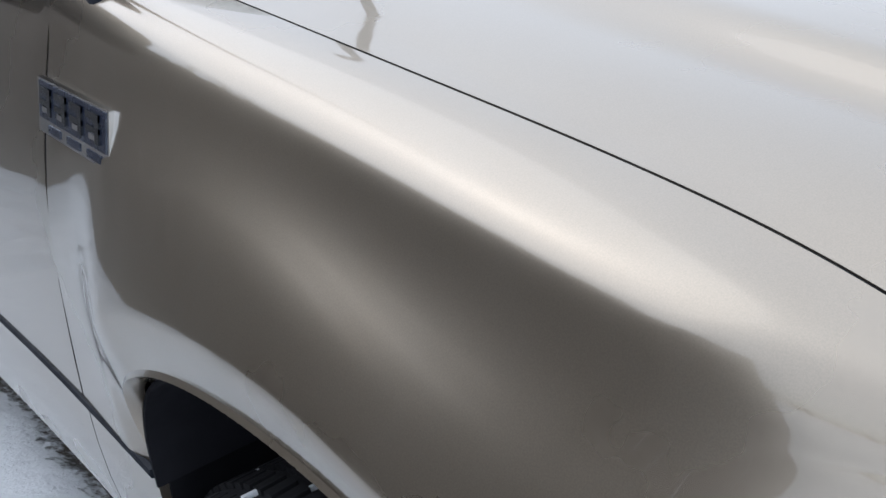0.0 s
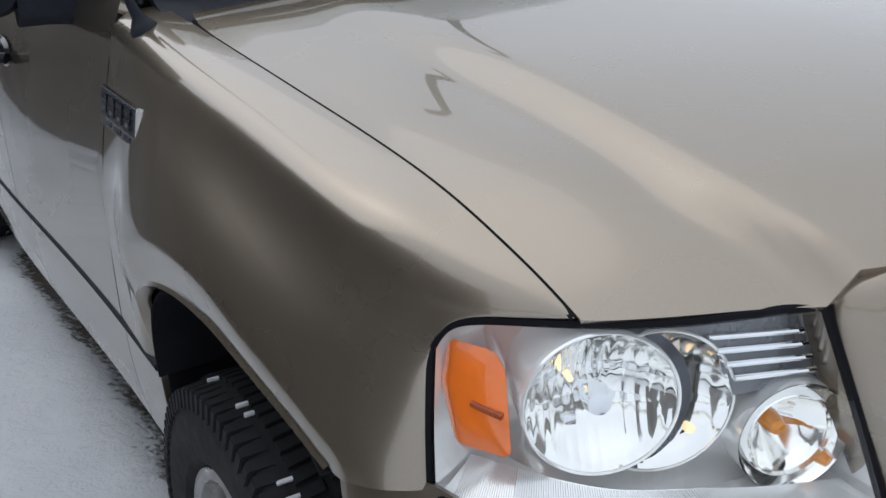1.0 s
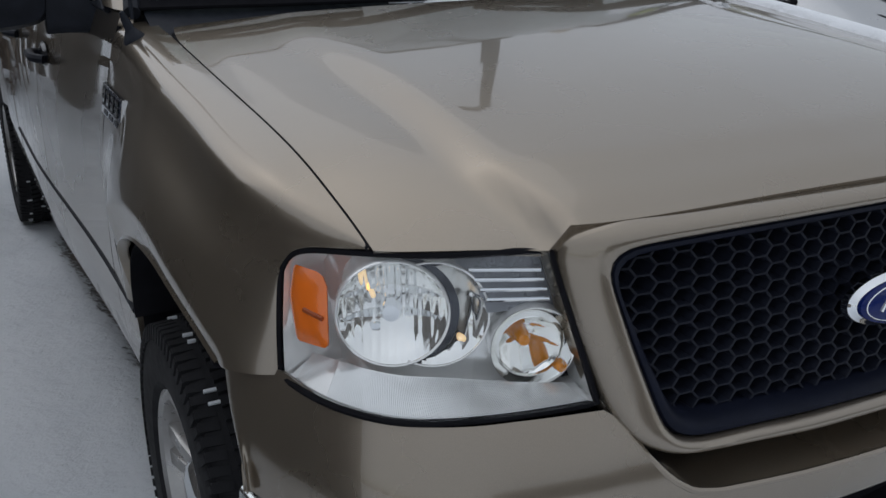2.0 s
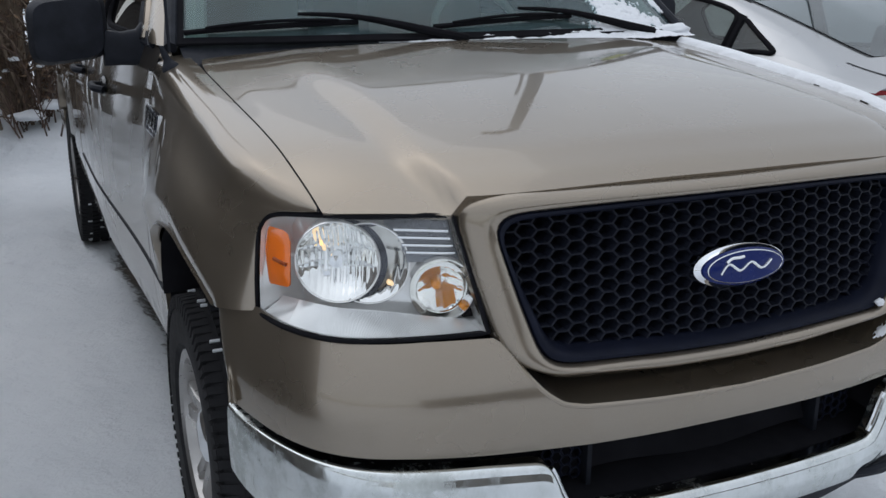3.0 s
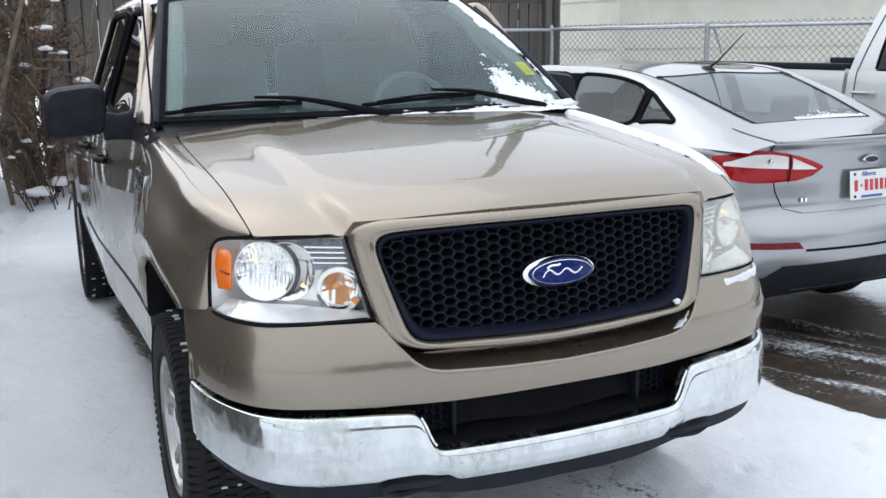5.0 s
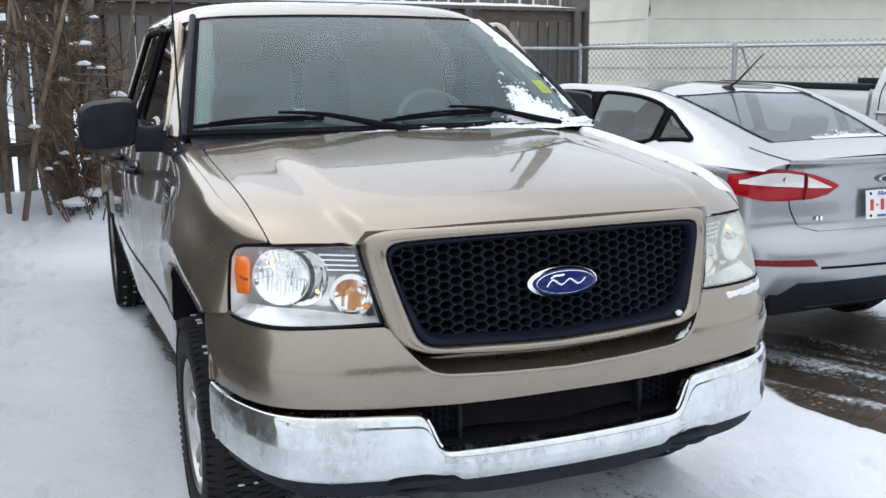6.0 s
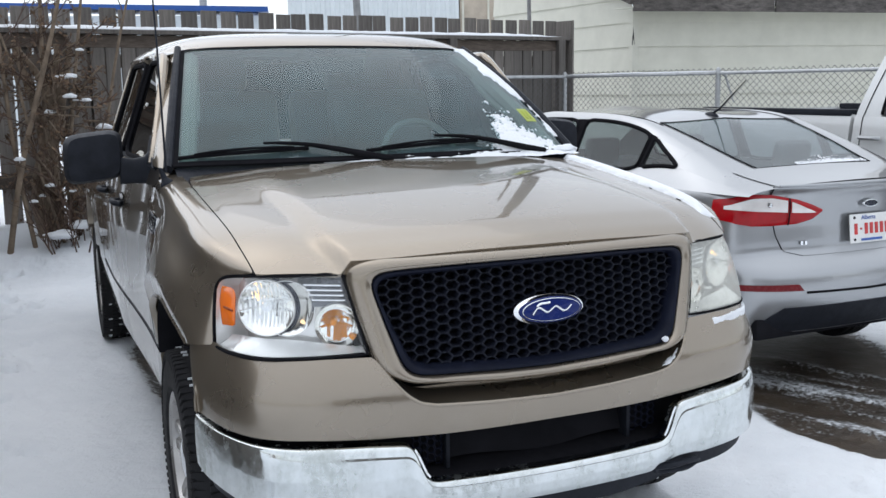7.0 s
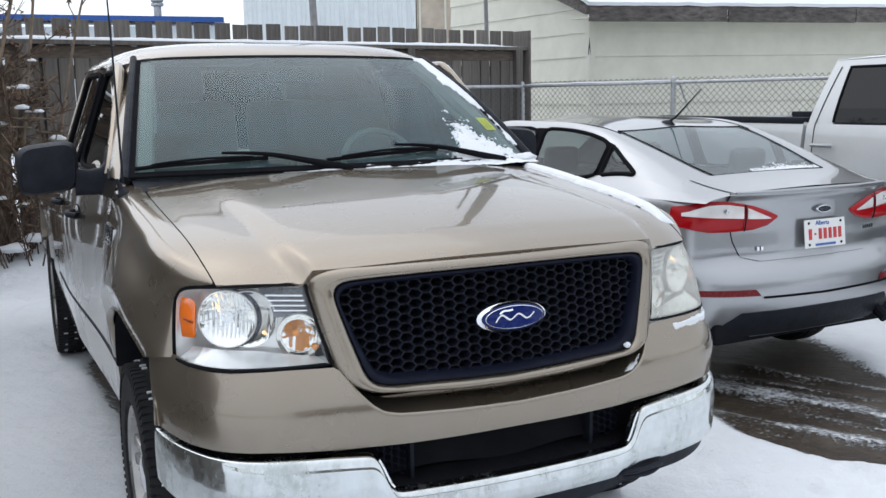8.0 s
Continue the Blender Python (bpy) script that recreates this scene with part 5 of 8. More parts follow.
for side in (-1, 1):
    front = part("front_door", both(panel(lambda z: (float(np.interp(z, [0.7, 0.9, 1.1, 1.25, 1.335], [1.448, 1.421, 1.391, 1.362, 1.352])), DOOR_SPLIT - 0.003)), side), PAINT, truck, fix=False, thick=0.03, smooth=60.0)
    rear = part("rear_door", both(panel(lambda z: (DOOR_SPLIT + 0.003, float(np.interp(z, [0.7, 0.95, 1.2, 1.335], [3.02, 3.12, 3.24, 3.26])))), side), PAINT, truck, fix=False, thick=0.03, smooth=60.0)
    part("cab_corner", both(panel(lambda z: (float(np.interp(z, [0.7, 0.95, 1.2, 1.335], [3.026, 3.126, 3.246, 3.266])), 3.36)), side), PAINT, truck, fix=False, thick=0.03, smooth=60.0)
    for door, w in ((front, (1.53, 2.37, 2.05, 2.36, 1.345, 1.765)), (rear, (2.46, 3.12, 2.45, 3.04, 1.345, 1.765))):
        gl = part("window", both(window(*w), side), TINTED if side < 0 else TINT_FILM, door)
        gl.visible_shadow = False
        part("window_seal", both(window_frame(w[0] + 0.012, w[1] - 0.012, w[2] + 0.012, w[3] - 0.012, w[4], w[5] - 0.012, 0.011), side), SEAL, door)
        part("window_frame", both(window_frame(w[0] - 0.012, w[1] + 0.016, w[2] - 0.012, w[3] + 0.016, w[4] - 0.012, w[5] + 0.012, 0.019, "front" if door is front else "rear"), side), PAINT, door)
        part("belt_moulding", both(tube([(0.893 + wide(y), y, 1.338) for y in np.linspace(w[0] - 0.05, w[1] + 0.05, 8)], 0.012, 6), side), BLACK, door)
    part("middle_pillar", both(grid(lambda u, v: (green_at(2.4, lerp(BELT, 1.79, v)) - 0.002, lerp(2.365, 2.455, u), lerp(BELT, 1.79, v)), 3, 8), side), GLOSS_BLACK, truck, thick=0.02)
    for door, y in ((front, 2.30), (rear, 2.98)):
        g, c = handle(y, 1.13, side)
        part("handle_cup", c, GLOSS_BLACK, door)
        part("handle", g, BLACK, door)
    seam = [(z, float(np.interp(z, [0.7, 0.9, 1.1, 1.22, 1.25, 1.32], [1.445, 1.418, 1.388, 1.362, 1.358, 1.351]))) for z in np.linspace(0.705, 1.31, 30)]
    part("door_seal", tube([(side * (_ds(z) - 0.0045), y, z) for z, y in seam], 0.0042, 6), SEAL, front)
    # rocker below the doors and its dark strip
    rk = outward(join(rocker(1.188, 1.205, 1.452, 1.446, 0.46, 0.688)), (0.3, 2, 0.8))
    part("rocker_panel", both(rk, side), PAINT, truck, fix=False, thick=0.02, smooth=60.0)
    rk = outward(rocker(1.456, 1.450, 3.36, 3.36, 0.46, 0.688), (0.3, 2, 0.8))
    part("rocker_panel", both(rk, side), PAINT, truck, fix=False, thick=0.02, smooth=60.0)
    part("side_strip", both(tube([(0.949 + wide(y), y, 0.694) for y in np.linspace(1.206, 3.36, 14)], 0.0085, 8), side), BLACK, truck)
    part("floor_pan", both(grid(lambda u, v: (lerp(0.2, 0.92, v), lerp(1.25, 3.6, u), lerp(0.42, 0.47, v)), 4, 3), side), VOID, truck, thick=0.02)
    # arch liner
    liner = band([[(0.955, lerp(y, 0.85, 0.034), z - 0.017) for y, z in [tuple(ARCH(i / 60)) for i in range(61)]], [(0.66, lerp(y, 0.88, 0.02), z - 0.01) for y, z in [tuple(ARCH(i / 60)) for i in range(61)]]], close=False)
    wall = grid(lambda u, v: (0.66, lerp(0.36, 1.25, u), lerp(0.4, 1.0, v)), 6, 4)
    rear_wall = grid(lambda u, v: (lerp(0.66, 0.935, v), 1.205, lerp(0.42, 0.78, u)), 6, 3)
    part("wheel_liner", both(join(liner, wall, rear_wall), side), VOID, truck, thick=0.006)

# cargo bed
BARCH = path_at([(4.86, 0.700), (4.865, 0.775), (4.80, 0.86), (4.68, 0.925), (4.50, 0.950), (4.32, 0.950), (4.14, 0.925), (4.02, 0.86), (3.955, 0.775), (3.96, 0.700)])


def bed_side():
    o1 = path_at([(5.56, 0.70), (5.58, 1.0), (5.58, 1.30)], smooth=False)
    o2 = path_at([(5.58, 1.30), (3.39, 1.30)], smooth=False)
    o3 = path_at([(3.39, 1.30), (3.39, 0.70)], smooth=False)

    def fn(u, v):
        o = o1(u / 0.25) if u < 0.25 else o2((u - 0.25) / 0.5) if u < 0.75 else o3((u - 0.75) / 0.25)
        q = lerp(BARCH(u), o, v)
        flare = 0.014 * math.exp(-((v / 0.16) ** 2))
        return (_ds(q[1]) + flare + wide(q[0]), q[0], q[1])
    return outward(grid(fn, 60, 14), (0.4, 4.4, 0.9))


for side in (-1, 1):
    part("bed_side", both(bed_side(), side), PAINT, truck, fix=False, thick=0.04, smooth=60.0)
    part("bed_rail", both(moved(box(0.905, 4.485, 1.312, 0.09, 2.19, 0.03, 0.01), Matrix()), side), BLACK, truck)
    for y0, y1 in ((3.39, 3.95), (4.87, 5.56)):
        part("bed_sill", both(outward(rocker(y0, y0, y1, y1, 0.52, 0.698), (0.3, 4, 0.8)), side), PAINT, truck, fix=False, thick=0.02)
    part("rear_liner", both(join(band([[(0.975, *BARCH(i / 20)) for i in range(21)], [(0.62, *BARCH(i / 20)) for i in range(21)]], close=False), grid(lambda u, v: (0.62, lerp(3.9, 4.9, u), lerp(0.4, 1.0, v)), 4, 3)), side), VOID, truck, thick=0.006)
part("tailgate", box(0, 5.55, 1.0, 1.72, 0.07, 0.58, 0.02), PAINT, truck)
part("bed_front", box(0, 3.41, 1.02, 1.72, 0.05, 0.58, 0.01), PAINT, truck)
part("bed_floor", box(0, 4.5, 0.78, 1.25, 2.1, 0.04), BLACK, truck)

# cab back wall with its window
def cab_back():
    sides = [both(grid(lambda u, v: (lerp(0.52, green_at(3.3, lerp(1.33, 1.79, v)) - 0.012, u), 3.31, lerp(1.33, 1.79, v)), 4, 8), q) for q in (-1, 1)]
    return join(box(0, 3.33, 1.03, 1.76, 0.04, 0.60, 0.01), box(0, 3.31, 1.795, 1.04, 0.02, 0.05, 0.004), *sides)


part("cab_back", cab_back(), PAINT, truck)
bw = part("back_window", grid(lambda u, v: (lerp(-0.54, 0.54, u), 3.30, lerp(1.34, 1.775, v)), 4, 2), TINT_FILM, truck)
bw.visible_shadow = False
for x in (-0.2, 0.2):
    part("slider_bar", box(x, 3.295, 1.555, 0.018, 0.014, 0.42, 0.003), SEAL, bw)


# wheels
def tyre(width, r_out, r_rim):
    w = width / 2
    prof = [(r_rim - 0.01, -w * 0.72), (r_rim + 0.005, -w * 0.86), (r_rim + 0.03, -w * 0.97), (lerp(r_rim, r_out, 0.55), -w * 1.0), (r_out - 0.035, -w * 0.96), (r_out - 0.016, -w * 0.88), (r_out - 0.009, -w * 0.70), (r_out - 0.008, 0), (r_out - 0.009, w * 0.70), (r_out - 0.016, w * 0.88), (r_out - 0.035, w * 0.96), (lerp(r_rim, r_out, 0.55), w), (r_rim + 0.03, w * 0.97), (r_rim - 0.01, w * 0.72)]
    body, sh = lathe(prof, 72), []
    # tread blocks in five rows
    n = 84
    for row, (c, bw2, skew) in enumerate(((-0.80, 0.30, 0.25), (-0.40, 0.30, -0.3), (0.0, 0.26, 0.3), (0.40, 0.30, -0.3), (0.80, 0.30, 0.25))):
        for i in range(n):
            a0 = 2 * math.pi * (i + 0.5 * (row % 2)) / n
            da = 2 * math.pi / n * 0.38
            v = []
            for rr in (r_out - 0.012, r_out):
                drop = 0.012 * max(0, abs(c) - 0.5) * 3
                for s1, s2 in ((-1, -1), (1, -1), (1, 1), (-1, 1)):
                    a = a0 + da * s1 * (1.0 if rr < r_out else 0.86) + skew * da * s2 * 0.8
                    h = w * (c + bw2 * 0.5 * s2)
                    v.append((h, (rr - drop * abs(h / w)) * math.cos(a), (rr - drop * abs(h / w)) * math.sin(a)))
            sh.append((v, [(4, 5, 6, 7), (0, 1, 5, 4), (1, 2, 6, 5), (2, 3, 7, 6), (3, 0, 4, 7)]))
    # shoulder lugs
    for i in range(n):
        a0 = 2 * math.pi * i / n
        for sgn in (-1, 1):
            v = []
            for rr, hh in ((r_out - 0.045, 0.965), (r_out - 0.012, 0.93)):
                for off in (0.0, 0.006):
                    for s1 in (-1, 1):
                        a = a0 + s1 * 2 * math.pi / n * 0.26
                        v.append((sgn * (w * hh + off), rr * math.cos(a), rr * math.sin(a)))
            sh.append((v, [(2, 3, 7, 6), (0, 2, 6, 4), (1, 5, 7, 3), (4, 6, 7, 5), (0, 1, 3, 2)]))
    return body, join(*sh)


def rim(r, face):
    """A five-spoke alloy rim; face is how far its front stands out along +x."""
    barrel = lathe([(r + 0.012, face - 0.005), (r + 0.012, face + 0.004), (r, face + 0.008), (r - 0.012, face), (r - 0.022, face - 0.03), (r - 0.030, face - 0.12), (r - 0.020, face - 0.20)], 60)
    hub = lathe([(0.0, face - 0.03), (0.055, face - 0.03), (0.085, face - 0.038), (0.095, face - 0.06), (0.09, face - 0.10)], 40)
    spokes = []
    for k in range(5):
        a = 2 * math.pi * k / 5 + math.pi / 2
        for off in (-0.20, 0.20):
            v = []
            for rr, half, x in ((0.07, 0.024, face - 0.036), (lerp(0.07, r, 0.5), 0.022, face - 0.020), (r - 0.004, 0.026, face - 0.010)):
                ang = a + off * (1.25 if rr < 0.1 else 0.95 if rr > r * 0.8 else 0.9)
                cy, cz = rr * math.cos(ang), rr * math.sin(ang)
                ty, tz = -math.sin(a), math.cos(a)
                for dx, hw in ((0.0, half * 0.72), (-0.012, half), (-0.045, half * 0.9)):
                    v.append((x + dx, cy + ty * hw, cz + tz * hw))
                for dx, hw in ((-0.045, half * 0.9), (-0.012, half), (0.0, half * 0.72)):
                    v.append((x + dx, cy - ty * hw, cz - tz * hw))
            f = []
            for s in range(2):
                for q in range(6):
                    f.append((s * 6 + q, s * 6 + (q + 1) % 6, (s + 1) * 6 + (q + 1) % 6, (s + 1) * 6 + q))
            spokes.append((v, f))
    return join(barrel, hub), spokes


TYRE_R, RIM_R = 0.388, 0.222
tyre_shape, rim_shape = tyre(0.255, TYRE_R, RIM_R), rim(RIM_R, 0.11)
cap_shape = lathe([(0.0, 0.108), (0.035, 0.107), (0.062, 0.100), (0.076, 0.085), (0.080, 0.06)], 32)


def wheel(parent, x, y, side, steer=0.0, tyre_sh=None, rim_sh=None, cap_sh=None, z=TYRE_R - 0.014):
    m = pose(x, y, z, 13 * y, 0, (0 if side > 0 else 180) + steer)
    body, spokes = rim_sh or rim_shape
    w = part("wheel", moved(body, m), ALLOY, parent)
    for sp in spokes:
        part("spoke", moved(sp, m), ALLOY, w)
    rubber, blocks = tyre_sh or tyre_shape
    part("tyre", moved(rubber, m), RUBBER, w, smooth=30.0)
    tagged(part("tread", moved(blocks, m), RUBBER, w, smooth=30.0), kind="stuff")
    part("centre_cap", moved(cap_sh or cap_shape, m), CHROME, w)
    part("brake_drum", moved(lathe([(0.0, -0.02), (0.15, -0.02), (0.16, -0.03), (0.16, -0.10)], 30), m), VOID, w)
    nuts = [moved(lathe([(0.0, 0.092), (0.008, 0.092), (0.010, 0.085), (0.010, 0.06)], 6), m @ pose(0, 0.066 * math.cos(a), 0.066 * math.sin(a))) for a in np.linspace(0, 2 * math.pi, 7)[:-1]]
    for nsh in nuts:
        part("lug_nut", nsh, CHROME, w)
    return w


def tread_snow(r_out, width, seed):
    """Bits of snow left in the grooves of the outer tread rows."""
    r5, bits = random.Random(seed), []
    for i in range(84):
        for c in (0.62, 0.18, -0.2):
            if r5.random() < 0.20:
                a = 2 * math.pi * (i + 0.5) / 84
                bits.append(moved(box(0, 0, 0, width * r5.uniform(0.05, 0.12), 0.008, 0.006, 0.002), Matrix.Rotation(a, 4, "X") @ Matrix.Translation((c * width / 2, r_out - 0.006, 0))))
    return join(*bits)


WHEEL_Y = 0.905
for side in (-1, 1):
    for k, (x_, y_) in enumerate(((0.825, WHEEL_Y), (0.870, WHEEL_Y + 3.52))):
        wh = wheel(truck, side * x_, y_, side)
        m_w = pose(side * x_, y_, TYRE_R - 0.014, 13 * y_, 0, 0 if side > 0 else 180)
        tagged(part("packed_snow", moved(tread_snow(TYRE_R, 0.255, 5 * k + side), m_w), SNOW, wh, smooth=0), kind="stuff")

# door mirrors
MIRROR_X = {-1: 1.105, 1: 1.005}
def mirror_head(side):
    loops = []
    for t, sx, sz, y in ((0, 0.55, 0.6, 1.655), (0.12, 0.86, 0.88, 1.662), (0.4, 1.0, 1.0, 1.70), (0.8, 1.0, 1.0, 1.76), (1.0, 0.96, 0.96, 1.785)):
        lp = []
        for k in range(40):
            a = 2 * math.pi * k / 40
            c, s = math.cos(a), math.sin(a)
            px = math.copysign(abs(c) ** 0.42, c) * 0.112 * sx
            pz = math.copysign(abs(s) ** 0.42, s) * 0.098 * sz
            lp.append((side * (MIRROR_X[side] + px), y + (0.05 if side > 0 else 0), 1.372 + pz - 0.012 * px / 0.11))
        loops.append(lp)
    v, f = band(loops)
    f = list(f) + [tuple(range(40)), tuple(reversed(range(160, 200)))]
    return v, f


for side in (-1, 1):
    mr = part("mirror", mirror_head(side), BLACK, truck, "black plastic door mirror", smooth=50.0)
    arm = []
    for x, y, z, hw, hh in ((MIRROR_X[side] - 0.095, 1.70, 1.315, 0.03, 0.055), (0.96, 1.69, 1.312, 0.03, 0.05), (0.915, 1.68, 1.315, 0.035, 0.055), (0.885, 1.675, 1.33, 0.045, 0.075)):
        lp = []
        for k in range(16):
            a = 2 * math.pi * k / 16
            lp.append((side * x, y + math.copysign(abs(math.cos(a)) ** 0.6, math.cos(a)) * hw, z + math.copysign(abs(math.sin(a)) ** 0.6, math.sin(a)) * hh))
        arm.append(lp)
    v, f = band(arm)
    part("mirror_arm", (v, list(f) + [tuple(range(16)), tuple(reversed(range(48, 64)))]), BLACK, mr)
    part("mirror_glass", moved(box(0, 0, 0, 0.19, 0.004, 0.16, 0.001), pose(side * MIRROR_X[side], 1.788 + (0.05 if side > 0 else 0), 1.372)), CHROME, mr)
    tri = [(side * 0.893, 1.47, 1.338), (side * 0.893, 1.72, 1.338), (side * 0.866, 1.74, 1.45)]
    part("mirror_base", ([*tri, *[(p[0] + side * 0.016, p[1], p[2]) for p in tri]], [(0, 1, 2), (5, 4, 3), (0, 3, 4, 1), (1, 4, 5, 2), (2, 5, 3, 0)]), BLACK, mr, smooth=0)

# antenna on the fender
az = fender_at(1.242, 1.5)[2] - 0.004
ant = part("antenna", tube([(-0.884, 1.245, az + 0.04), (-0.884, 1.29, az + 0.5), (-0.889, 1.335, az + 0.86)], [0.0042, 0.0036, 0.0024], 8), BLACK, truck, "black whip antenna")
part("antenna_base", moved(lathe([(0.030, -0.012), (0.028, 0.002), (0.020, 0.012), (0.012, 0.022), (0.010, 0.045), (0.006, 0.060), (0.0, 0.062)], 20, "z"), pose(-0.884, 1.243, az, -4, -20, 0) @ Matrix.Diagonal((0.85, 1.15, 1, 1))), BLACK, ant)

# cowl under the wipers
part("cowl", outward(grid(lambda u, v: (lerp(-0.84, 0.84, u), lerp(HOOD_REAR(min(abs(lerp(-0.84, 0.84, u)), 0.83)) - 0.035, WS_BOT(abs(2 * u - 1))[1] + 0.03, v), lerp(1.285, 1.352, v)), 40, 4), (0, 1.2, 0)), BLACK, truck, fix=False, thick=0.02)


def wiper(pivot, tip_arm, b0, b1):
    """An arm from its pivot to the blade's middle, and the blade from b0 to b1 on the glass."""
    def on_glass(u, v, lift):
        return ws_fn(u, v, lift)
    arm_pts = [on_glass(*pivot, 0.016), on_glass(lerp(pivot[0], tip_arm[0], 0.33), lerp(pivot[1], tip_arm[1], 0.40), 0.022), on_glass(lerp(pivot[0], tip_arm[0], 0.66), lerp(pivot[1], tip_arm[1], 0.78), 0.026), on_glass(*tip_arm, 0.020)]
    w = part("wiper", tube(arm_pts, [0.014, 0.012, 0.008, 0.005], 8, True, 24), SEAL, truck)
    bl = [on_glass(lerp(b0[0], b1[0], t), lerp(b0[1], b1[1], t), 0.010 + 0.004 * math.sin(math.pi * t)) for t in np.linspace(0, 1, 18)]
    part("blade", tube(bl, 0.008, 6), SEAL, w)
    part("blade_yoke", tube([on_glass(lerp(b0[0], b1[0], t), lerp(b0[1], b1[1], t), 0.014 + 0.016 * math.sin(math.pi * t)) for t in np.linspace(0.12, 0.88, 12)], 0.005, 6), SEAL, w)
    part("pivot_cap", moved(lathe([(0.0, 0.03), (0.014, 0.028), (0.018, 0.0)], 16, "z"), Matrix.Translation(on_glass(*pivot, -0.006))), SEAL, w)


wiper((0.475, -0.02), (0.20, 0.105), (0.015, 0.040), (0.30, 0.075))
wiper((0.890, -0.02), (0.61, 0.115), (0.43, 0.045), (0.72, 0.085))

# side badge: a chrome frame with a dark field and plain bars
def badge(side):
    o = Vector((0, 0, 0))
    y0, y1 = 1.155, 1.385
    def at(u, v, lift):
        y = lerp(y0, y1, u)
        z = lerp(1.118, 1.184, v) + 0.004 * (u - 0.5)
        a, zz = section(y)
        return (side * (a(s_at(y, z)) + lift), y, z)
    def slab(u0, u1, v0, v1, l0, l1):
        top = [at(u0, v0, l1), at(u1, v0, l1), at(u1, v1, l1), at(u0, v1, l1)]
        bot = [at(u0, v0, l0), at(u1, v0, l0), at(u1, v1, l0), at(u0, v1, l0)]
        return top + bot, [(0, 1, 2, 3), (4, 7, 6, 5), (0, 4, 5, 1), (1, 5, 6, 2), (2, 6, 7, 3), (3, 7, 4, 0)]
    bd = part("badge", slab(0.0, 1.0, 0.0, 1.0, -0.002, 0.007), CHROME, truck, "chrome fender badge with dark field and bars", smooth=0)
    part("dark_field", slab(0.03, 0.97, 0.28, 0.96, 0.006, 0.0082), BLUE_BLACK, bd, smooth=0)
    for k in range(4):
        u = 0.10 + k * 0.225
        part("raised_bar", join(slab(u, u + 0.16, 0.76, 0.88, 0.008, 0.0105), slab(u, u + 0.045, 0.38, 0.88, 0.008, 0.0105), slab(u, u + 0.16, 0.55, 0.65, 0.008, 0.0105)), GLOSS_BLACK, bd, smooth=0)
        part("raised_bar", slab(u + 0.02, u + 0.13, 0.42, 0.52, 0.008, 0.0098), CHROME, bd, smooth=0)
    for k in range(3):
        part("small_bar", slab(0.10 + k * 0.28, 0.28 + k * 0.28, 0.06, 0.20, 0.007, 0.0082), BLUE_BLACK, bd, smooth=0)


BLUE_BLACK = simple("dark_blue_badge_field", (0.012, 0.016, 0.03), 0.25)
for side in (-1, 1):
    badge(side)

# cabin
part("dashboard", moved(join(box(0, 1.62, 1.22, 1.56, 0.42, 0.22, 0.05), box(0.40, 1.80, 1.30, 0.44, 0.14, 0.10, 0.03)), Matrix()), DASH, truck)
steer_c = pose(0.41, 2.02, 1.30, 62, 0, 0)
sw = part("steering_wheel", moved(loop_tube([(0.185 * math.cos(a), 0.185 * math.sin(a), 0) for a in np.linspace(0, 2 * math.pi, 49)[:-1]], 0.015, 10), steer_c), TRIM_TAN, truck)
part("steering_hub", moved(join(box(0, 0, -0.02, 0.15, 0.12, 0.05, 0.02), box(0, 0.0, -0.01, 0.34, 0.035, 0.02, 0.006), box(0, -0.09, -0.01, 0.035, 0.16, 0.02, 0.006)), steer_c), BEIGE_CLOTH, sw)


def seat(x, y, rear=False):
    w = 0.56 if not rear else 0.72
    s = part("seat", box(x, y, 0.93, w, 0.54, 0.16, 0.05), BEIGE_CLOTH, truck)
    part("seat_back", moved(box(0, 0, 0.36, w, 0.15, 0.68, 0.055), pose(x, y + 0.30, 0.93, -12)), BEIGE_CLOTH, s)
    part("headrest", moved(box(0, 0, 0.80, 0.27, 0.11, 0.19, 0.045), pose(x, y + 0.29, 0.93, -12)), BEIGE_CLOTH, s)


for x, y, r in ((-0.42, 2.25, False), (0.42, 2.25, False), (-0.42, 2.78, True), (0.42, 2.78, True)):
    seat(x, y, r)
part("rear_view_mirror", moved(box(0, 0, 0, 0.26, 0.035, 0.075, 0.012), pose(0.02, 2.06, 1.735, -8)), DASH, truck)
for side in (-1, 1):
    part("pillar_lining", both(tube([(ws_fn(0.965, v)[0], ws_fn(0.965, v)[1] + 0.035, ws_fn(0.965, v)[2] - 0.035) for v in np.linspace(0.02, 0.98, 14)], 0.036, 8), side), TRIM_TAN, truck)
    part("grab_handle", both(tube([tuple(np.array(ws_fn(0.945, v)) + np.array((0, 0.05, -0.045 - 0.03 * math.sin(math.pi * (v - 0.35) / 0.4)))) for v in np.linspace(0.38, 0.74, 12)], 0.014, 8), side), TRIM_TAN, truck)
    part("sun_visor", moved(box(0, 0, 0, 0.44, 0.20, 0.02, 0.008), pose(side * 0.36, 2.19, 1.80, -6)), TRIM_TAN, truck)
part("headliner", grid(lambda u, v: (lerp(-0.69, 0.69, u), lerp(2.13, 3.27, v), 1.805), 4, 4), BEIGE_CLOTH, truck, thick=0.01)
part("cabin_floor", box(0, 2.3, 0.70, 1.7, 2.1, 0.04), DASH, truck)
for side in (-1, 1):
    part("door_lining", both(grid(lambda u, v: (lerp(0.86, 0.875, v), lerp(1.45, 3.25, u), lerp(0.72, 1.33, v)), 3, 3), side), BEIGE_CLOTH, truck, thick=0.02)
part("firewall", box(0, 1.42, 1.0, 1.7, 0.03, 0.66), DASH, truck)
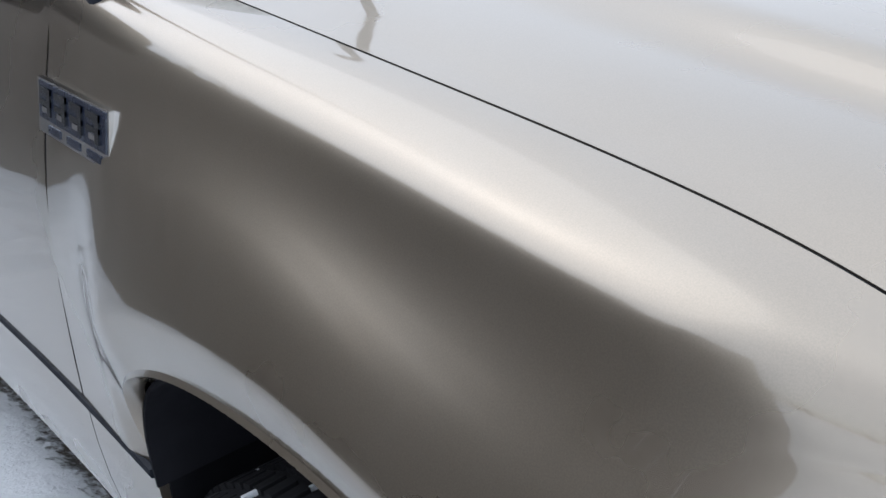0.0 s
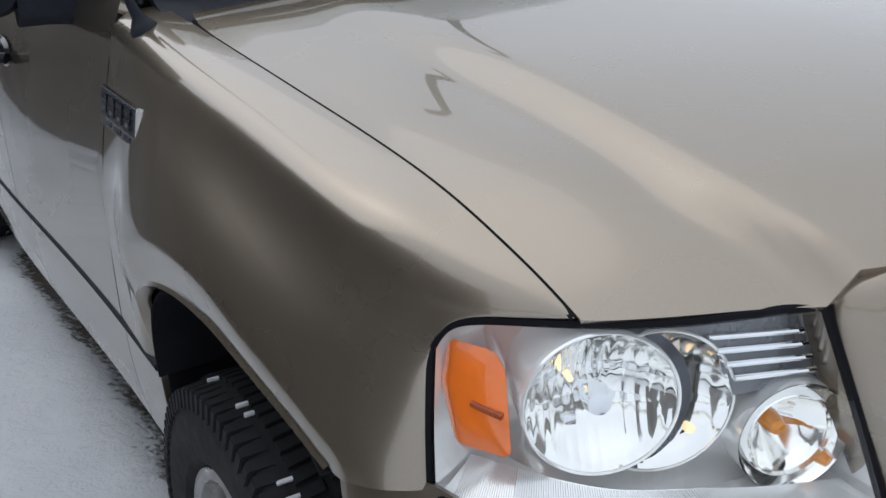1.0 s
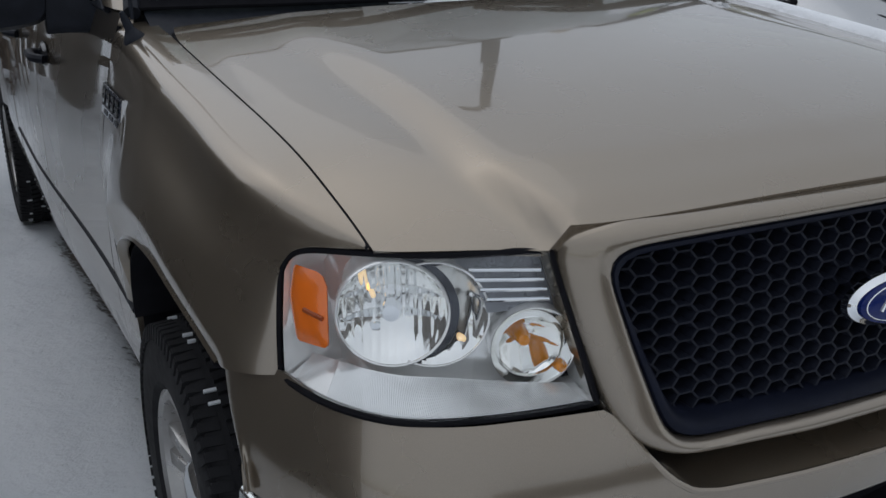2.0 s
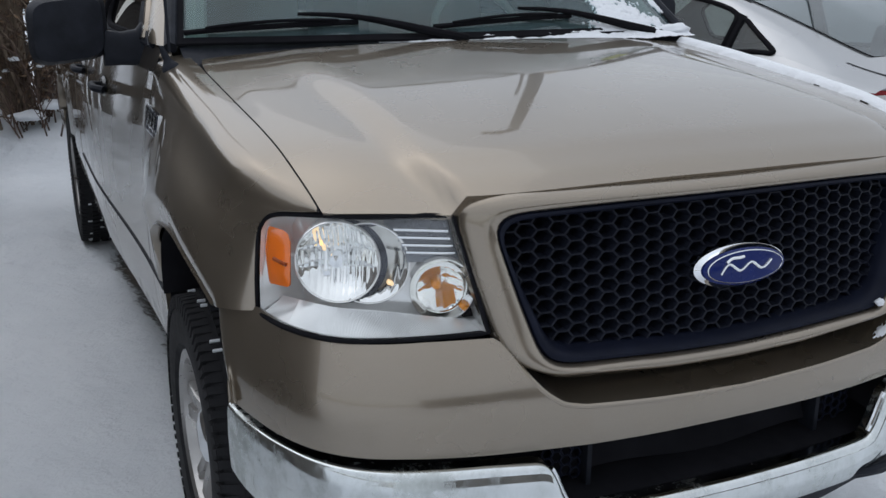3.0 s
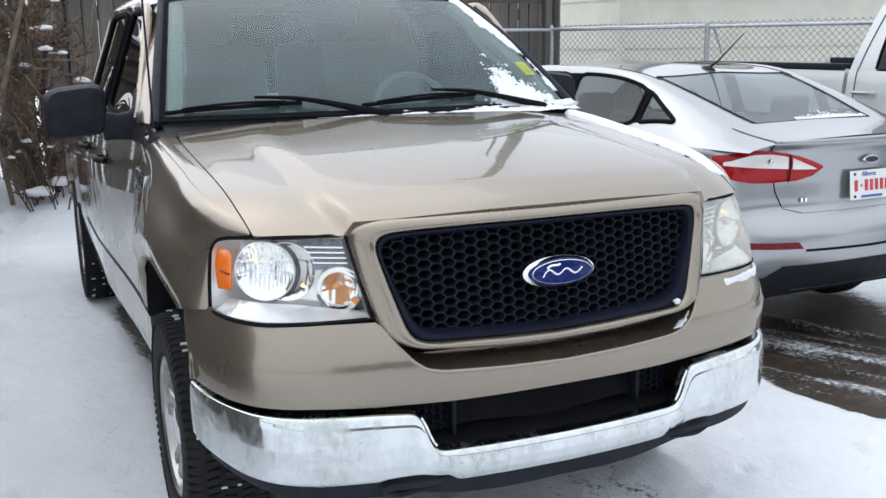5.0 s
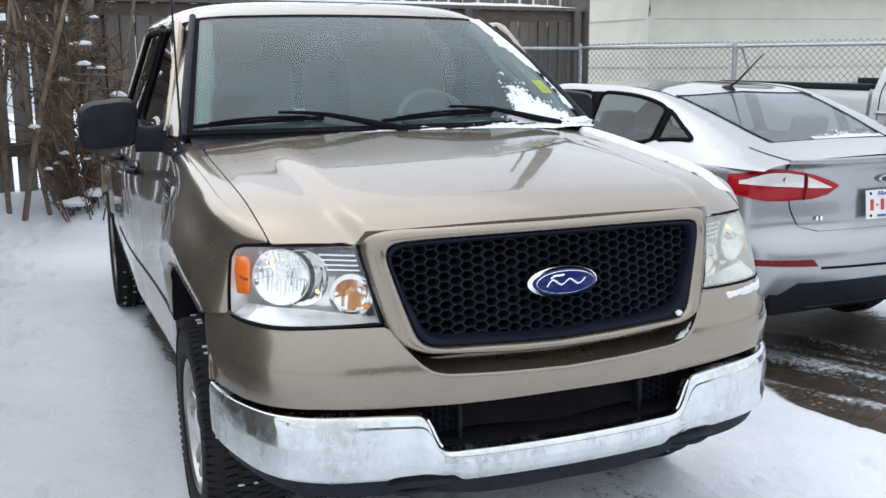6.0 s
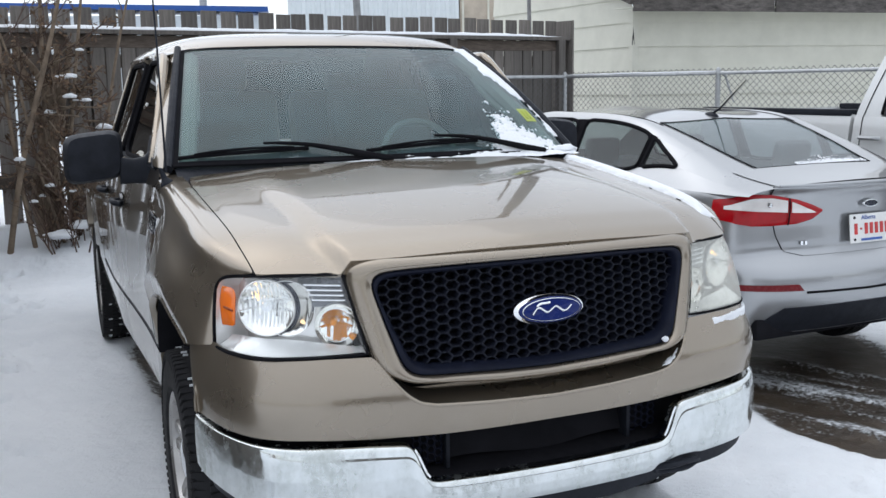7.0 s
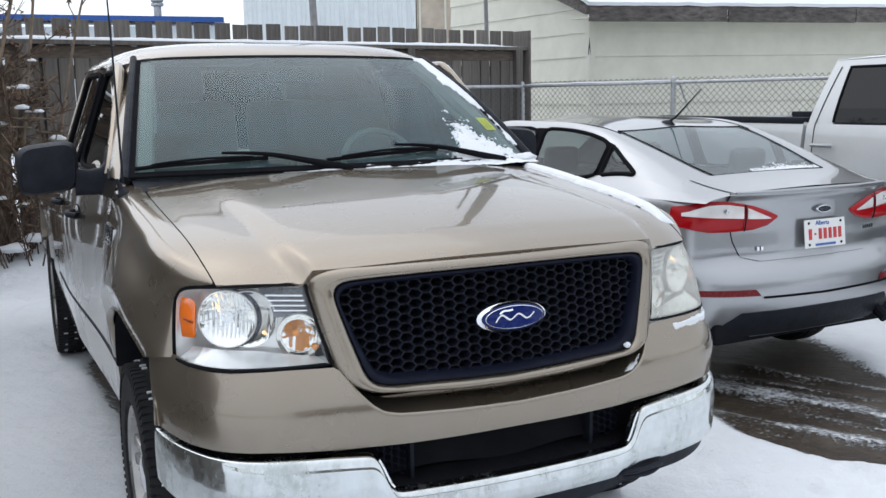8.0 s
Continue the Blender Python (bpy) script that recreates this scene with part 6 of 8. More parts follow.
part("chassis", box(0, 2.6, 0.50, 0.9, 4.6, 0.14, 0.02), VOID, truck)
part("rear_bumper", box(0, 5.68, 0.62, 1.86, 0.16, 0.2, 0.04), DULL_CHROME, truck)


# ---- the wooden fence behind, with boards on both sides of its rails ----
FX0, FY0, FSL = -1.3, 8.40, 0.155  # a point of the fence line and its slope
fence_turn = math.degrees(math.atan(FSL))


def fence_y(x):
    return FY0 + FSL * (x - FX0)


FENCE_L, FENCE_R = -5.6, 5.45
fence = thing("wooden_fence", "tall weathered grey board fence with snowy cap", "fence")
fdir = Vector((1, FSL, 0)).normalized()
fnor = Vector((-fdir.y, fdir.x, 0))
board_mesh = {}


def fence_board(x, w, h, off, z0, tilt, mat=FENCE_WOOD):
    key = (w, h)
    if key not in board_mesh:
        sh = box(0, 0, h / 2, w, 0.02, h, 0.003)
        ob = part("board", sh, mat, fence, smooth=0)
        board_mesh[key] = ob.data
    else:
        ob = new("board", board_mesh[key])
        ob.parent = fence
    ob.matrix_local = Matrix.Translation(Vector((x, fence_y(x), z0)) + fnor * off) @ pose(0, 0, 0, 0, tilt, fence_turn)
    return ob


rng = random.Random(5)
x = FENCE_L
k = 0
while x < FENCE_R - 0.05:
    fence_board(x, 0.178 if k % 3 else 0.172, 2.35, 0.03, 0.14 + rng.uniform(-0.012, 0.012), rng.uniform(-0.5, 0.5))
    x += 0.212 + rng.uniform(-0.012, 0.014)
    k += 1
# boards on the far side close the gaps along most of it
x = -0.98
while x < FENCE_R - 0.1:
    fence_board(x, 0.145, 2.02, -0.05, 0.12 + rng.uniform(-0.02, 0.02), rng.uniform(-0.5, 0.5))
    x += 0.150 + rng.uniform(0.0, 0.012)
for z, hh in ((0.75, 0.14), (1.95, 0.14)):
    L = (FENCE_R - FENCE_L) / math.cos(math.radians(fence_turn))
    xm = (FENCE_L + FENCE_R) / 2
    part("rail", moved(box(0, 0, 0, L, 0.045, hh, 0.004), Matrix.Translation(Vector((xm, fence_y(xm), z)) - fnor * 0.015) @ pose(0, 0, 0, 0, 0, fence_turn)), RAIL_WOOD, fence, smooth=0)
part("cap_board", moved(box(0, 0, 0, L, 0.16, 0.045, 0.004), Matrix.Translation(Vector((xm, fence_y(xm), 2.25)) - fnor * 0.06) @ pose(0, 0, 0, 0, 0, fence_turn)), FENCE_WOOD, fence, smooth=0)
part("under_beam", moved(box(0, 0, 0, L, 0.05, 0.13, 0.004), Matrix.Translation(Vector((xm, fence_y(xm), 2.155)) - fnor * 0.04) @ pose(0, 0, 0, 0, 0, fence_turn)), RAIL_WOOD, fence, smooth=0)
for px_ in (-5.4, -3.6, -0.9, 1.6, 3.6, 5.30):
    part("post", moved(box(0, 0, 1.1, 0.11, 0.11, 2.26, 0.006), Matrix.Translation(Vector((px_, fence_y(px_), 0.0)) - fnor * 0.085) @ pose(0, 0, 0, 0, 0, fence_turn)), FENCE_WOOD, fence, smooth=0)
part("end_board", moved(box(0, 0, 1.26, 0.03, 0.30, 2.46, 0.004), Matrix.Translation(Vector((5.43, fence_y(5.43), 0.0)) - fnor * 0.02) @ pose(0, 0, 0, 0, 0, fence_turn + 12)), FENCE_WOOD, fence, smooth=0)


# unseen board fence added beside the lot so that the body side reflects dark
unseen_side_fence = thing("wooden_fence", "unseen board fence added beside the lot to darken reflections", "fence")
SFX = -2.25
sboard = None
yy_ = 7.6
while yy_ > 0.0:
    if sboard is None:
        sboard = part("board", box(0, 0, 0.86, 0.02, 0.145, 1.72, 0.003), FENCE_WOOD, unseen_side_fence, smooth=0).data
        unseen_side_fence.children[0].location = (SFX, yy_, 0)
    else:
        sb = new("board", sboard)
        sb.parent = unseen_side_fence
        sb.location = (SFX, yy_, rng.uniform(-0.03, 0.03))
    yy_ -= 0.1475 + rng.uniform(-0.001, 0.003)
for z in (0.50, 1.38):
    part("rail", box(SFX - 0.035, 3.82, z, 0.045, 7.6, 0.14, 0.004), RAIL_WOOD, unseen_side_fence, smooth=0)


# unseen board fence added behind the camera; it darkens what the nose reflects
unseen_near_fence = thing("wooden_fence", "unseen board fence added behind the camera to darken reflections", "fence")
nboard = None
xx_ = SFX + 0.1
while xx_ < 11.5:
    if nboard is None:
        nboard = part("board", box(0, 0, 1.25, 0.145, 0.02, 2.5, 0.003), FENCE_WOOD, unseen_near_fence, smooth=0).data
        unseen_near_fence.children[0].location = (xx_, -9.1, 0)
    else:
        nb = new("board", nboard)
        nb.parent = unseen_near_fence
        nb.location = (xx_, -9.1, rng.uniform(-0.03, 0.03))
    xx_ += 0.1475 + rng.uniform(-0.001, 0.003)
for z in (0.75, 1.95):
    part("rail", box((SFX + 11.5) / 2, -9.135, z, 11.5 - SFX, 0.045, 0.14, 0.004), RAIL_WOOD, unseen_near_fence, smooth=0)


def snow_strip(name, length, width, height, m, label, bumps=0.3, seed=1, nu=60):
    """A rounded ridge of snow along x, thinning at its ends."""
    def fn(u, v):
        xx = (u - 0.5) * length
        n1 = noise.noise(Vector((xx * 2.2, seed, 0)))
        n2 = noise.noise(Vector((xx * 7.0, seed * 2.0, v * 3)))
        end = min(1.0, min(u, 1 - u) * 14)
        hw = width / 2 * (1 + bumps * n1) * (0.4 + 0.6 * end)
        hh = height * (1 + bumps * n1 + 0.3 * n2) * end
        a = math.pi * v
        return (xx, -hw * math.cos(a), max(hh, 0.002) * math.sin(a) ** 0.7)
    ob = part(name, moved(grid(fn, nu, 8), m), SNOW, None, smooth=80.0, thick=0.0)
    return tagged(ob, label, "snow")


snow_strip("snow_ridge", L, 0.16, 0.035, Matrix.Translation(Vector((xm, fence_y(xm), 2.272)) - fnor * 0.06) @ pose(0, 0, 0, 0, 0, fence_turn), "thin ridge of snow lying on the fence cap", 0.2, 3, 160)

# ---- chain-link fence along the neighbour's lot ----
CH0, CH1 = Vector((5.30, 9.18, 0)), Vector((7.35, 4.10, 0))
CHW = Vector((3.2, 8.78, 0))
chain = thing("chain_link_fence", "galvanised chain-link fence with a top rail", "fence")
cd = (CH1 - CH0).normalized()
CTOP = 1.765


def chain_mesh(c0, c1):
    v, f = [], []
    d = (c1 - c0).normalized()
    pitch, r = 0.078, 0.0040
    zt, zb = CTOP + 0.035, 0.05
    nrow = int((zt - zb) / (pitch / 2))
    # each wire runs as a zigzag down the mesh
    for i in range(int((c1 - c0).length / pitch)):
        for k in (0.0, 1.0):
            pts = []
            for j in range(nrow + 1):
                p = c0 + d * (pitch * (i + (0.5 * (j % 2) if k == 0 else 1 - 0.5 * (j % 2))))
                pts.append((p.x, p.y, zt - j * pitch / 2))
            sv, sf = tube(pts, r, 3, cap=False)
            o = len(v)
            v += sv
            f += [tuple(q + o for q in t) for t in sf]
    return v, f


for c0, c1, posts in ((CH0, CH1, (0.0, 2.28, 4.65)), (CHW, CH0, (0.0,))):
    d = (c1 - c0).normalized()
    part("top_rail", tube([tuple(c0 + Vector((0, 0, CTOP - 0.02))), tuple(c1 + Vector((0, 0, CTOP - 0.02)))], 0.022, 10), GALV, chain)
    for k in posts:
        p = c0 + d * k
        part("post", tube([(p.x, p.y, 0), (p.x, p.y, CTOP + 0.0)], 0.03, 10), GALV, chain)
        part("post_cap", moved(lathe([(0.0, 0.05), (0.02, 0.04), (0.034, 0.01), (0.034, -0.03)], 12, "z"), Matrix.Translation((p.x, p.y, CTOP))), GALV, chain)
    wire = part("wire_mesh", chain_mesh(c0, c1), WIRE, chain, smooth=0, fix=False)
    tagged(wire, kind="stuff")
# a stray strap hanging from the middle post
p = CH0 + cd * 2.28
part("bent_strap", tube([(p.x - 0.02, p.y, CTOP + 0.03), (p.x + 0.06, p.y - 0.06, CTOP - 0.06), (p.x + 0.14, p.y - 0.12, CTOP - 0.36)], [0.018, 0.016, 0.008], 6), GALV, chain)
snow_strip("snow_line", 2.4, 0.03, 0.012, Matrix.Translation(CH0 + cd * 1.2 + Vector((0, 0, CTOP - 0.002))) @ pose(0, 0, 0, 0, 0, math.degrees(math.atan2(cd.y, cd.x))), "thin line of snow on the fence rail", 0.6, 8, 60)

# ---- neighbour's garage with wide lap siding ----
HC = Vector((6.50, 9.36, 0))          # near corner
hd = Vector((4.3, -0.72, 0)).normalized()   # along the eave wall
hg = Vector((-0.085, 1.0, 0)).normalized()  # along the gable wall
EAVE_Z, LAP = 2.70, 0.333
garage = thing("garage", "cream garage with wide lap siding and peeling eave board", "garage")


def siding(o, d, length, z0, z1, out, name_top):
    """Overlapping boards, each leaning out at its lower edge."""
    z = z0
    k = 0
    while z < z1 - 0.01:
        h = min(LAP, z1 - z)
        lo, hi = 0.034, 0.006
        a, b = o, o + d * length
        if name_top:
            rise = (z - EAVE_Z) / 0.42 if z > EAVE_Z else 0
            a = o + d * max(0, rise)
            if (b - a).dot(d) < 0.2:
                break
        vs = []
        for pnt in (a, b):
            for zz, off in ((z, 0.0), (z, lo), (z + h + 0.02, hi), (z + h + 0.02, 0.0)):
                q = pnt + out * off
                vs.append((q.x, q.y, zz))
        part("siding_board", (vs, [(0, 1, 5, 4), (1, 2, 6, 5), (2, 3, 7, 6), (3, 0, 4, 7), (0, 3, 2, 1), (4, 5, 6, 7)]), SIDING, garage, smooth=0)
        z += LAP
        k += 1


out_e = Vector((hd.y, -hd.x, 0))
if out_e.y > 0:
    out_e = -out_e
out_g = Vector((-hg.y, hg.x, 0))
if out_g.x > 0:
    out_g = -out_g
Z_START = 2.15 - 6 * LAP
siding(HC + hd * 0.05, hd, 7.5, Z_START, EAVE_Z, out_e, False)
siding(HC + hg * 0.05, hg, 3.75, Z_START, EAVE_Z + 1.5, out_g, True)
part("wall_core", moved(box(3.75, 1.9, 1.33, 7.4, 3.7, 2.7), Matrix(((hd.x, hg.x, 0, HC.x), (hd.y, hg.y, 0, HC.y), (0, 0, 1, 0), (0, 0, 0, 1)))), SIDING, garage, smooth=0)
part("corner_board", moved(box(0.03, 0.03, 1.34, 0.09, 0.09, 2.72, 0.004), Matrix(((hd.x, hg.x, 0, HC.x), (hd.y, hg.y, 0, HC.y), (0, 0, 1, 0), (0, 0, 0, 1))) @ pose(-0.03, -0.03, 0)), SIDING, garage, smooth=0)
# a board end that has come loose at the corner
lb = HC + out_g * 0.03 + out_e * 0.02
part("loose_board_end", ([(lb.x, lb.y, 2.17), (lb.x + 0.10 * hd.x, lb.y + 0.10 * hd.y - 0.03, 2.19), (lb.x + 0.02, lb.y, 2.44), (lb.x, lb.y + 0.03, 2.17), (lb.x + 0.10 * hd.x, lb.y + 0.10 * hd.y, 2.19), (lb.x + 0.02, lb.y + 0.03, 2.44)], [(0, 1, 2), (5, 4, 3), (0, 3, 4, 1), (1, 4, 5, 2), (2, 5, 3, 0)]), SIDING, garage, smooth=0)
part("corner_gap", ([(lb.x - 0.012, lb.y - 0.012, 2.17), (lb.x + 0.02, lb.y - 0.02, 2.17), (lb.x - 0.004, lb.y - 0.018, 2.42), (lb.x - 0.012, lb.y, 2.17), (lb.x + 0.02, lb.y, 2.17), (lb.x - 0.004, lb.y, 2.42)], [(0, 1, 2), (5, 4, 3), (0, 3, 4, 1), (1, 4, 5, 2), (2, 5, 3, 0)]), VOID, garage, smooth=0)
m_h = Matrix(((hd.x, hg.x, 0, HC.x), (hd.y, hg.y, 0, HC.y), (0, 0, 1, 0), (0, 0, 0, 1)))
OVER = 0.42
for i in range(4):
    part("fascia_board", moved(box(-0.30 + 1.05 + i * 2.12, -OVER, 2.70, 2.10, 0.035, 0.20, 0.004), m_h @ pose(0, 0, 0, 0, rng.uniform(-0.25, 0.25), 0)), FASCIA_WOOD, garage, smooth=0)
part("eave_soffit", moved(box(3.75, -OVER / 2, 2.66, 8.1, OVER, 0.02), m_h), SIDING, garage, smooth=0)


def slab_roof(y0, z0, y1, z1, thick):
    v = [(-0.32, y0, z0), (7.9, y0, z0), (7.9, y1, z1), (-0.32, y1, z1)]
    v += [(a, b, c + thick) for a, b, c in v]
    return v, [(3, 2, 1, 0), (4, 5, 6, 7), (0, 1, 5, 4), (1, 2, 6, 5), (2, 3, 7, 6), (3, 0, 4, 7)]


part("roof_slope", moved(slab_roof(-OVER - 0.01, 2.775, 4.2, 4.55, 0.03), m_h), FASCIA_WOOD, garage, smooth=0)
sn = grid(lambda u, v: tuple(m_h @ Vector((lerp(-0.34, 7.9, u), lerp(-OVER - 0.03, 4.2, v), lerp(2.80, 4.58, v) + 0.06 + 0.015 * noise.noise(Vector((u * 30, v * 9, 1))) - 0.05 * (1 - min(1, v * 12)) ** 2))), 60, 14)
tagged(part("snow_sheet", sn, SNOW, None, smooth=80.0, thick=0.05), "even sheet of snow lying on the garage roof", "snow")
part("rake_board", moved(tube([(-0.30, -OVER, 2.74), (-0.30, 4.2, 4.52)], 0.07, 4), m_h), FASCIA_WOOD, garage, smooth=0)

# ---- poles and wires beyond the fence ----
def utility_pole(at, top, lean, r, label, lamp):
    ob = thing("street_lamp" if lamp else "utility_pole", label, "street lamp" if lamp else "pole", pose(*at))
    part("pole", tube([(0, 0, 0), (lean[0] * top * 0.5, lean[1] * top * 0.5, top * 0.5), (lean[0] * top, lean[1] * top, top)], [r, r * 0.9, r * 0.75], 12), POLE_GREY, ob)
    if lamp:
        tx, ty = lean[0] * top, lean[1] * top
        part("arm", tube([(tx, ty, top - 0.1), (tx - 0.15, ty - 0.03, top + 0.10), (tx - 0.42, ty - 0.08, top + 0.14)], r * 0.6, 8), POLE_GREY, ob)
        part("lamp_head", moved(box(0, 0, 0, 0.62, 0.28, 0.16, 0.05), pose(tx - 0.6, ty - 0.12, top + 0.14)), POLE_GREY, ob)
    return ob


utility_pole((8.1, 14.45, 0), 10.4, (-0.012, 0.006), 0.19, "grey street lamp standing behind the garage", True)
utility_pole((5.22, 9.95, 0), 5.5, (-0.02, 0.0), 0.032, "thin steel pole close behind the fence", False)
utility_pole((6.65, 21.9, 0), 9.0, (-0.04, 0.0), 0.10, "thin grey pole in the yard beyond", False)

# ---- buildings beyond the fence ----
def corrugated(length, h, pitch=0.3, depth=0.04):
    n = int(length / pitch)
    v, f = [], []
    for i in range(n):
        x0 = i * pitch
        for xx, yy in ((x0, 0), (x0 + pitch * 0.35, 0), (x0 + pitch * 0.5, -depth), (x0 + pitch * 0.85, -depth)):
            v += [(xx, yy, 0), (xx, yy, h)]
    for i in range(len(v) // 2 - 1):
        f.append((2 * i, 2 * i + 2, 2 * i + 3, 2 * i + 1))
    return v, f


shop = thing("metal_shop", "pale corrugated steel workshop building beyond the yard", "building", pose(6.3, 28.3, 0, 0, 0, -22))
part("wall", corrugated(5.4, 7.0), METAL_WALL, shop, smooth=0, thick=0.05)
part("side_wall", moved(box(2.7, 4.0, 3.5, 5.3, 7.9, 7.0), Matrix()), METAL_WALL, shop, smooth=0)
part("roof", box(2.7, 4.0, 7.05, 5.8, 8.4, 0.15), METAL_WALL, shop, smooth=0)
annex = thing("tan_building", "tan panelled building beside the steel workshop", "building", pose(11.3, 26.3, 0, 0, 0, -22))
part("wall", box(1.2, 3.0, 3.4, 2.4, 6.0, 6.8), TAN_WALL, annex, smooth=0)
for i in range(3):
    part("panel_seam", box(0.1 + i * 0.8, -0.02, 3.4, 0.06, 0.05, 6.8), SIDING, annex, smooth=0)
part("roof", box(1.2, 3.0, 6.85, 2.7, 6.3, 0.12), METAL_WALL, annex, smooth=0)
blue = thing("blue_roofed_shed", "low shed with a bright blue steel roof", "building", pose(-4.5, 31.6, 0, 0, 0, -13))
part("wall", box(5.2, 3.0, 2.0, 10.4, 6.0, 4.0), METAL_WALL, blue, smooth=0)
part("roof", moved(box(5.2, 2.9, 0, 10.9, 6.8, 0.16), pose(0, 0, 4.35, 3, 0.9, 0)), BLUE_ROOF, blue, smooth=0)
part("roof_vent", moved(lathe([(0.12, 0), (0.12, 0.35), (0.2, 0.37), (0.2, 0.45), (0.14, 0.47), (0.2, 0.52), (0.2, 0.6), (0.0, 0.65)], 16, "z"), pose(8.6, 0.6, 4.3)), GALV, blue)


# a low line of bare trees and sheds far off closes the place
def far_wood():
    v, f = [], []
    r2 = random.Random(11)
    for i in range(420):
        a = r2.uniform(0, 2 * math.pi)
        d = r2.uniform(70, 160)
        x0, y0 = d * math.sin(a), d * math.cos(a)
        if abs(math.atan2(x0, y0)) < 0.9 and d < 90:
            continue
        h = r2.uniform(4, 9)
        for _ in range(7):
            lx, ly = r2.uniform(-1.6, 1.6), r2.uniform(-1.6, 1.6)
            sv, sf = tube([(x0, y0, 0), (x0 + lx * 0.4, y0 + ly * 0.4, h * 0.5), (x0 + lx, y0 + ly, h * r2.uniform(0.7, 1))], [0.22, 0.16, 0.05], 3, cap=False)
            o = len(v)
            v += sv
            f += [tuple(q + o for q in t) for t in sf]
    return v, f


tagged(part("far_trees", far_wood(), TWIG, None, smooth=0, fix=False), "far belt of bare winter trees round the lot", "trees", kind="stuff")


# ---- the overgrown bush in front of the fence ----
def bush():
    r3 = random.Random(21)
    trunk_v, twig_v, leaf_v = ([], []), ([], []), ([], [])

    def add(store, sh):
        o = len(store[0])
        store[0].extend(sh[0])
        store[1].extend(tuple(q + o for q in t) for t in sh[1])

    def twig(p, d, length, r, depth):
        pts = [p]
        q = Vector(p)
        dd = Vector(d).normalized()
        n = 4
        for _ in range(n):
            dd = (dd + Vector((r3.uniform(-1, 1), r3.uniform(-0.6, 0.6), r3.uniform(-0.4, 0.5))) * 0.22).normalized()
            q = q + dd * length / n
            pts.append(tuple(q))
        add(twig_v if r < 0.011 else trunk_v, tube(pts, [r, r * 0.45], 4 if r < 0.011 else 6, cap=False))
        if depth > 0:
            for _ in range(r3.randint(3, 5)):
                t = r3.uniform(0.25, 1.0)
                base = pts[min(int(t * n), n)]
                nd = (dd + Vector((r3.uniform(-1, 1), r3.uniform(-0.7, 0.7), r3.uniform(-0.5, 0.9))) * 0.8).normalized()
                twig(base, nd, length * r3.uniform(0.35, 0.6), r * 0.5, depth - 1)
        else:
            for _ in range(2):
                if r3.random() < 0.75:
                    c = Vector(pts[r3.randint(1, n)])
                    s = r3.uniform(0.012, 0.03)
                    a = Vector((r3.uniform(-1, 1), r3.uniform(-1, 1), r3.uniform(-1, 1))).normalized()
                    b = a.orthogonal().normalized()
                    add(leaf_v, ([tuple(c), tuple(c + a * s + b * s * 0.5), tuple(c + a * s * 2.1), tuple(c + a * s - b * s * 0.5)], [(0, 1, 2, 3)]))

    # pale upright stems
    for x0, y0, lx, top, r in ((-1.75, 7.75, 0.25, 3.2, 0.028), (-1.38, 7.7, -0.25, 3.3, 0.024), (-1.62, 7.6, 0.75, 3.1, 0.03), (-1.2, 7.85, 0.05, 3.5, 0.026), (-1.05, 7.8, 0.35, 3.4, 0.022), (-0.85, 7.85, 0.6, 3.0, 0.02), (-1.1, 7.7, -0.6, 2.7, 0.018)):
        pts = [(x0, y0, 0.1), (x0 + lx * 0.25 + r3.uniform(-0.06, 0.06), y0 - 0.05, top * 0.33), (x0 + lx * 0.6 + r3.uniform(-0.05, 0.05), y0 - 0.08, top * 0.66), (x0 + lx, y0 - 0.1, top)]
        add(trunk_v, tube(pts, [r, r * 0.8, r * 0.4], 7, True, 14, cap=False))
        for _ in range(6):
            t = r3.uniform(0.3, 0.98)
            c = path_at(pts)(t)
            twig(tuple(c), (r3.uniform(-1, 1), r3.uniform(-0.6, 0.3), r3.uniform(0.0, 1.0)), r3.uniform(0.4, 0.8), 0.008, 2)
    # dense tangle in the middle and low growth
    for _ in range(50):
        x0 = r3.gauss(-1.05, 0.17)
        z0 = r3.uniform(0.4, 1.9)
        twig((x0, 7.85 + r3.uniform(-0.25, 0.2), z0), (r3.uniform(-1, 1), r3.uniform(-0.8, 0.2), r3.uniform(-0.6, 0.8)), r3.uniform(0.3, 0.6), 0.012, 2)
    for _ in range(34):
        x0 = r3.gauss(-1.0, 0.22)
        twig((x0, 7.7 + r3.uniform(-0.3, 0.2), 0.12), (r3.uniform(-0.5, 0.5), r3.uniform(-0.4, 0.2), 1.0), r3.uniform(0.4, 1.1), 0.010, 1)
    # an old gnarled stump
    for _ in range(5):
        x0 = -1.2 + r3.uniform(-0.1, 0.1)
        add(trunk_v, tube([(x0, 7.95, 0.05), (x0 + r3.uniform(-0.1, 0.1), 7.9, 0.8), (x0 + r3.uniform(-0.22, 0.22), 7.9, 1.5), (x0 + r3.uniform(-0.3, 0.3), 7.9, 2.1)], [0.085, 0.07, 0.055, 0.02], 8, True, 16, cap=False))
    return trunk_v, twig_v, leaf_v


bs = thing("bush", "leafless tangled bush with grey stems before the fence", "bush")
bt, bw_, bl = bush()
tagged(part("stem_growth", bt, BARK, bs, smooth=60.0, fix=False), kind="stuff")
tagged(part("twig_growth", bw_, TWIG, bs, smooth=0, fix=False), kind="stuff")
tagged(part("dry_leaves", bl, LEAF, bs, smooth=0, fix=False), kind="stuff")


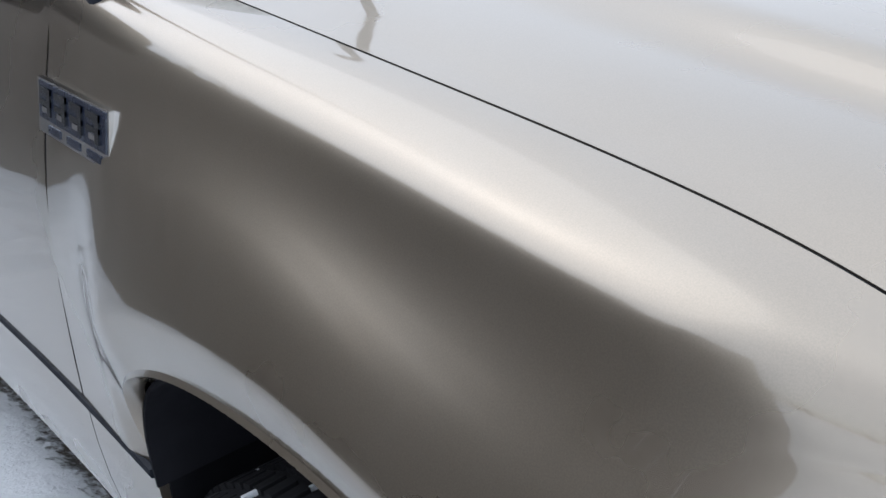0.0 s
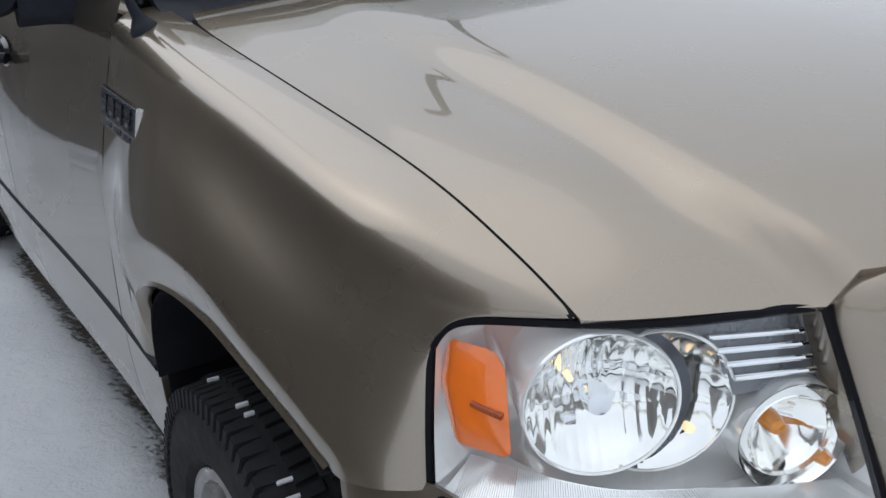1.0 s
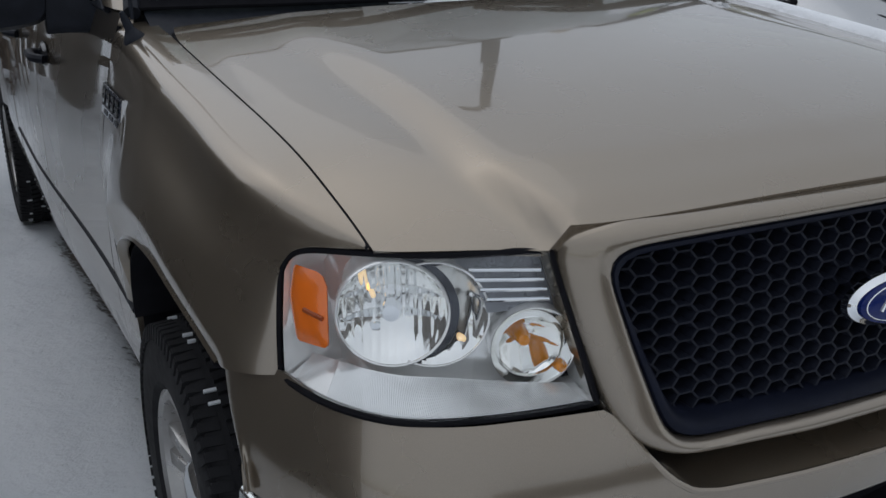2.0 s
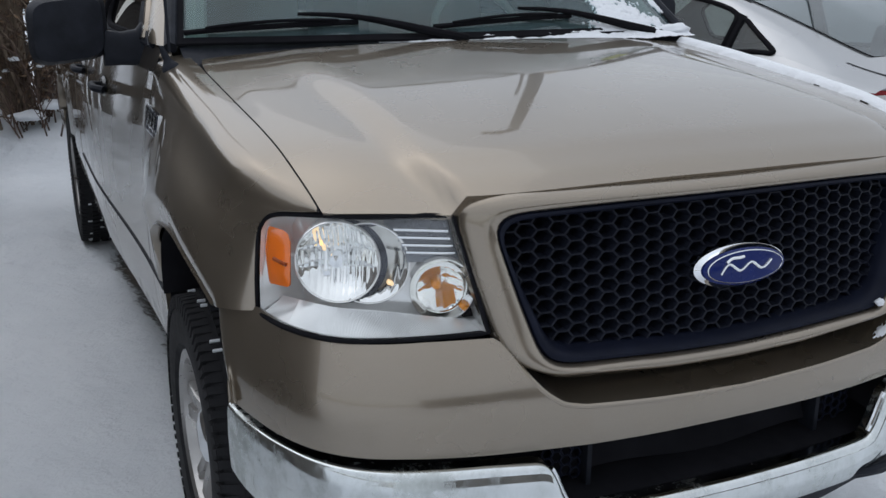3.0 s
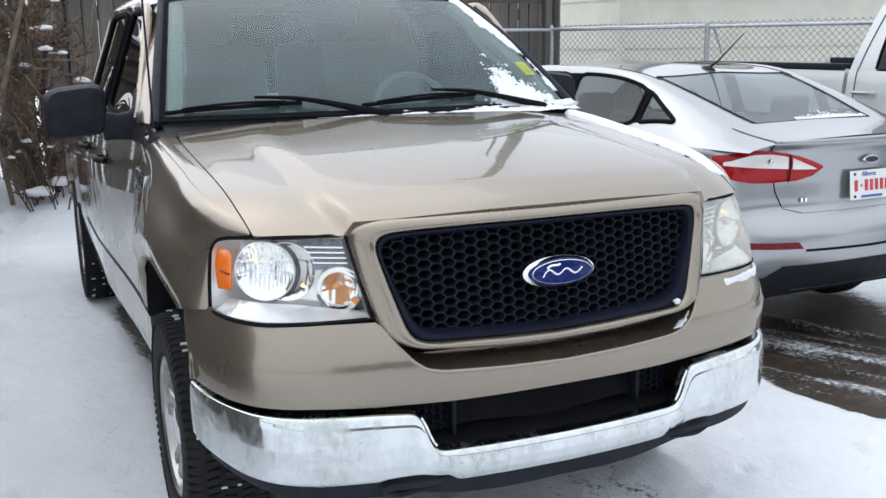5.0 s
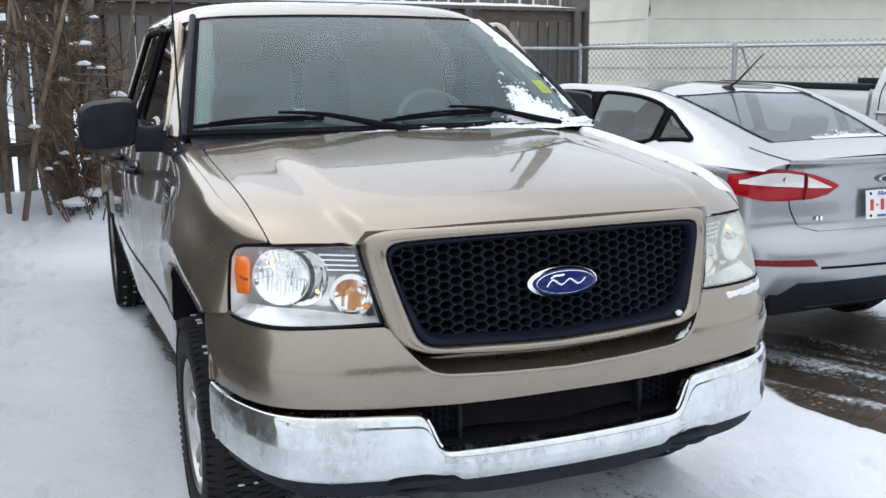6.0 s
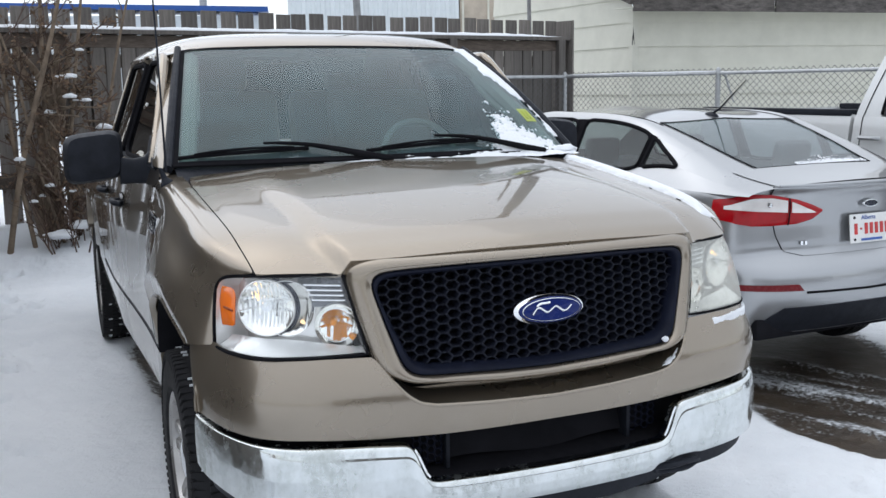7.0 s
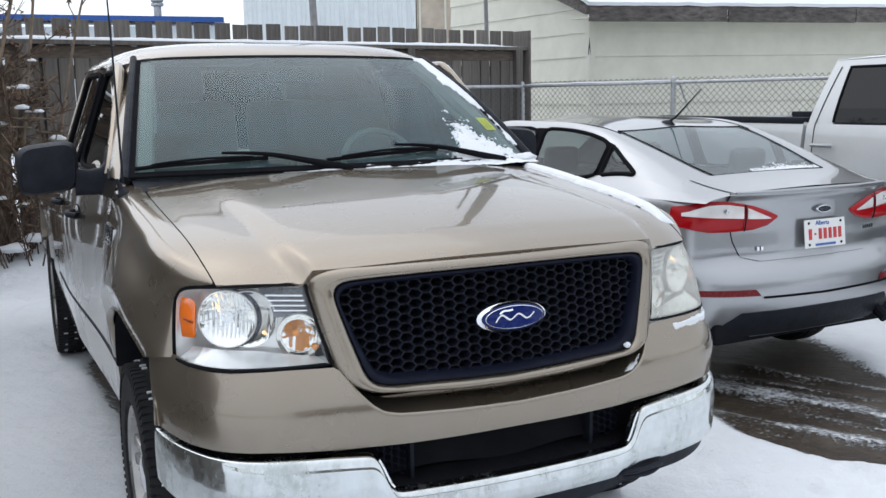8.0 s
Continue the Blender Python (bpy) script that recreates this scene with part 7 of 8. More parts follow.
# unseen bush copies added behind the side fence to soften its reflected top
for k, y_ in enumerate((4.8, 6.6)):
    along = copy_thing(bs, pose(SFX - 0.55 + 7.8, y_ + 1.3, 0, 0, 0, 90) if k % 2 else pose(SFX - 0.75 - 7.8, y_ - 1.3, 0, 0, 0, -90))
    along.scale.z = 0.64
    tagged(along, "unseen bush copy added behind the side fence for reflections", group="bushes along the side fence")


def snow_clump(name, c, r, label, seed, flat=0.5, group=""):
    r4 = random.Random(seed)
    bm = bmesh.new()
    bmesh.ops.create_icosphere(bm, subdivisions=3, radius=1.0)
    for q in bm.verts:
        n = noise.noise(Vector(q.co) * 1.7 + Vector((seed, 0, 0))) * 0.35 + noise.noise(Vector(q.co) * 4.5 + Vector((0, seed, 0))) * 0.18
        q.co = Vector((q.co.x * r[0], q.co.y * r[1], max(q.co.z, -flat) * r[2])) * (1 + n)
    bm.verts.index_update()
    sh = [tuple(Vector(c) + q.co) for q in bm.verts], [tuple(q.index for q in f.verts) for f in bm.faces]
    bm.free()
    return tagged(part(name, sh, SNOW, None, smooth=80.0, fix=False), label, "snow", group)


r6 = random.Random(44)
for i in range(16):
    c = (r6.gauss(-1.05, 0.22), 7.62 + r6.uniform(-0.12, 0.1), r6.uniform(0.35, 2.1))
    k = r6.uniform(0.022, 0.055)
    snow_clump("snow_clump", c, (k * 1.3, k, k * 0.6), "small clump of snow caught in the bush", i + 2, 0.5, "snow clumps in the bush")
for i, (c, r) in enumerate((((-0.95, 7.6, 0.36), (0.12, 0.09, 0.05)), ((-1.15, 7.55, 0.28), (0.14, 0.10, 0.05)))):
    snow_clump("snow_clump", c, r, "low heap of snow at the foot of the bush", i + 30, 0.5, "snow clumps in the bush")


# ---- the silver sedan, tail towards the camera; own axes: y from the rear bumper forwards ----
SEDAN_AT = pose(2.715, 1.405, 0, 0, 0, 2.0)
sedan = thing("sedan", "silver compact sedan with muddy skirt parked on snow", "car", SEDAN_AT)
S_PLAN = path_at([(0, 0.0), (0.25, 0.006), (0.45, 0.028), (0.62, 0.075), (0.74, 0.145), (0.81, 0.24), (0.845, 0.36), (0.857, 0.55), (0.86, 0.9), (0.86, 1.6), (0.86, 2.4), (0.855, 3.2), (0.83, 3.7), (0.74, 4.1), (0.5, 4.33), (0.25, 4.39), (0, 4.4)])
REAR_IN = spline([0.28, 0.36, 0.44, 0.52, 0.60, 0.66, 0.70, 0.74, 0.80, 0.88, 0.96, 1.04, 1.09, 1.12], [0.11, 0.055, 0.018, 0.0, -0.002, 0.012, 0.040, 0.078, 0.090, 0.096, 0.094, 0.090, 0.092, 0.105])
SIDE_IN = spline([0.28, 0.40, 0.52, 0.66, 0.80, 0.92, 1.0, 1.06, 1.12], [0.05, 0.014, 0.004, 0.0, 0.002, 0.012, 0.026, 0.048, 0.085])


def sedan_at(t, z, lift=0.0):
    k = sstep((t - 0.10) / 0.075) * (1 - sstep((t - 0.86) / 0.06))
    ins = lerp(REAR_IN(z), SIDE_IN(z), k) - lift
    p = S_PLAN(t)
    d = S_PLAN(min(t + 0.003, 1.0)) - S_PLAN(max(t - 0.003, 0.0))
    d /= np.linalg.norm(d)
    return (p[0] - d[1] * ins, p[1] + d[0] * ins, z)


def s_t(a):
    lo, hi = 0.0, 0.3
    for _ in range(30):
        mid = (lo + hi) / 2
        if S_PLAN(mid)[0] < a:
            lo = mid
        else:
            hi = mid
    return (lo + hi) / 2


def sedan_body(u, v):
    w = 2 * u - 1
    s = 1 if w >= 0 else -1
    t = abs(w)
    t = t ** 1.5
    zt = lerp(1.105, 1.06, sstep((t - 0.08) / 0.12))
    p = sedan_at(t, lerp(0.33, zt, v))
    z = p[2]
    return (s * p[0], p[1], z)


def arch_cut(shape, centres, r):
    """Leave out the faces inside the wheel openings."""
    v, f = shape
    keep = []
    for q in f:
        c = np.mean([v[i] for i in q], axis=0)
        if any(math.hypot(c[1] - cy, c[2] - cz) < r for cy, cz in centres) and abs(c[0]) > 0.7:
            continue
        keep.append(q)
    return v, keep


part("body", outward(arch_cut(grid(sedan_body, 170, 40), ((0.93, 0.32), (3.42, 0.32)), 0.335), (0, 2.2, 0.7)), SILVER, sedan, fix=False, smooth=50.0, thick=0.01)

G_ST = [
    (0.10, [(0.760, 1.060), (0.690, 1.080), (0.560, 1.095), (0.400, 1.105), (0.0, 1.112)]),
    (0.30, [(0.800, 1.060), (0.720, 1.095), (0.580, 1.122), (0.405, 1.136), (0.0, 1.142)]),
    (0.42, [(0.805, 1.060), (0.728, 1.115), (0.600, 1.150), (0.420, 1.163), (0.0, 1.170)]),
    (0.70, [(0.812, 1.060), (0.735, 1.165), (0.635, 1.235), (0.455, 1.252), (0.0, 1.262)]),
    (1.00, [(0.816, 1.058), (0.745, 1.150), (0.640, 1.315), (0.480, 1.345), (0.0, 1.358)]),
    (1.18, [(0.818, 1.056), (0.750, 1.125), (0.630, 1.360), (0.490, 1.392), (0.0, 1.408)]),
    (1.45, [(0.820, 1.050), (0.755, 1.105), (0.620, 1.395), (0.500, 1.428), (0.0, 1.450)]),
    (2.00, [(0.822, 1.040), (0.760, 1.085), (0.618, 1.400), (0.505, 1.440), (0.0, 1.470)]),
    (2.60, [(0.822, 1.030), (0.760, 1.065), (0.615, 1.350), (0.500, 1.395), (0.0, 1.432)]),
    (3.30, [(0.815, 1.000), (0.770, 1.020), (0.690, 1.050), (0.560, 1.070), (0.0, 1.085)]),
    (4.20, [(0.68, 0.90), (0.60, 0.91), (0.5, 0.92), (0.36, 0.925), (0.0, 0.93)]),
]
g_a = [spline([s[0] for s in G_ST], [s[1][k][0] for s in G_ST]) for k in range(5)]
g_z = [spline([s[0] for s in G_ST], [s[1][k][1] for s in G_ST]) for k in range(5)]


def green_fn(y, s, lift=0.0):
    sa = spline(range(5), [f(y) for f in g_a])
    sz = spline(range(5), [f(y) for f in g_z])
    # the roof middle is flat across
    a, z = sa(s), sz(s)
    return (max(a, 0.0), y, z + lift)


def green_block(y0, y1, s0, s1, ny, ns, lift=0.0):
    """A block of the upper body; one that reaches the middle spans both sides."""
    if s1 < 4:
        g = grid(lambda u, v: green_fn(lerp(y0, y1, u), lerp(s0, s1, v), lift), ny, ns)
        return outward(g, (0, 2, 0.8))

    def full(u, v):
        w = 2 * v - 1
        q = green_fn(lerp(y0, y1, u), lerp(s1, s0, abs(w)), lift)
        return (math.copysign(q[0], w), q[1], q[2])
    return outward(grid(full, ny, 2 * ns), (0, 2, 0.8))


WIN_Y0, WIN_Y1 = 0.72, 2.85
for flip_it in (False, True):
    part("shoulder", mirror(green_block(0.10, 4.2, 0, 1, 60, 4)) if flip_it else green_block(0.10, 4.2, 0, 1, 60, 4), SILVER, sedan, fix=False, smooth=50.0)
for flip_it in (False, True):
    part("rear_pillar", mirror(green_block(0.10, WIN_Y0, 1, 3, 16, 8)) if flip_it else green_block(0.10, WIN_Y0, 1, 3, 16, 8), SILVER, sedan, fix=False, smooth=50.0)
for flip_it in (False, True):
    part("roof_rail", mirror(green_block(WIN_Y0, WIN_Y1, 2, 3, 40, 5)) if flip_it else green_block(WIN_Y0, WIN_Y1, 2, 3, 40, 5), SILVER, sedan, fix=False, smooth=50.0)
part("roof", green_block(1.18, 2.45, 3, 4, 24, 10), SILVER, sedan, fix=False, smooth=50.0)
part("hood", green_block(3.25, 4.2, 1, 4, 12, 14), SILVER, sedan, fix=False, smooth=50.0)
rg = part("rear_window", green_block(0.42, 1.18, 3, 4, 18, 10), SEDAN_GLASS, sedan, fix=False, smooth=50.0)
rg.visible_shadow = False
fg = part("windshield", green_block(2.45, 3.25, 3, 4, 14, 10), SEDAN_GLASS, sedan, fix=False, smooth=50.0)
fg.visible_shadow = False
for flip_it in (False, True):
    part("front_pillar", mirror(green_block(WIN_Y1, 3.25, 1, 3, 10, 8)) if flip_it else green_block(WIN_Y1, 3.25, 1, 3, 10, 8), SILVER, sedan, fix=False, smooth=50.0)
# dark edging of the rear window
edge_in = [green_fn(lerp(0.42, 1.18, i / 20), 3.0, 0.004) for i in range(21)]
for sgn in (-1, 1):
    part("window_edge", tube([(sgn * p[0], p[1], p[2]) for p in edge_in], 0.0035, 6), SEAL, rg)
top = [green_fn(1.18, 3 + i / 10, 0.003) for i in range(11)]
bot = [green_fn(0.42, 3 + i / 10, 0.003) for i in range(11)]
for line in (top, bot):
    part("window_edge", tube([(-p[0], p[1], p[2]) for p in line] + [(p[0], p[1], p[2]) for p in reversed(line[:-1])], 0.003, 6), SEAL, rg)
for sgn in (-1, 1):
    for y0, y1 in ((0.72, 1.015), (1.06, 1.78), (1.86, 2.85)):
        # the small rear pane tapers to a point
        top_s = (lambda y: 1.0 + min(max((y - 0.70) / 0.33, 0.0), 1.0) ** 0.75) if y0 < 0.8 else (lambda y: 2.0)
        g = grid(lambda u, v: green_fn(lerp(y0, y1, u), lerp(1, top_s(lerp(y0, y1, u)), v)), 12, 6)
        gl = part("side_window", mirror(g) if sgn < 0 else g, SEDAN_SIDE, sedan)
        gl.visible_shadow = False
        if y0 < 0.8:
            g = outward(grid(lambda u, v: green_fn(lerp(y0, y1, u), lerp(top_s(lerp(y0, y1, u)), 2, v)), 12, 6), (0, 2, 0.8))
            part("quarter_panel", mirror(g) if sgn < 0 else g, SILVER, sedan, fix=False, smooth=50.0)
        ring = [green_fn(lerp(y0, y1, i / 10), 1) for i in range(10)] + [green_fn(y1, 1 + (top_s(y1) - 1) * i / 6) for i in range(6)] + [green_fn(lerp(y1, y0, i / 10), top_s(lerp(y1, y0, i / 10))) for i in range(10)] + [green_fn(y0, top_s(y0) - (top_s(y0) - 1) * i / 6) for i in range(6)]
        ring = [p for k, p in enumerate(ring) if math.dist(p, ring[k - 1]) > 1e-4]
        ring = [tuple((np.array(ring[i - 1]) + 2 * np.array(ring[i]) + np.array(ring[(i + 1) % len(ring)])) / 4) for i in range(len(ring))]
        part("window_frame", loop_tube([(sgn * p[0], p[1], p[2]) for p in ring], 0.013, 8), SEAL, gl)
    part("pillar_cover", mirror(grid(lambda u, v: green_fn(lerp(1.0, 1.075, u), lerp(1, 2, v), 0.004), 3, 6)) if sgn < 0 else grid(lambda u, v: green_fn(lerp(1.0, 1.075, u), lerp(1, 2, v), 0.004), 3, 6), SEAL, sedan)
    part("pillar_cover", mirror(grid(lambda u, v: green_fn(lerp(1.76, 1.88, u), lerp(1, 2, v), 0.004), 3, 6)) if sgn < 0 else grid(lambda u, v: green_fn(lerp(1.76, 1.88, u), lerp(1, 2, v), 0.004), 3, 6), SEAL, sedan)
    # roof joint line
    part("roof_joint", tube([(sgn * p[0], p[1], p[2]) for p in [green_fn(lerp(1.12, 2.5, i / 16), 2.9, 0.001) for i in range(17)]], 0.003, 6), SEAL, sedan)

# boot lid, standing a little proud
LID_A = [(0.735, 0.40), (0.76, 0.515), (0.84, 0.560), (0.95, 0.585), (1.05, 0.60), (1.100, 0.60)]


def lid_fn(u, v):
    z = lerp(0.735, 1.100, v)
    a = np.interp(z, [q[0] for q in LID_A], [q[1] for q in LID_A])
    w = 2 * u - 1
    t = s_t(abs(w) * a)
    p = sedan_at(t, z, 0.006 + 0.016 * sstep((z - 1.06) / 0.04))
    return (math.copysign(p[0], w), p[1] - 0.02 * math.exp(-(((z - 1.095) / 0.03) ** 2)), z)


lid = part("boot_lid", outward(grid(lid_fn, 50, 30), (0, 1.0, 0.9)), SILVER, sedan, fix=False, smooth=50.0, thick=0.02)
edge_l = [lid_fn(0, 1 - i / 20) for i in range(21)] + [lid_fn(i / 30, 0) for i in range(1, 31)] + [lid_fn(1, i / 20) for i in range(1, 21)]
part("lid_gap", tube([(p[0], p[1] + 0.006, p[2]) for p in edge_l], 0.0035, 6), SEAL, lid)
part("deck_top", green_block(0.088, 0.418, 2.05, 4, 14, 14, 0.004), SILVER, lid, fix=False, smooth=50.0)
part("spoiler_lip", tube([(lid_fn(u, 1)[0], lid_fn(u, 1)[1] - 0.004, 1.102) for u in np.linspace(0.02, 0.98, 30)], 0.007, 8), SILVER, lid)
# a black tube stands in for the shade line over the bumper ledge; a dark lower skirt
part("bumper_crease", tube([(math.copysign(sedan_at(s_t(abs(a)), 0.535)[0], a), sedan_at(s_t(abs(a)), 0.535, 0.002)[1], 0.545 + 0.02 * abs(a)) for a in np.linspace(-0.42, 0.80, 40)], 0.007, 6), SEAL, sedan)


def skirt_fn(u, v):
    w = 2 * u - 1
    a = abs(w) * lerp(0.74, 0.54, v ** 1.0)
    t = s_t(a)
    z = lerp(0.335, 0.475, v)
    p = sedan_at(t, z, 0.006)
    return (math.copysign(p[0], w), p[1], z)


part("rear_skirt", outward(grid(skirt_fn, 40, 8), (0, 1.0, 0.5)), BLACK, sedan, "dark grey plastic skirt", fix=False, smooth=50.0, thick=0.01)
for sgn in (-1, 1):
    rf = grid(lambda u, v: (lambda p: (sgn * p[0], p[1], p[2]))(sedan_at(s_t(lerp(lerp(0.44, 0.47, v), 0.775, u)), lerp(lerp(0.565, 0.572, u), lerp(0.600, 0.603, u), v), 0.007)), 14, 3)
    part("reflector", rf, SHADED_RED, sedan, "long red reflector", thick=0.004)

    def lamp(u, v, lift, lo_in=0.0, hi_in=0.0):
        a = lerp(0.275, 0.8155, u)
        lo = float(np.interp(u, [0, 0.12, 0.3, 0.6, 0.8, 0.92, 1], [0.958, 0.920, 0.900, 0.893, 0.897, 0.910, 0.935])) + lo_in
        hi = float(np.interp(u, [0, 0.12, 0.3, 0.6, 0.8, 0.92, 1], [0.968, 0.995, 1.026, 1.056, 1.060, 1.052, 1.032])) - hi_in
        t = s_t(min(a, 0.809)) if u < 0.96 else lerp(s_t(0.793), s_t(0.809) + 0.012, (u - 0.96) / 0.04)
        z = lerp(lo, max(hi, lo + 0.001), v)
        bulge = 0.012 * math.sin(math.pi * u) ** 0.5 * math.sin(math.pi * min(max(v, 0.0), 1.0)) ** 0.5
        p = sedan_at(t, z, lift + bulge)
        return (sgn * p[0], p[1], z)

    tl = part("tail_light", grid(lambda u, v: lamp(u, v, 0.010), 40, 12), RED, sedan, "red and clear wraparound tail light", thick=0.012)
    part("clear_lens", grid(lambda u, v: lamp(lerp(0.10, 0.385, u), lerp(0.47, lerp(0.50, 0.88, u ** 0.6), v), 0.016), 14, 6), LAMP_WHITE, tl, thick=0.004)
    part("clear_lens", grid(lambda u, v: lamp(lerp(0.432, 0.972, u), lerp(0.47 + 0.06 * u ** 3, 0.90 - 0.22 * u ** 5, v), 0.016), 24, 6), LAMP_WHITE, tl, thick=0.004)
    part("bulb", moved(lathe([(0.0, 0.0), (0.010, 0.002), (0.014, 0.012)], 14, "y"), Matrix.Translation((lamp(0.62, 0.62, 0.028)[0], lamp(0.62, 0.62, 0.028)[1], 1.005))), CHROME, tl)
    part("lamp_joint", tube([lamp(0.415, v, 0.020) for v in np.linspace(0, 1, 12)], 0.004, 6), SEAL, tl)

# plate with plain bars in place of its characters
pm = pose(0.045, 0.055, 0.855, -6, 0, 0)
plate_ob = part("licence_plate", moved(box(0, 0.0, 0, 0.305, 0.004, 0.152, 0.001), pm), PLATE, sedan, "white plate with red and blue bars", smooth=0)
for k, w in enumerate((0.021, 0.012, 0.021, 0.021, 0.021, 0.021, 0.021)):
    xk = -0.112 + k * 0.037
    part("plate_bar", moved(box(xk, -0.004, -0.002, w, 0.004, 0.010 if k == 1 else 0.058, 0.001), pm), PLATE_RED, plate_ob, smooth=0)
word = bpy.data.curves.new("plate_word", "FONT")
word.body, word.size, word.align_x, word.extrude = "Alberta", 0.034, "CENTER", 0.0008
wob = new("plate_word", word)
wob.matrix_world = pm @ pose(-0.02, -0.004, 0.046, 90)
word_mesh = bpy.data.meshes.new_from_object(wob.evaluated_get(bpy.context.evaluated_depsgraph_get()))
bpy.data.objects.remove(wob)
word_mesh.materials.clear()
word_mesh.materials.append(PLATE_BLUE)
wpart = new("plate_word", word_mesh)
wpart.parent = plate_ob
wpart.matrix_local = pm @ pose(-0.02, -0.004, 0.046, 90)
part("plate_bar", moved(box(0.0, -0.004, -0.060, 0.15, 0.003, 0.012), pm), PLATE_BLUE, plate_ob, smooth=0)
for sx, sz in ((-0.12, 0.058), (0.12, 0.058), (-0.12, -0.058), (0.12, -0.058)):
    part("plate_bolt", moved(lathe([(0.0, -0.006), (0.007, -0.005), (0.008, 0.0)], 10, "y"), pm @ pose(sx, 0, sz)), SEAL, plate_ob)
part("emblem", moved(lathe([(0.0, -0.006), (0.9, -0.004), (1.0, 0.004)], 32, "y"), pose(0.045, 0.066, 0.985, -4) @ Matrix.Diagonal((0.055, 1, 0.021, 1))), CHROME, sedan)
part("emblem_field", moved(lathe([(0.0, -0.0085), (0.9, -0.0075), (1.0, -0.003)], 32, "y"), pose(0.045, 0.066, 0.985, -4) @ Matrix.Diagonal((0.048, 1, 0.017, 1))), BLUE_BLACK, sedan)
part("trim_badge", join(box(-0.40, 0.095, 0.80, 0.016, 0.006, 0.02), box(-0.375, 0.092, 0.80, 0.016, 0.006, 0.02)), CHROME, sedan, smooth=0)
part("model_badge", join(*[box(0.38 + 0.022 * k, 0.088 + 0.004 * k, 0.86, 0.014, 0.006, 0.022) for k in range(5)]), CHROME, sedan, smooth=0)
# roof antenna
ra = part("antenna", tube([(-0.02, 1.28, 1.43), (-0.02, 1.20, 1.47), (0.02, 1.02, 1.64)], [0.010, 0.006, 0.003], 8), BLACK, sedan)
part("antenna_base", moved(lathe([(0.045, 0.0), (0.040, 0.012), (0.022, 0.024), (0.0, 0.03)], 20, "z"), pose(-0.02, 1.28, 1.418, 6) @ Matrix.Diagonal((0.6, 1.5, 1, 1))), BLACK, ra)
# cabin
for x_, y_ in ((-0.36, 0.98), (0.36, 0.98), (-0.36, 2.0), (0.36, 2.0)):
    st = part("seat", box(x_, y_ + 0.38, 0.50, 0.5, 0.5, 0.2, 0.05), DASH, sedan)
    part("seat_back", moved(box(0, 0, 0.3, 0.5, 0.14, 0.62, 0.05), pose(x_, y_ + 0.16, 0.50, 14)), DASH, st)
    part("headrest", moved(box(0, 0, 0.70, 0.25, 0.1, 0.18, 0.045), pose(x_, y_ + 0.16, 0.50, 14)), DASH, st)
part("parcel_shelf", box(0, 0.72, 1.07, 1.25, 0.5, 0.03, 0.01), DASH, sedan)
part("dashboard", box(0, 2.95, 0.95, 1.4, 0.4, 0.2, 0.05), DASH, sedan)
part("cabin_floor", box(0, 1.9, 0.36, 1.5, 3.2, 0.06), VOID, sedan)
part("underside", box(0, 1.2, 0.36, 1.35, 2.2, 0.12, 0.03), VOID, sedan)
small_tyre, small_rim, small_cap = tyre(0.195, 0.305, 0.20), rim(0.20, 0.085), lathe([(0.0, 0.088), (0.03, 0.086), (0.05, 0.07)], 20)
for sgn in (-1, 1):
    for y_ in (0.93, 3.42):
        wheel(sedan, sgn * 0.735, y_, sgn, 0, small_tyre, small_rim, small_cap, 0.292)
        part("arch_liner", band([[(sgn * 0.84, y_ + 0.36 * math.cos(a), 0.32 + 0.36 * math.sin(a)) for a in np.linspace(0, math.pi, 20)], [(sgn * 0.55, y_ + 0.36 * math.cos(a), 0.32 + 0.36 * math.sin(a)) for a in np.linspace(0, math.pi, 20)]], close=False), VOID, sedan, thick=0.006)
part("tow_ring", tube([(0.52, 0.12, 0.40), (0.52, 0.02, 0.33)], 0.03, 8), VOID, sedan)

# ---- the white pickup beyond the sedan, facing the same way as the beige one ----
WP = pose(4.80, 0, 0)
wp = thing("pickup_truck", "white crew-cab pickup truck with a black bed liner", "pickup truck", WP)
W_ = 1.92


def w_side(z):
    return float(np.interp(z, [0.5, 0.7, 0.95, 1.15, 1.30, 1.38], [0.03, 0.006, 0.0, 0.012, 0.03, 0.05]))


def w_panel(y0, y1, z0, z1, x_off=0.0):
    return outward(grid(lambda u, v: (w_side(lerp(z0, z1, v)) + x_off, lerp(y0, y1, u), lerp(z0, z1, v)), 16, 14), (W_ / 2, (y0 + y1) / 2, 0.9))


def w_mirror(shape):
    return [(W_ - q[0], q[1], q[2]) for q in shape[0]], [tuple(reversed(q)) for q in shape[1]]


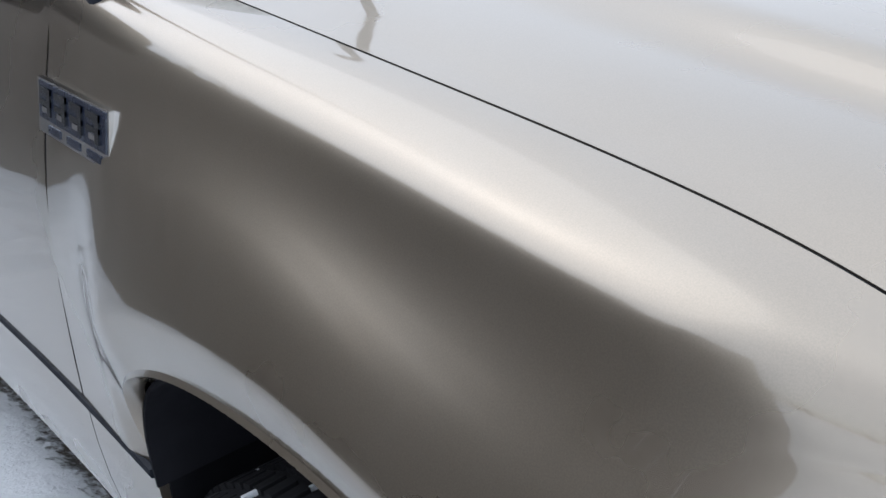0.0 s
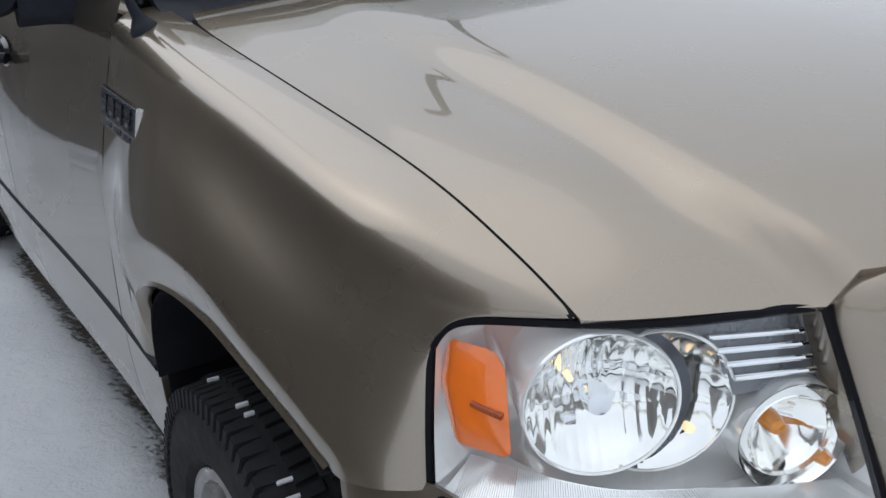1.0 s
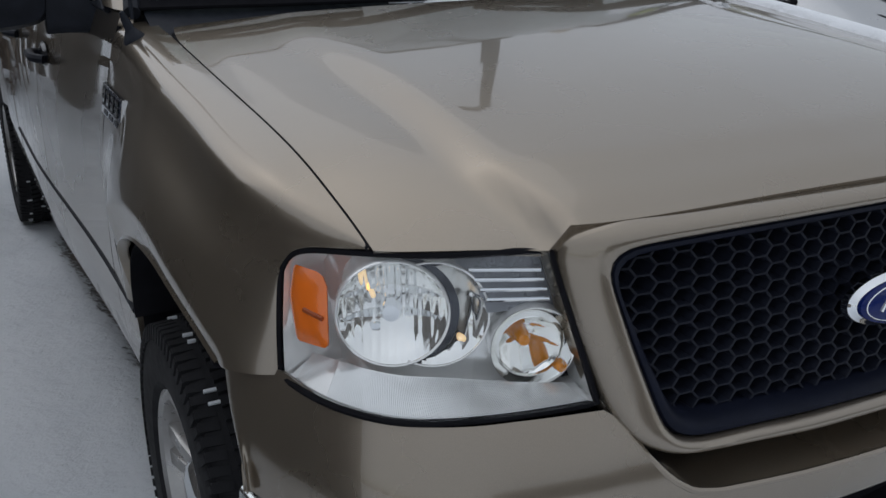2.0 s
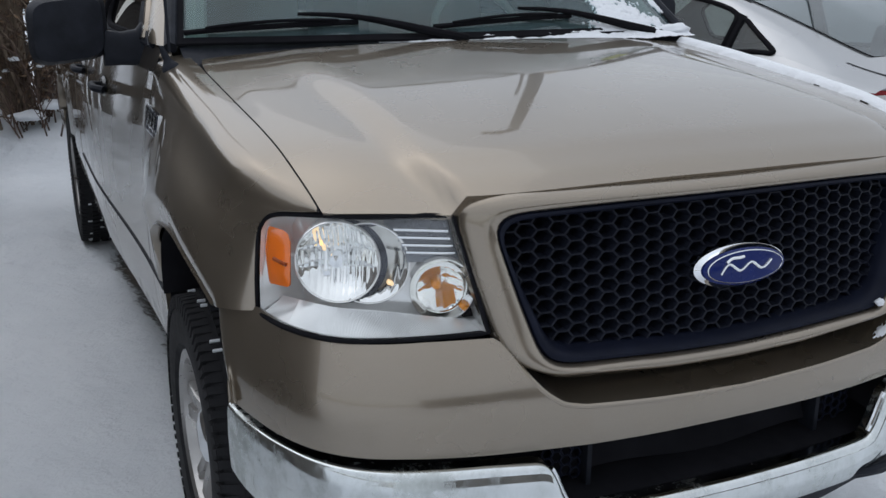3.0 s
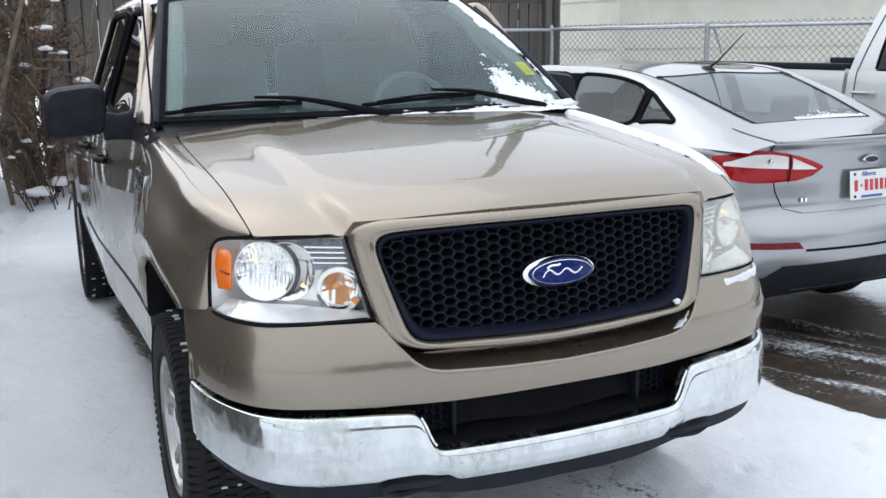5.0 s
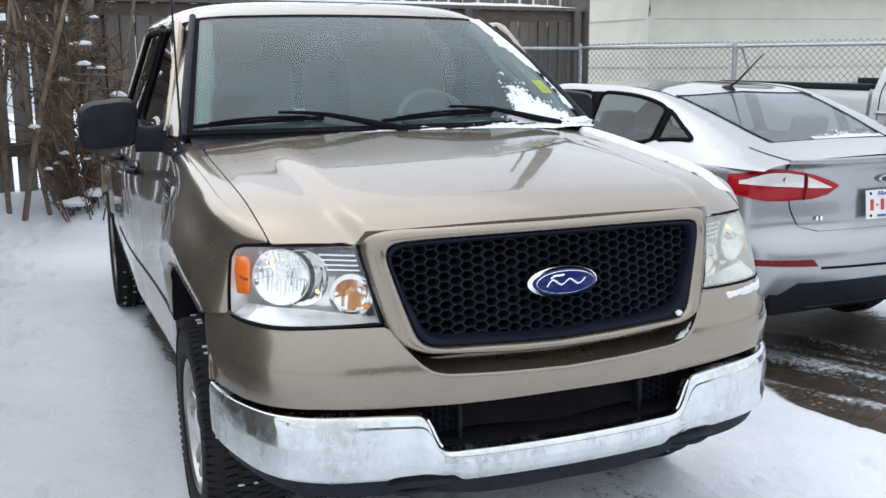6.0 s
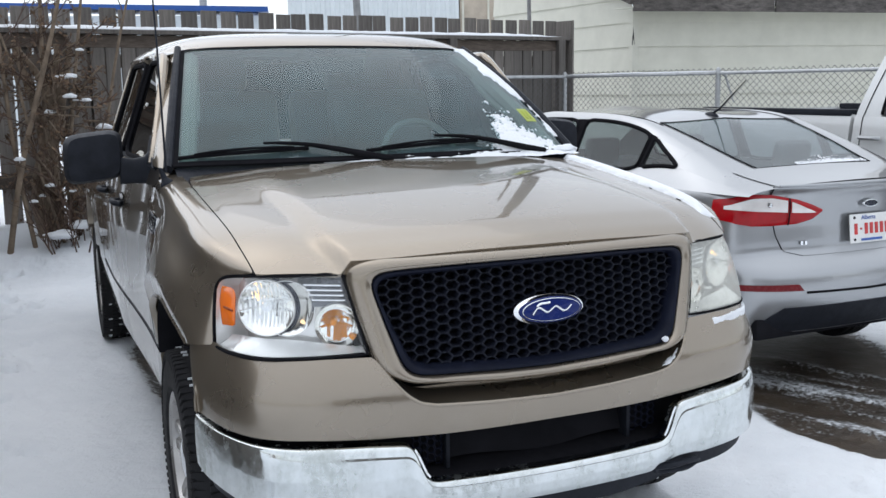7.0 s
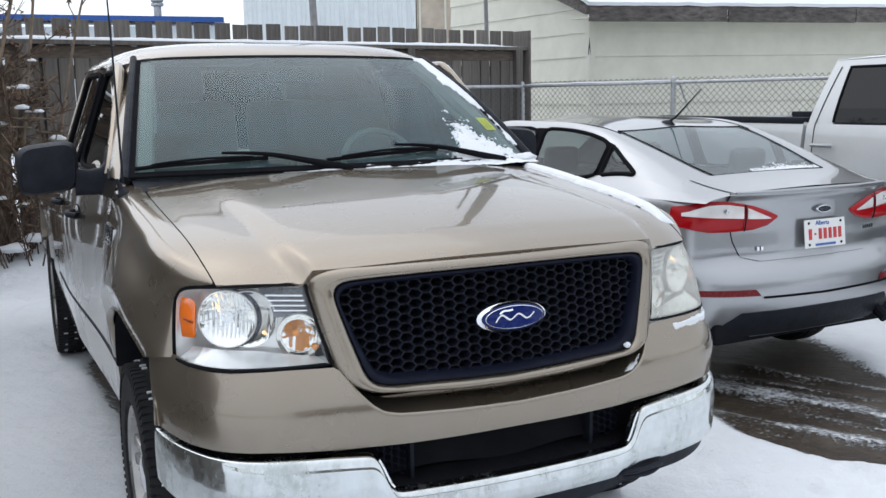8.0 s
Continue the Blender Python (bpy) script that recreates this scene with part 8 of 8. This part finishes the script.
for far in (False, True):
    fx = w_mirror if far else (lambda s: s)
    part("bed_side", fx(w_panel(3.70, 5.62, 0.62, 1.365)), WHITE, wp, fix=False, thick=0.07)
    part("bed_rail_cap", fx(box(0.075, 4.66, 1.370, 0.09, 1.92, 0.055, 0.012)), BLACK, wp)
    part("rear_door", fx(w_panel(2.62, 3.66, 0.62, 1.345)), WHITE, wp, fix=False, thick=0.04)
    part("front_door", fx(w_panel(1.52, 2.612, 0.62, 1.345)), WHITE, wp, fix=False, thick=0.04)
    part("front_fender", fx(w_panel(-0.45, 1.512, 0.75, 1.25)), WHITE, wp, fix=False, thick=0.04)
    # upper cab: a leaning side with two panes

    def up(u, v, y0, y1, z0=1.345, z1=1.86):
        z = lerp(z0, z1, v)
        return (0.05 + 0.13 * ((z - 1.345) / 0.52) ** 1.15, lerp(y0(z), y1(z), u), z)

    back = lambda z: 3.66 - 0.36 * max(0, (z - 1.345)) ** 1.15
    front = lambda z: 1.70 + 1.05 * max(0, (z - 1.345))
    rear_edge = lambda z: back(z) - 0.26 + 0.18 * (z - 1.345)
    part("cab_corner", fx(grid(lambda u, v: up(u, v, rear_edge, back), 8, 14)), WHITE, wp, thick=0.03)
    part("roof_rail", fx(grid(lambda u, v: up(u, v, front, rear_edge, 1.795, 1.86), 20, 4)), WHITE, wp, thick=0.03)
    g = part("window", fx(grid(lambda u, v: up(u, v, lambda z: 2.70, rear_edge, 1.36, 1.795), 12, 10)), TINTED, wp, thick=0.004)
    g.visible_shadow = False
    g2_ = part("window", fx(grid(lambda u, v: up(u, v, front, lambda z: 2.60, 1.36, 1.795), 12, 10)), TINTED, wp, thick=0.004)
    g2_.visible_shadow = False
    part("window_seal", fx(tube([up(1, v, front, rear_edge, 1.36, 1.795) for v in np.linspace(0, 1, 10)] + [up(1 - v, 1, front, rear_edge, 1.36, 1.795) for v in np.linspace(0.1, 0.6, 6)], 0.012, 6)), SEAL, wp)
    part("middle_pillar", fx(grid(lambda u, v: up(u, v, lambda z: 2.60, lambda z: 2.70, 1.345, 1.80), 3, 8)), SEAL, wp, thick=0.02)
    h = fx(tube([(-0.005, 3.36, 1.176), (-0.032, 3.38, 1.178), (-0.034, 3.46, 1.178), (-0.032, 3.54, 1.178), (-0.005, 3.56, 1.176)], 0.017, 8, True, 16))
    part("door_handle", h, GALV, wp)
part("roof", outward(grid(lambda u, v: (lerp(0.175, W_ - 0.175, u), lerp(2.22, 3.49, v), 1.855 + 0.04 * math.sin(math.pi * u) ** 0.6 + 0.012 * math.sin(math.pi * v)), 20, 16), (1, 2.8, 1)), WHITE, wp, fix=False, thick=0.03)
part("cab_back", join(box(W_ / 2, 3.60, 0.98, W_ - 0.12, 0.05, 0.76), grid(lambda u, v: (lerp(up(0, v, front, back)[0] + 0.02, W_ - up(0, v, front, back)[0] - 0.02, u), back(lerp(1.345, 1.86, v)) - 0.01, lerp(1.345, 1.86, v)), 6, 8)), WHITE, wp)
part("door_gap", tube([(0.047 + 0.13 * ((z - 1.345) / 0.52) ** 1.15 if z > 1.345 else w_side(z) - 0.002, back(z) - 0.085, z) for z in np.linspace(0.7, 1.80, 30)], 0.004, 6), SEAL, wp)
part("back_window", box(W_ / 2, 3.42, 1.58, 1.3, 0.03, 0.44, 0.01), GLOSS_BLACK, wp)
part("bed_liner", join(box(W_ / 2, 4.66, 0.92, W_ - 0.2, 1.88, 0.05), box(0.13, 4.66, 1.14, 0.02, 1.88, 0.44), box(W_ - 0.13, 4.66, 1.14, 0.02, 1.88, 0.44), box(W_ / 2, 3.74, 1.14, W_ - 0.2, 0.03, 0.46)), BLACK, wp)
part("tailgate", box(W_ / 2, 5.62, 1.05, W_ - 0.1, 0.08, 0.62, 0.02), WHITE, wp)
part("hood", box(W_ / 2, 0.55, 1.22, W_ - 0.1, 1.95, 0.12, 0.05), WHITE, wp)
part("grille_panel", box(W_ / 2, -0.47, 0.95, W_ - 0.1, 0.12, 0.55, 0.04), CHROME, wp)
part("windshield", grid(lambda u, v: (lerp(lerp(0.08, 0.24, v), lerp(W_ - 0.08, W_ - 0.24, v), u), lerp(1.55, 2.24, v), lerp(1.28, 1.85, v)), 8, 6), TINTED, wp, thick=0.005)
part("chassis", box(W_ / 2, 2.6, 0.6, 1.3, 5.4, 0.3), VOID, wp)
part("cabin_floor", box(W_ / 2, 2.5, 0.9, 1.7, 2.0, 0.4), DASH, wp)
part("sill", box(W_ / 2, 2.58, 0.57, W_ - 0.1, 2.1, 0.12, 0.03), BLACK, wp)
for xx, sgn in ((0.16, -1), (W_ - 0.16, 1)):
    for y_ in (0.45, 4.52):
        wheel(wp, xx, y_, sgn)


# ---- snow left lying on the cars ----
def masked_snow(name, at, mask, nu, nv, height, label):
    """A patch of snow on a surface at(u, v, lift), thick where mask(u, v) is high and gone where it is below 0."""
    v, keep = [], []
    for i in range(nu + 1):
        for j in range(nv + 1):
            k = mask(i / nu, j / nv)
            keep.append(k)
            v.append(at(i / nu, j / nv, -0.002 if k <= 0 else 0.001 + height * min(1.0, k) ** 0.6))
    f = []
    for i in range(nu):
        for j in range(nv):
            q = (i * (nv + 1) + j, (i + 1) * (nv + 1) + j, (i + 1) * (nv + 1) + j + 1, i * (nv + 1) + j + 1)
            if max(keep[k] for k in q) > 0:
                f.append(q)
    used = sorted({k for q in f for k in q})
    idx = {k: n for n, k in enumerate(used)}
    ob = part(name, ([v[k] for k in used], [tuple(idx[k] for k in q) for q in f]), SNOW, None, smooth=80.0, fix=False)
    return tagged(ob, label, "snow")


def nz(x, y, s):
    return noise.noise(Vector((x, y, s))) + 0.5 * noise.noise(Vector((x * 2.3, y * 2.3, s + 9))) + 0.3 * noise.noise(Vector((x * 6.1, y * 6.1, s + 4)))


glass = lambda u0, u1, v0, v1: (lambda u, v, h: ws_fn(lerp(u0, u1, u), lerp(v0, v1, v), h))
masked_snow("snow_strip", glass(0.86, 1.0, 0.10, 1.0), lambda u, v: (u - 0.93 + 0.40 * sstep((v - 0.30) / 0.45) * (1.15 - 0.5 * v) + 0.17 * nz(u * 2.5, v * 8, 2)) * 4, 70, 200, 0.008, "ragged strip of snow along the windshield edge")
masked_snow("snow_mound", glass(0.72, 1.0, -0.02, 0.42), lambda u, v: (min((u - 0.10) / 0.36, (0.86 - u) / 0.38, 1.0) * 0.70 - v + 0.32 * nz(u * 7, v * 7, 5) + 0.26 * nz(u * 30, v * 30, 9)) * 2.0, 150, 130, 0.006, "powdery snow piled low on the windshield")


def cowl_at(u, v, h):
    xx = lerp(-0.30, 0.84, u)
    k = abs(xx) / 0.842
    p, q = np.array((xx, HOOD_REAR(min(abs(xx), 0.83)) - 0.004, 0)), WS_BOT(min(k, 1.0))
    y = lerp(p[1], q[1] + 0.01, v)
    return (xx, y, lerp(1.328, 1.352, v) + h)


masked_snow("snow_drift", cowl_at, lambda u, v: (0.26 + 0.30 * sstep((u - 0.55) / 0.3) + 0.60 * nz(u * 9, v * 2, 7) + 0.2 * nz(u * 40, v * 5, 3)) * min(1, 6 * u), 200, 16, 0.014, "snow drifted along the cowl under the wipers")


def seam_snow(u, v, h):
    y = lerp(1.24, 0.30, u)
    a = SEAM_A(min(y, 1.24)) + lerp(-0.045, 0.030, v) * lerp(1.0, 0.85, u)
    yy2 = min(y, 1.22)
    z = hood_z(min(a, SEAM_A(yy2)), yy2) if a < SEAM_A(yy2) else fender_at(y, min(1.0, (a - SEAM_A(yy2)) / 0.045))[2]
    return (a, y, z + h)


masked_snow("snow_ridge", seam_snow, lambda u, v: (0.78 - abs(2 * v - 1) * lerp(0.95, 0.80, u) + 0.12 * nz(u * 10, v * 2, 6)) * 2 * min(1.0, 9 * (1 - u)), 120, 14, 0.020, "ridge of snow lying along the hood edge")


def cover_snow(u, v, h):
    t = lerp(plan_t(0.62), plan_t(0.915), u)
    z = lerp(0.865, fas_top(t) - 0.006, v)
    a, y = plan_point(t, FASCIA_IN(z) * cover_tuck(t))
    return (a, y - h * 0.5, z + h * 0.9)


masked_snow("snow_patch", cover_snow, lambda u, v: (0.42 - abs(v - 0.62 - 0.15 * (u - 0.5)) * 1.5 + 0.35 * nz(u * 5, v * 3, 8)) * min(1, 6 * (1 - u)) * min(1, 6 * u), 60, 16, 0.016, "small patch of snow under the headlight")
snow_clump("snow_blob", (0.400, -0.012, 0.862), (0.012, 0.008, 0.008), "tiny blob of snow stuck on the grille", 31, 0.9)
snow_clump("snow_clump", (0.80, 1.315, 1.350), (0.060, 0.040, 0.022), "clump of snow at the end of the cowl", 33, 0.3)
masked_snow("snow_patch", lambda u, v, h: (lambda p: (p[0], p[1], p[2] + h))(roof_fn(lerp(0.12, 0.9, u), lerp(0.10, 0.75, v))), lambda u, v: -0.16 + 0.55 * nz(u * 4, v * 3, 12) - 1.6 * abs(v - 0.95), 80, 50, 0.005, "thin crusty snow lying on the cab roof")
masked_snow("snow_patch", lambda u, v, h: (lambda a: (a, plan_point(plan_t(abs(a)), FASCIA_IN(fas_top(plan_t(abs(a)))))[1] + lerp(0.008, 0.05, v), fas_top(plan_t(abs(a))) + 0.002 + h))(lerp(0.36, 0.47, u)), lambda u, v: 0.35 - 1.1 * abs(u - 0.55) - abs(v - 0.3) + 0.3 * nz(u * 4, v * 3, 14), 30, 10, 0.012, "scrap of snow in the bumper ledge")
# snow dust at the foot of the sedan's rear window
rgs = masked_snow("snow_dust", lambda u, v, h: tuple(SEDAN_AT @ Vector((lerp(-0.12, 0.40, u), lerp(0.425, 0.60, v), green_fn(lerp(0.425, 0.60, v), 3.55)[2] + 0.004 + h))), lambda u, v: 0.30 - v * 1.3 - 0.5 * abs(u - 0.5) + 0.35 * nz(u * 7, v * 4, 16) + 0.6 * nz(u * 60, v * 30, 18), 220, 70, 0.004, "dusting of snow on the sedan rear window")

# yellow marker writing on the glass, as plain bars
sticker = thing("windshield_marking", "yellow paint marking on the windshield glass", "marking")
part("patch", grid(lambda u, v: ws_fn(lerp(0.928, 0.966, u), lerp(0.225, 0.330, v), 0.002), 4, 4), YELLOW, sticker, thick=0.001)
for k in range(2):
    part("bar", grid(lambda u, v: ws_fn(lerp(0.936 + 0.014 * k, 0.944 + 0.014 * k, u), lerp(0.245, 0.310, v), 0.0035), 3, 3), YELLOW_DARK, sticker, thick=0.001)
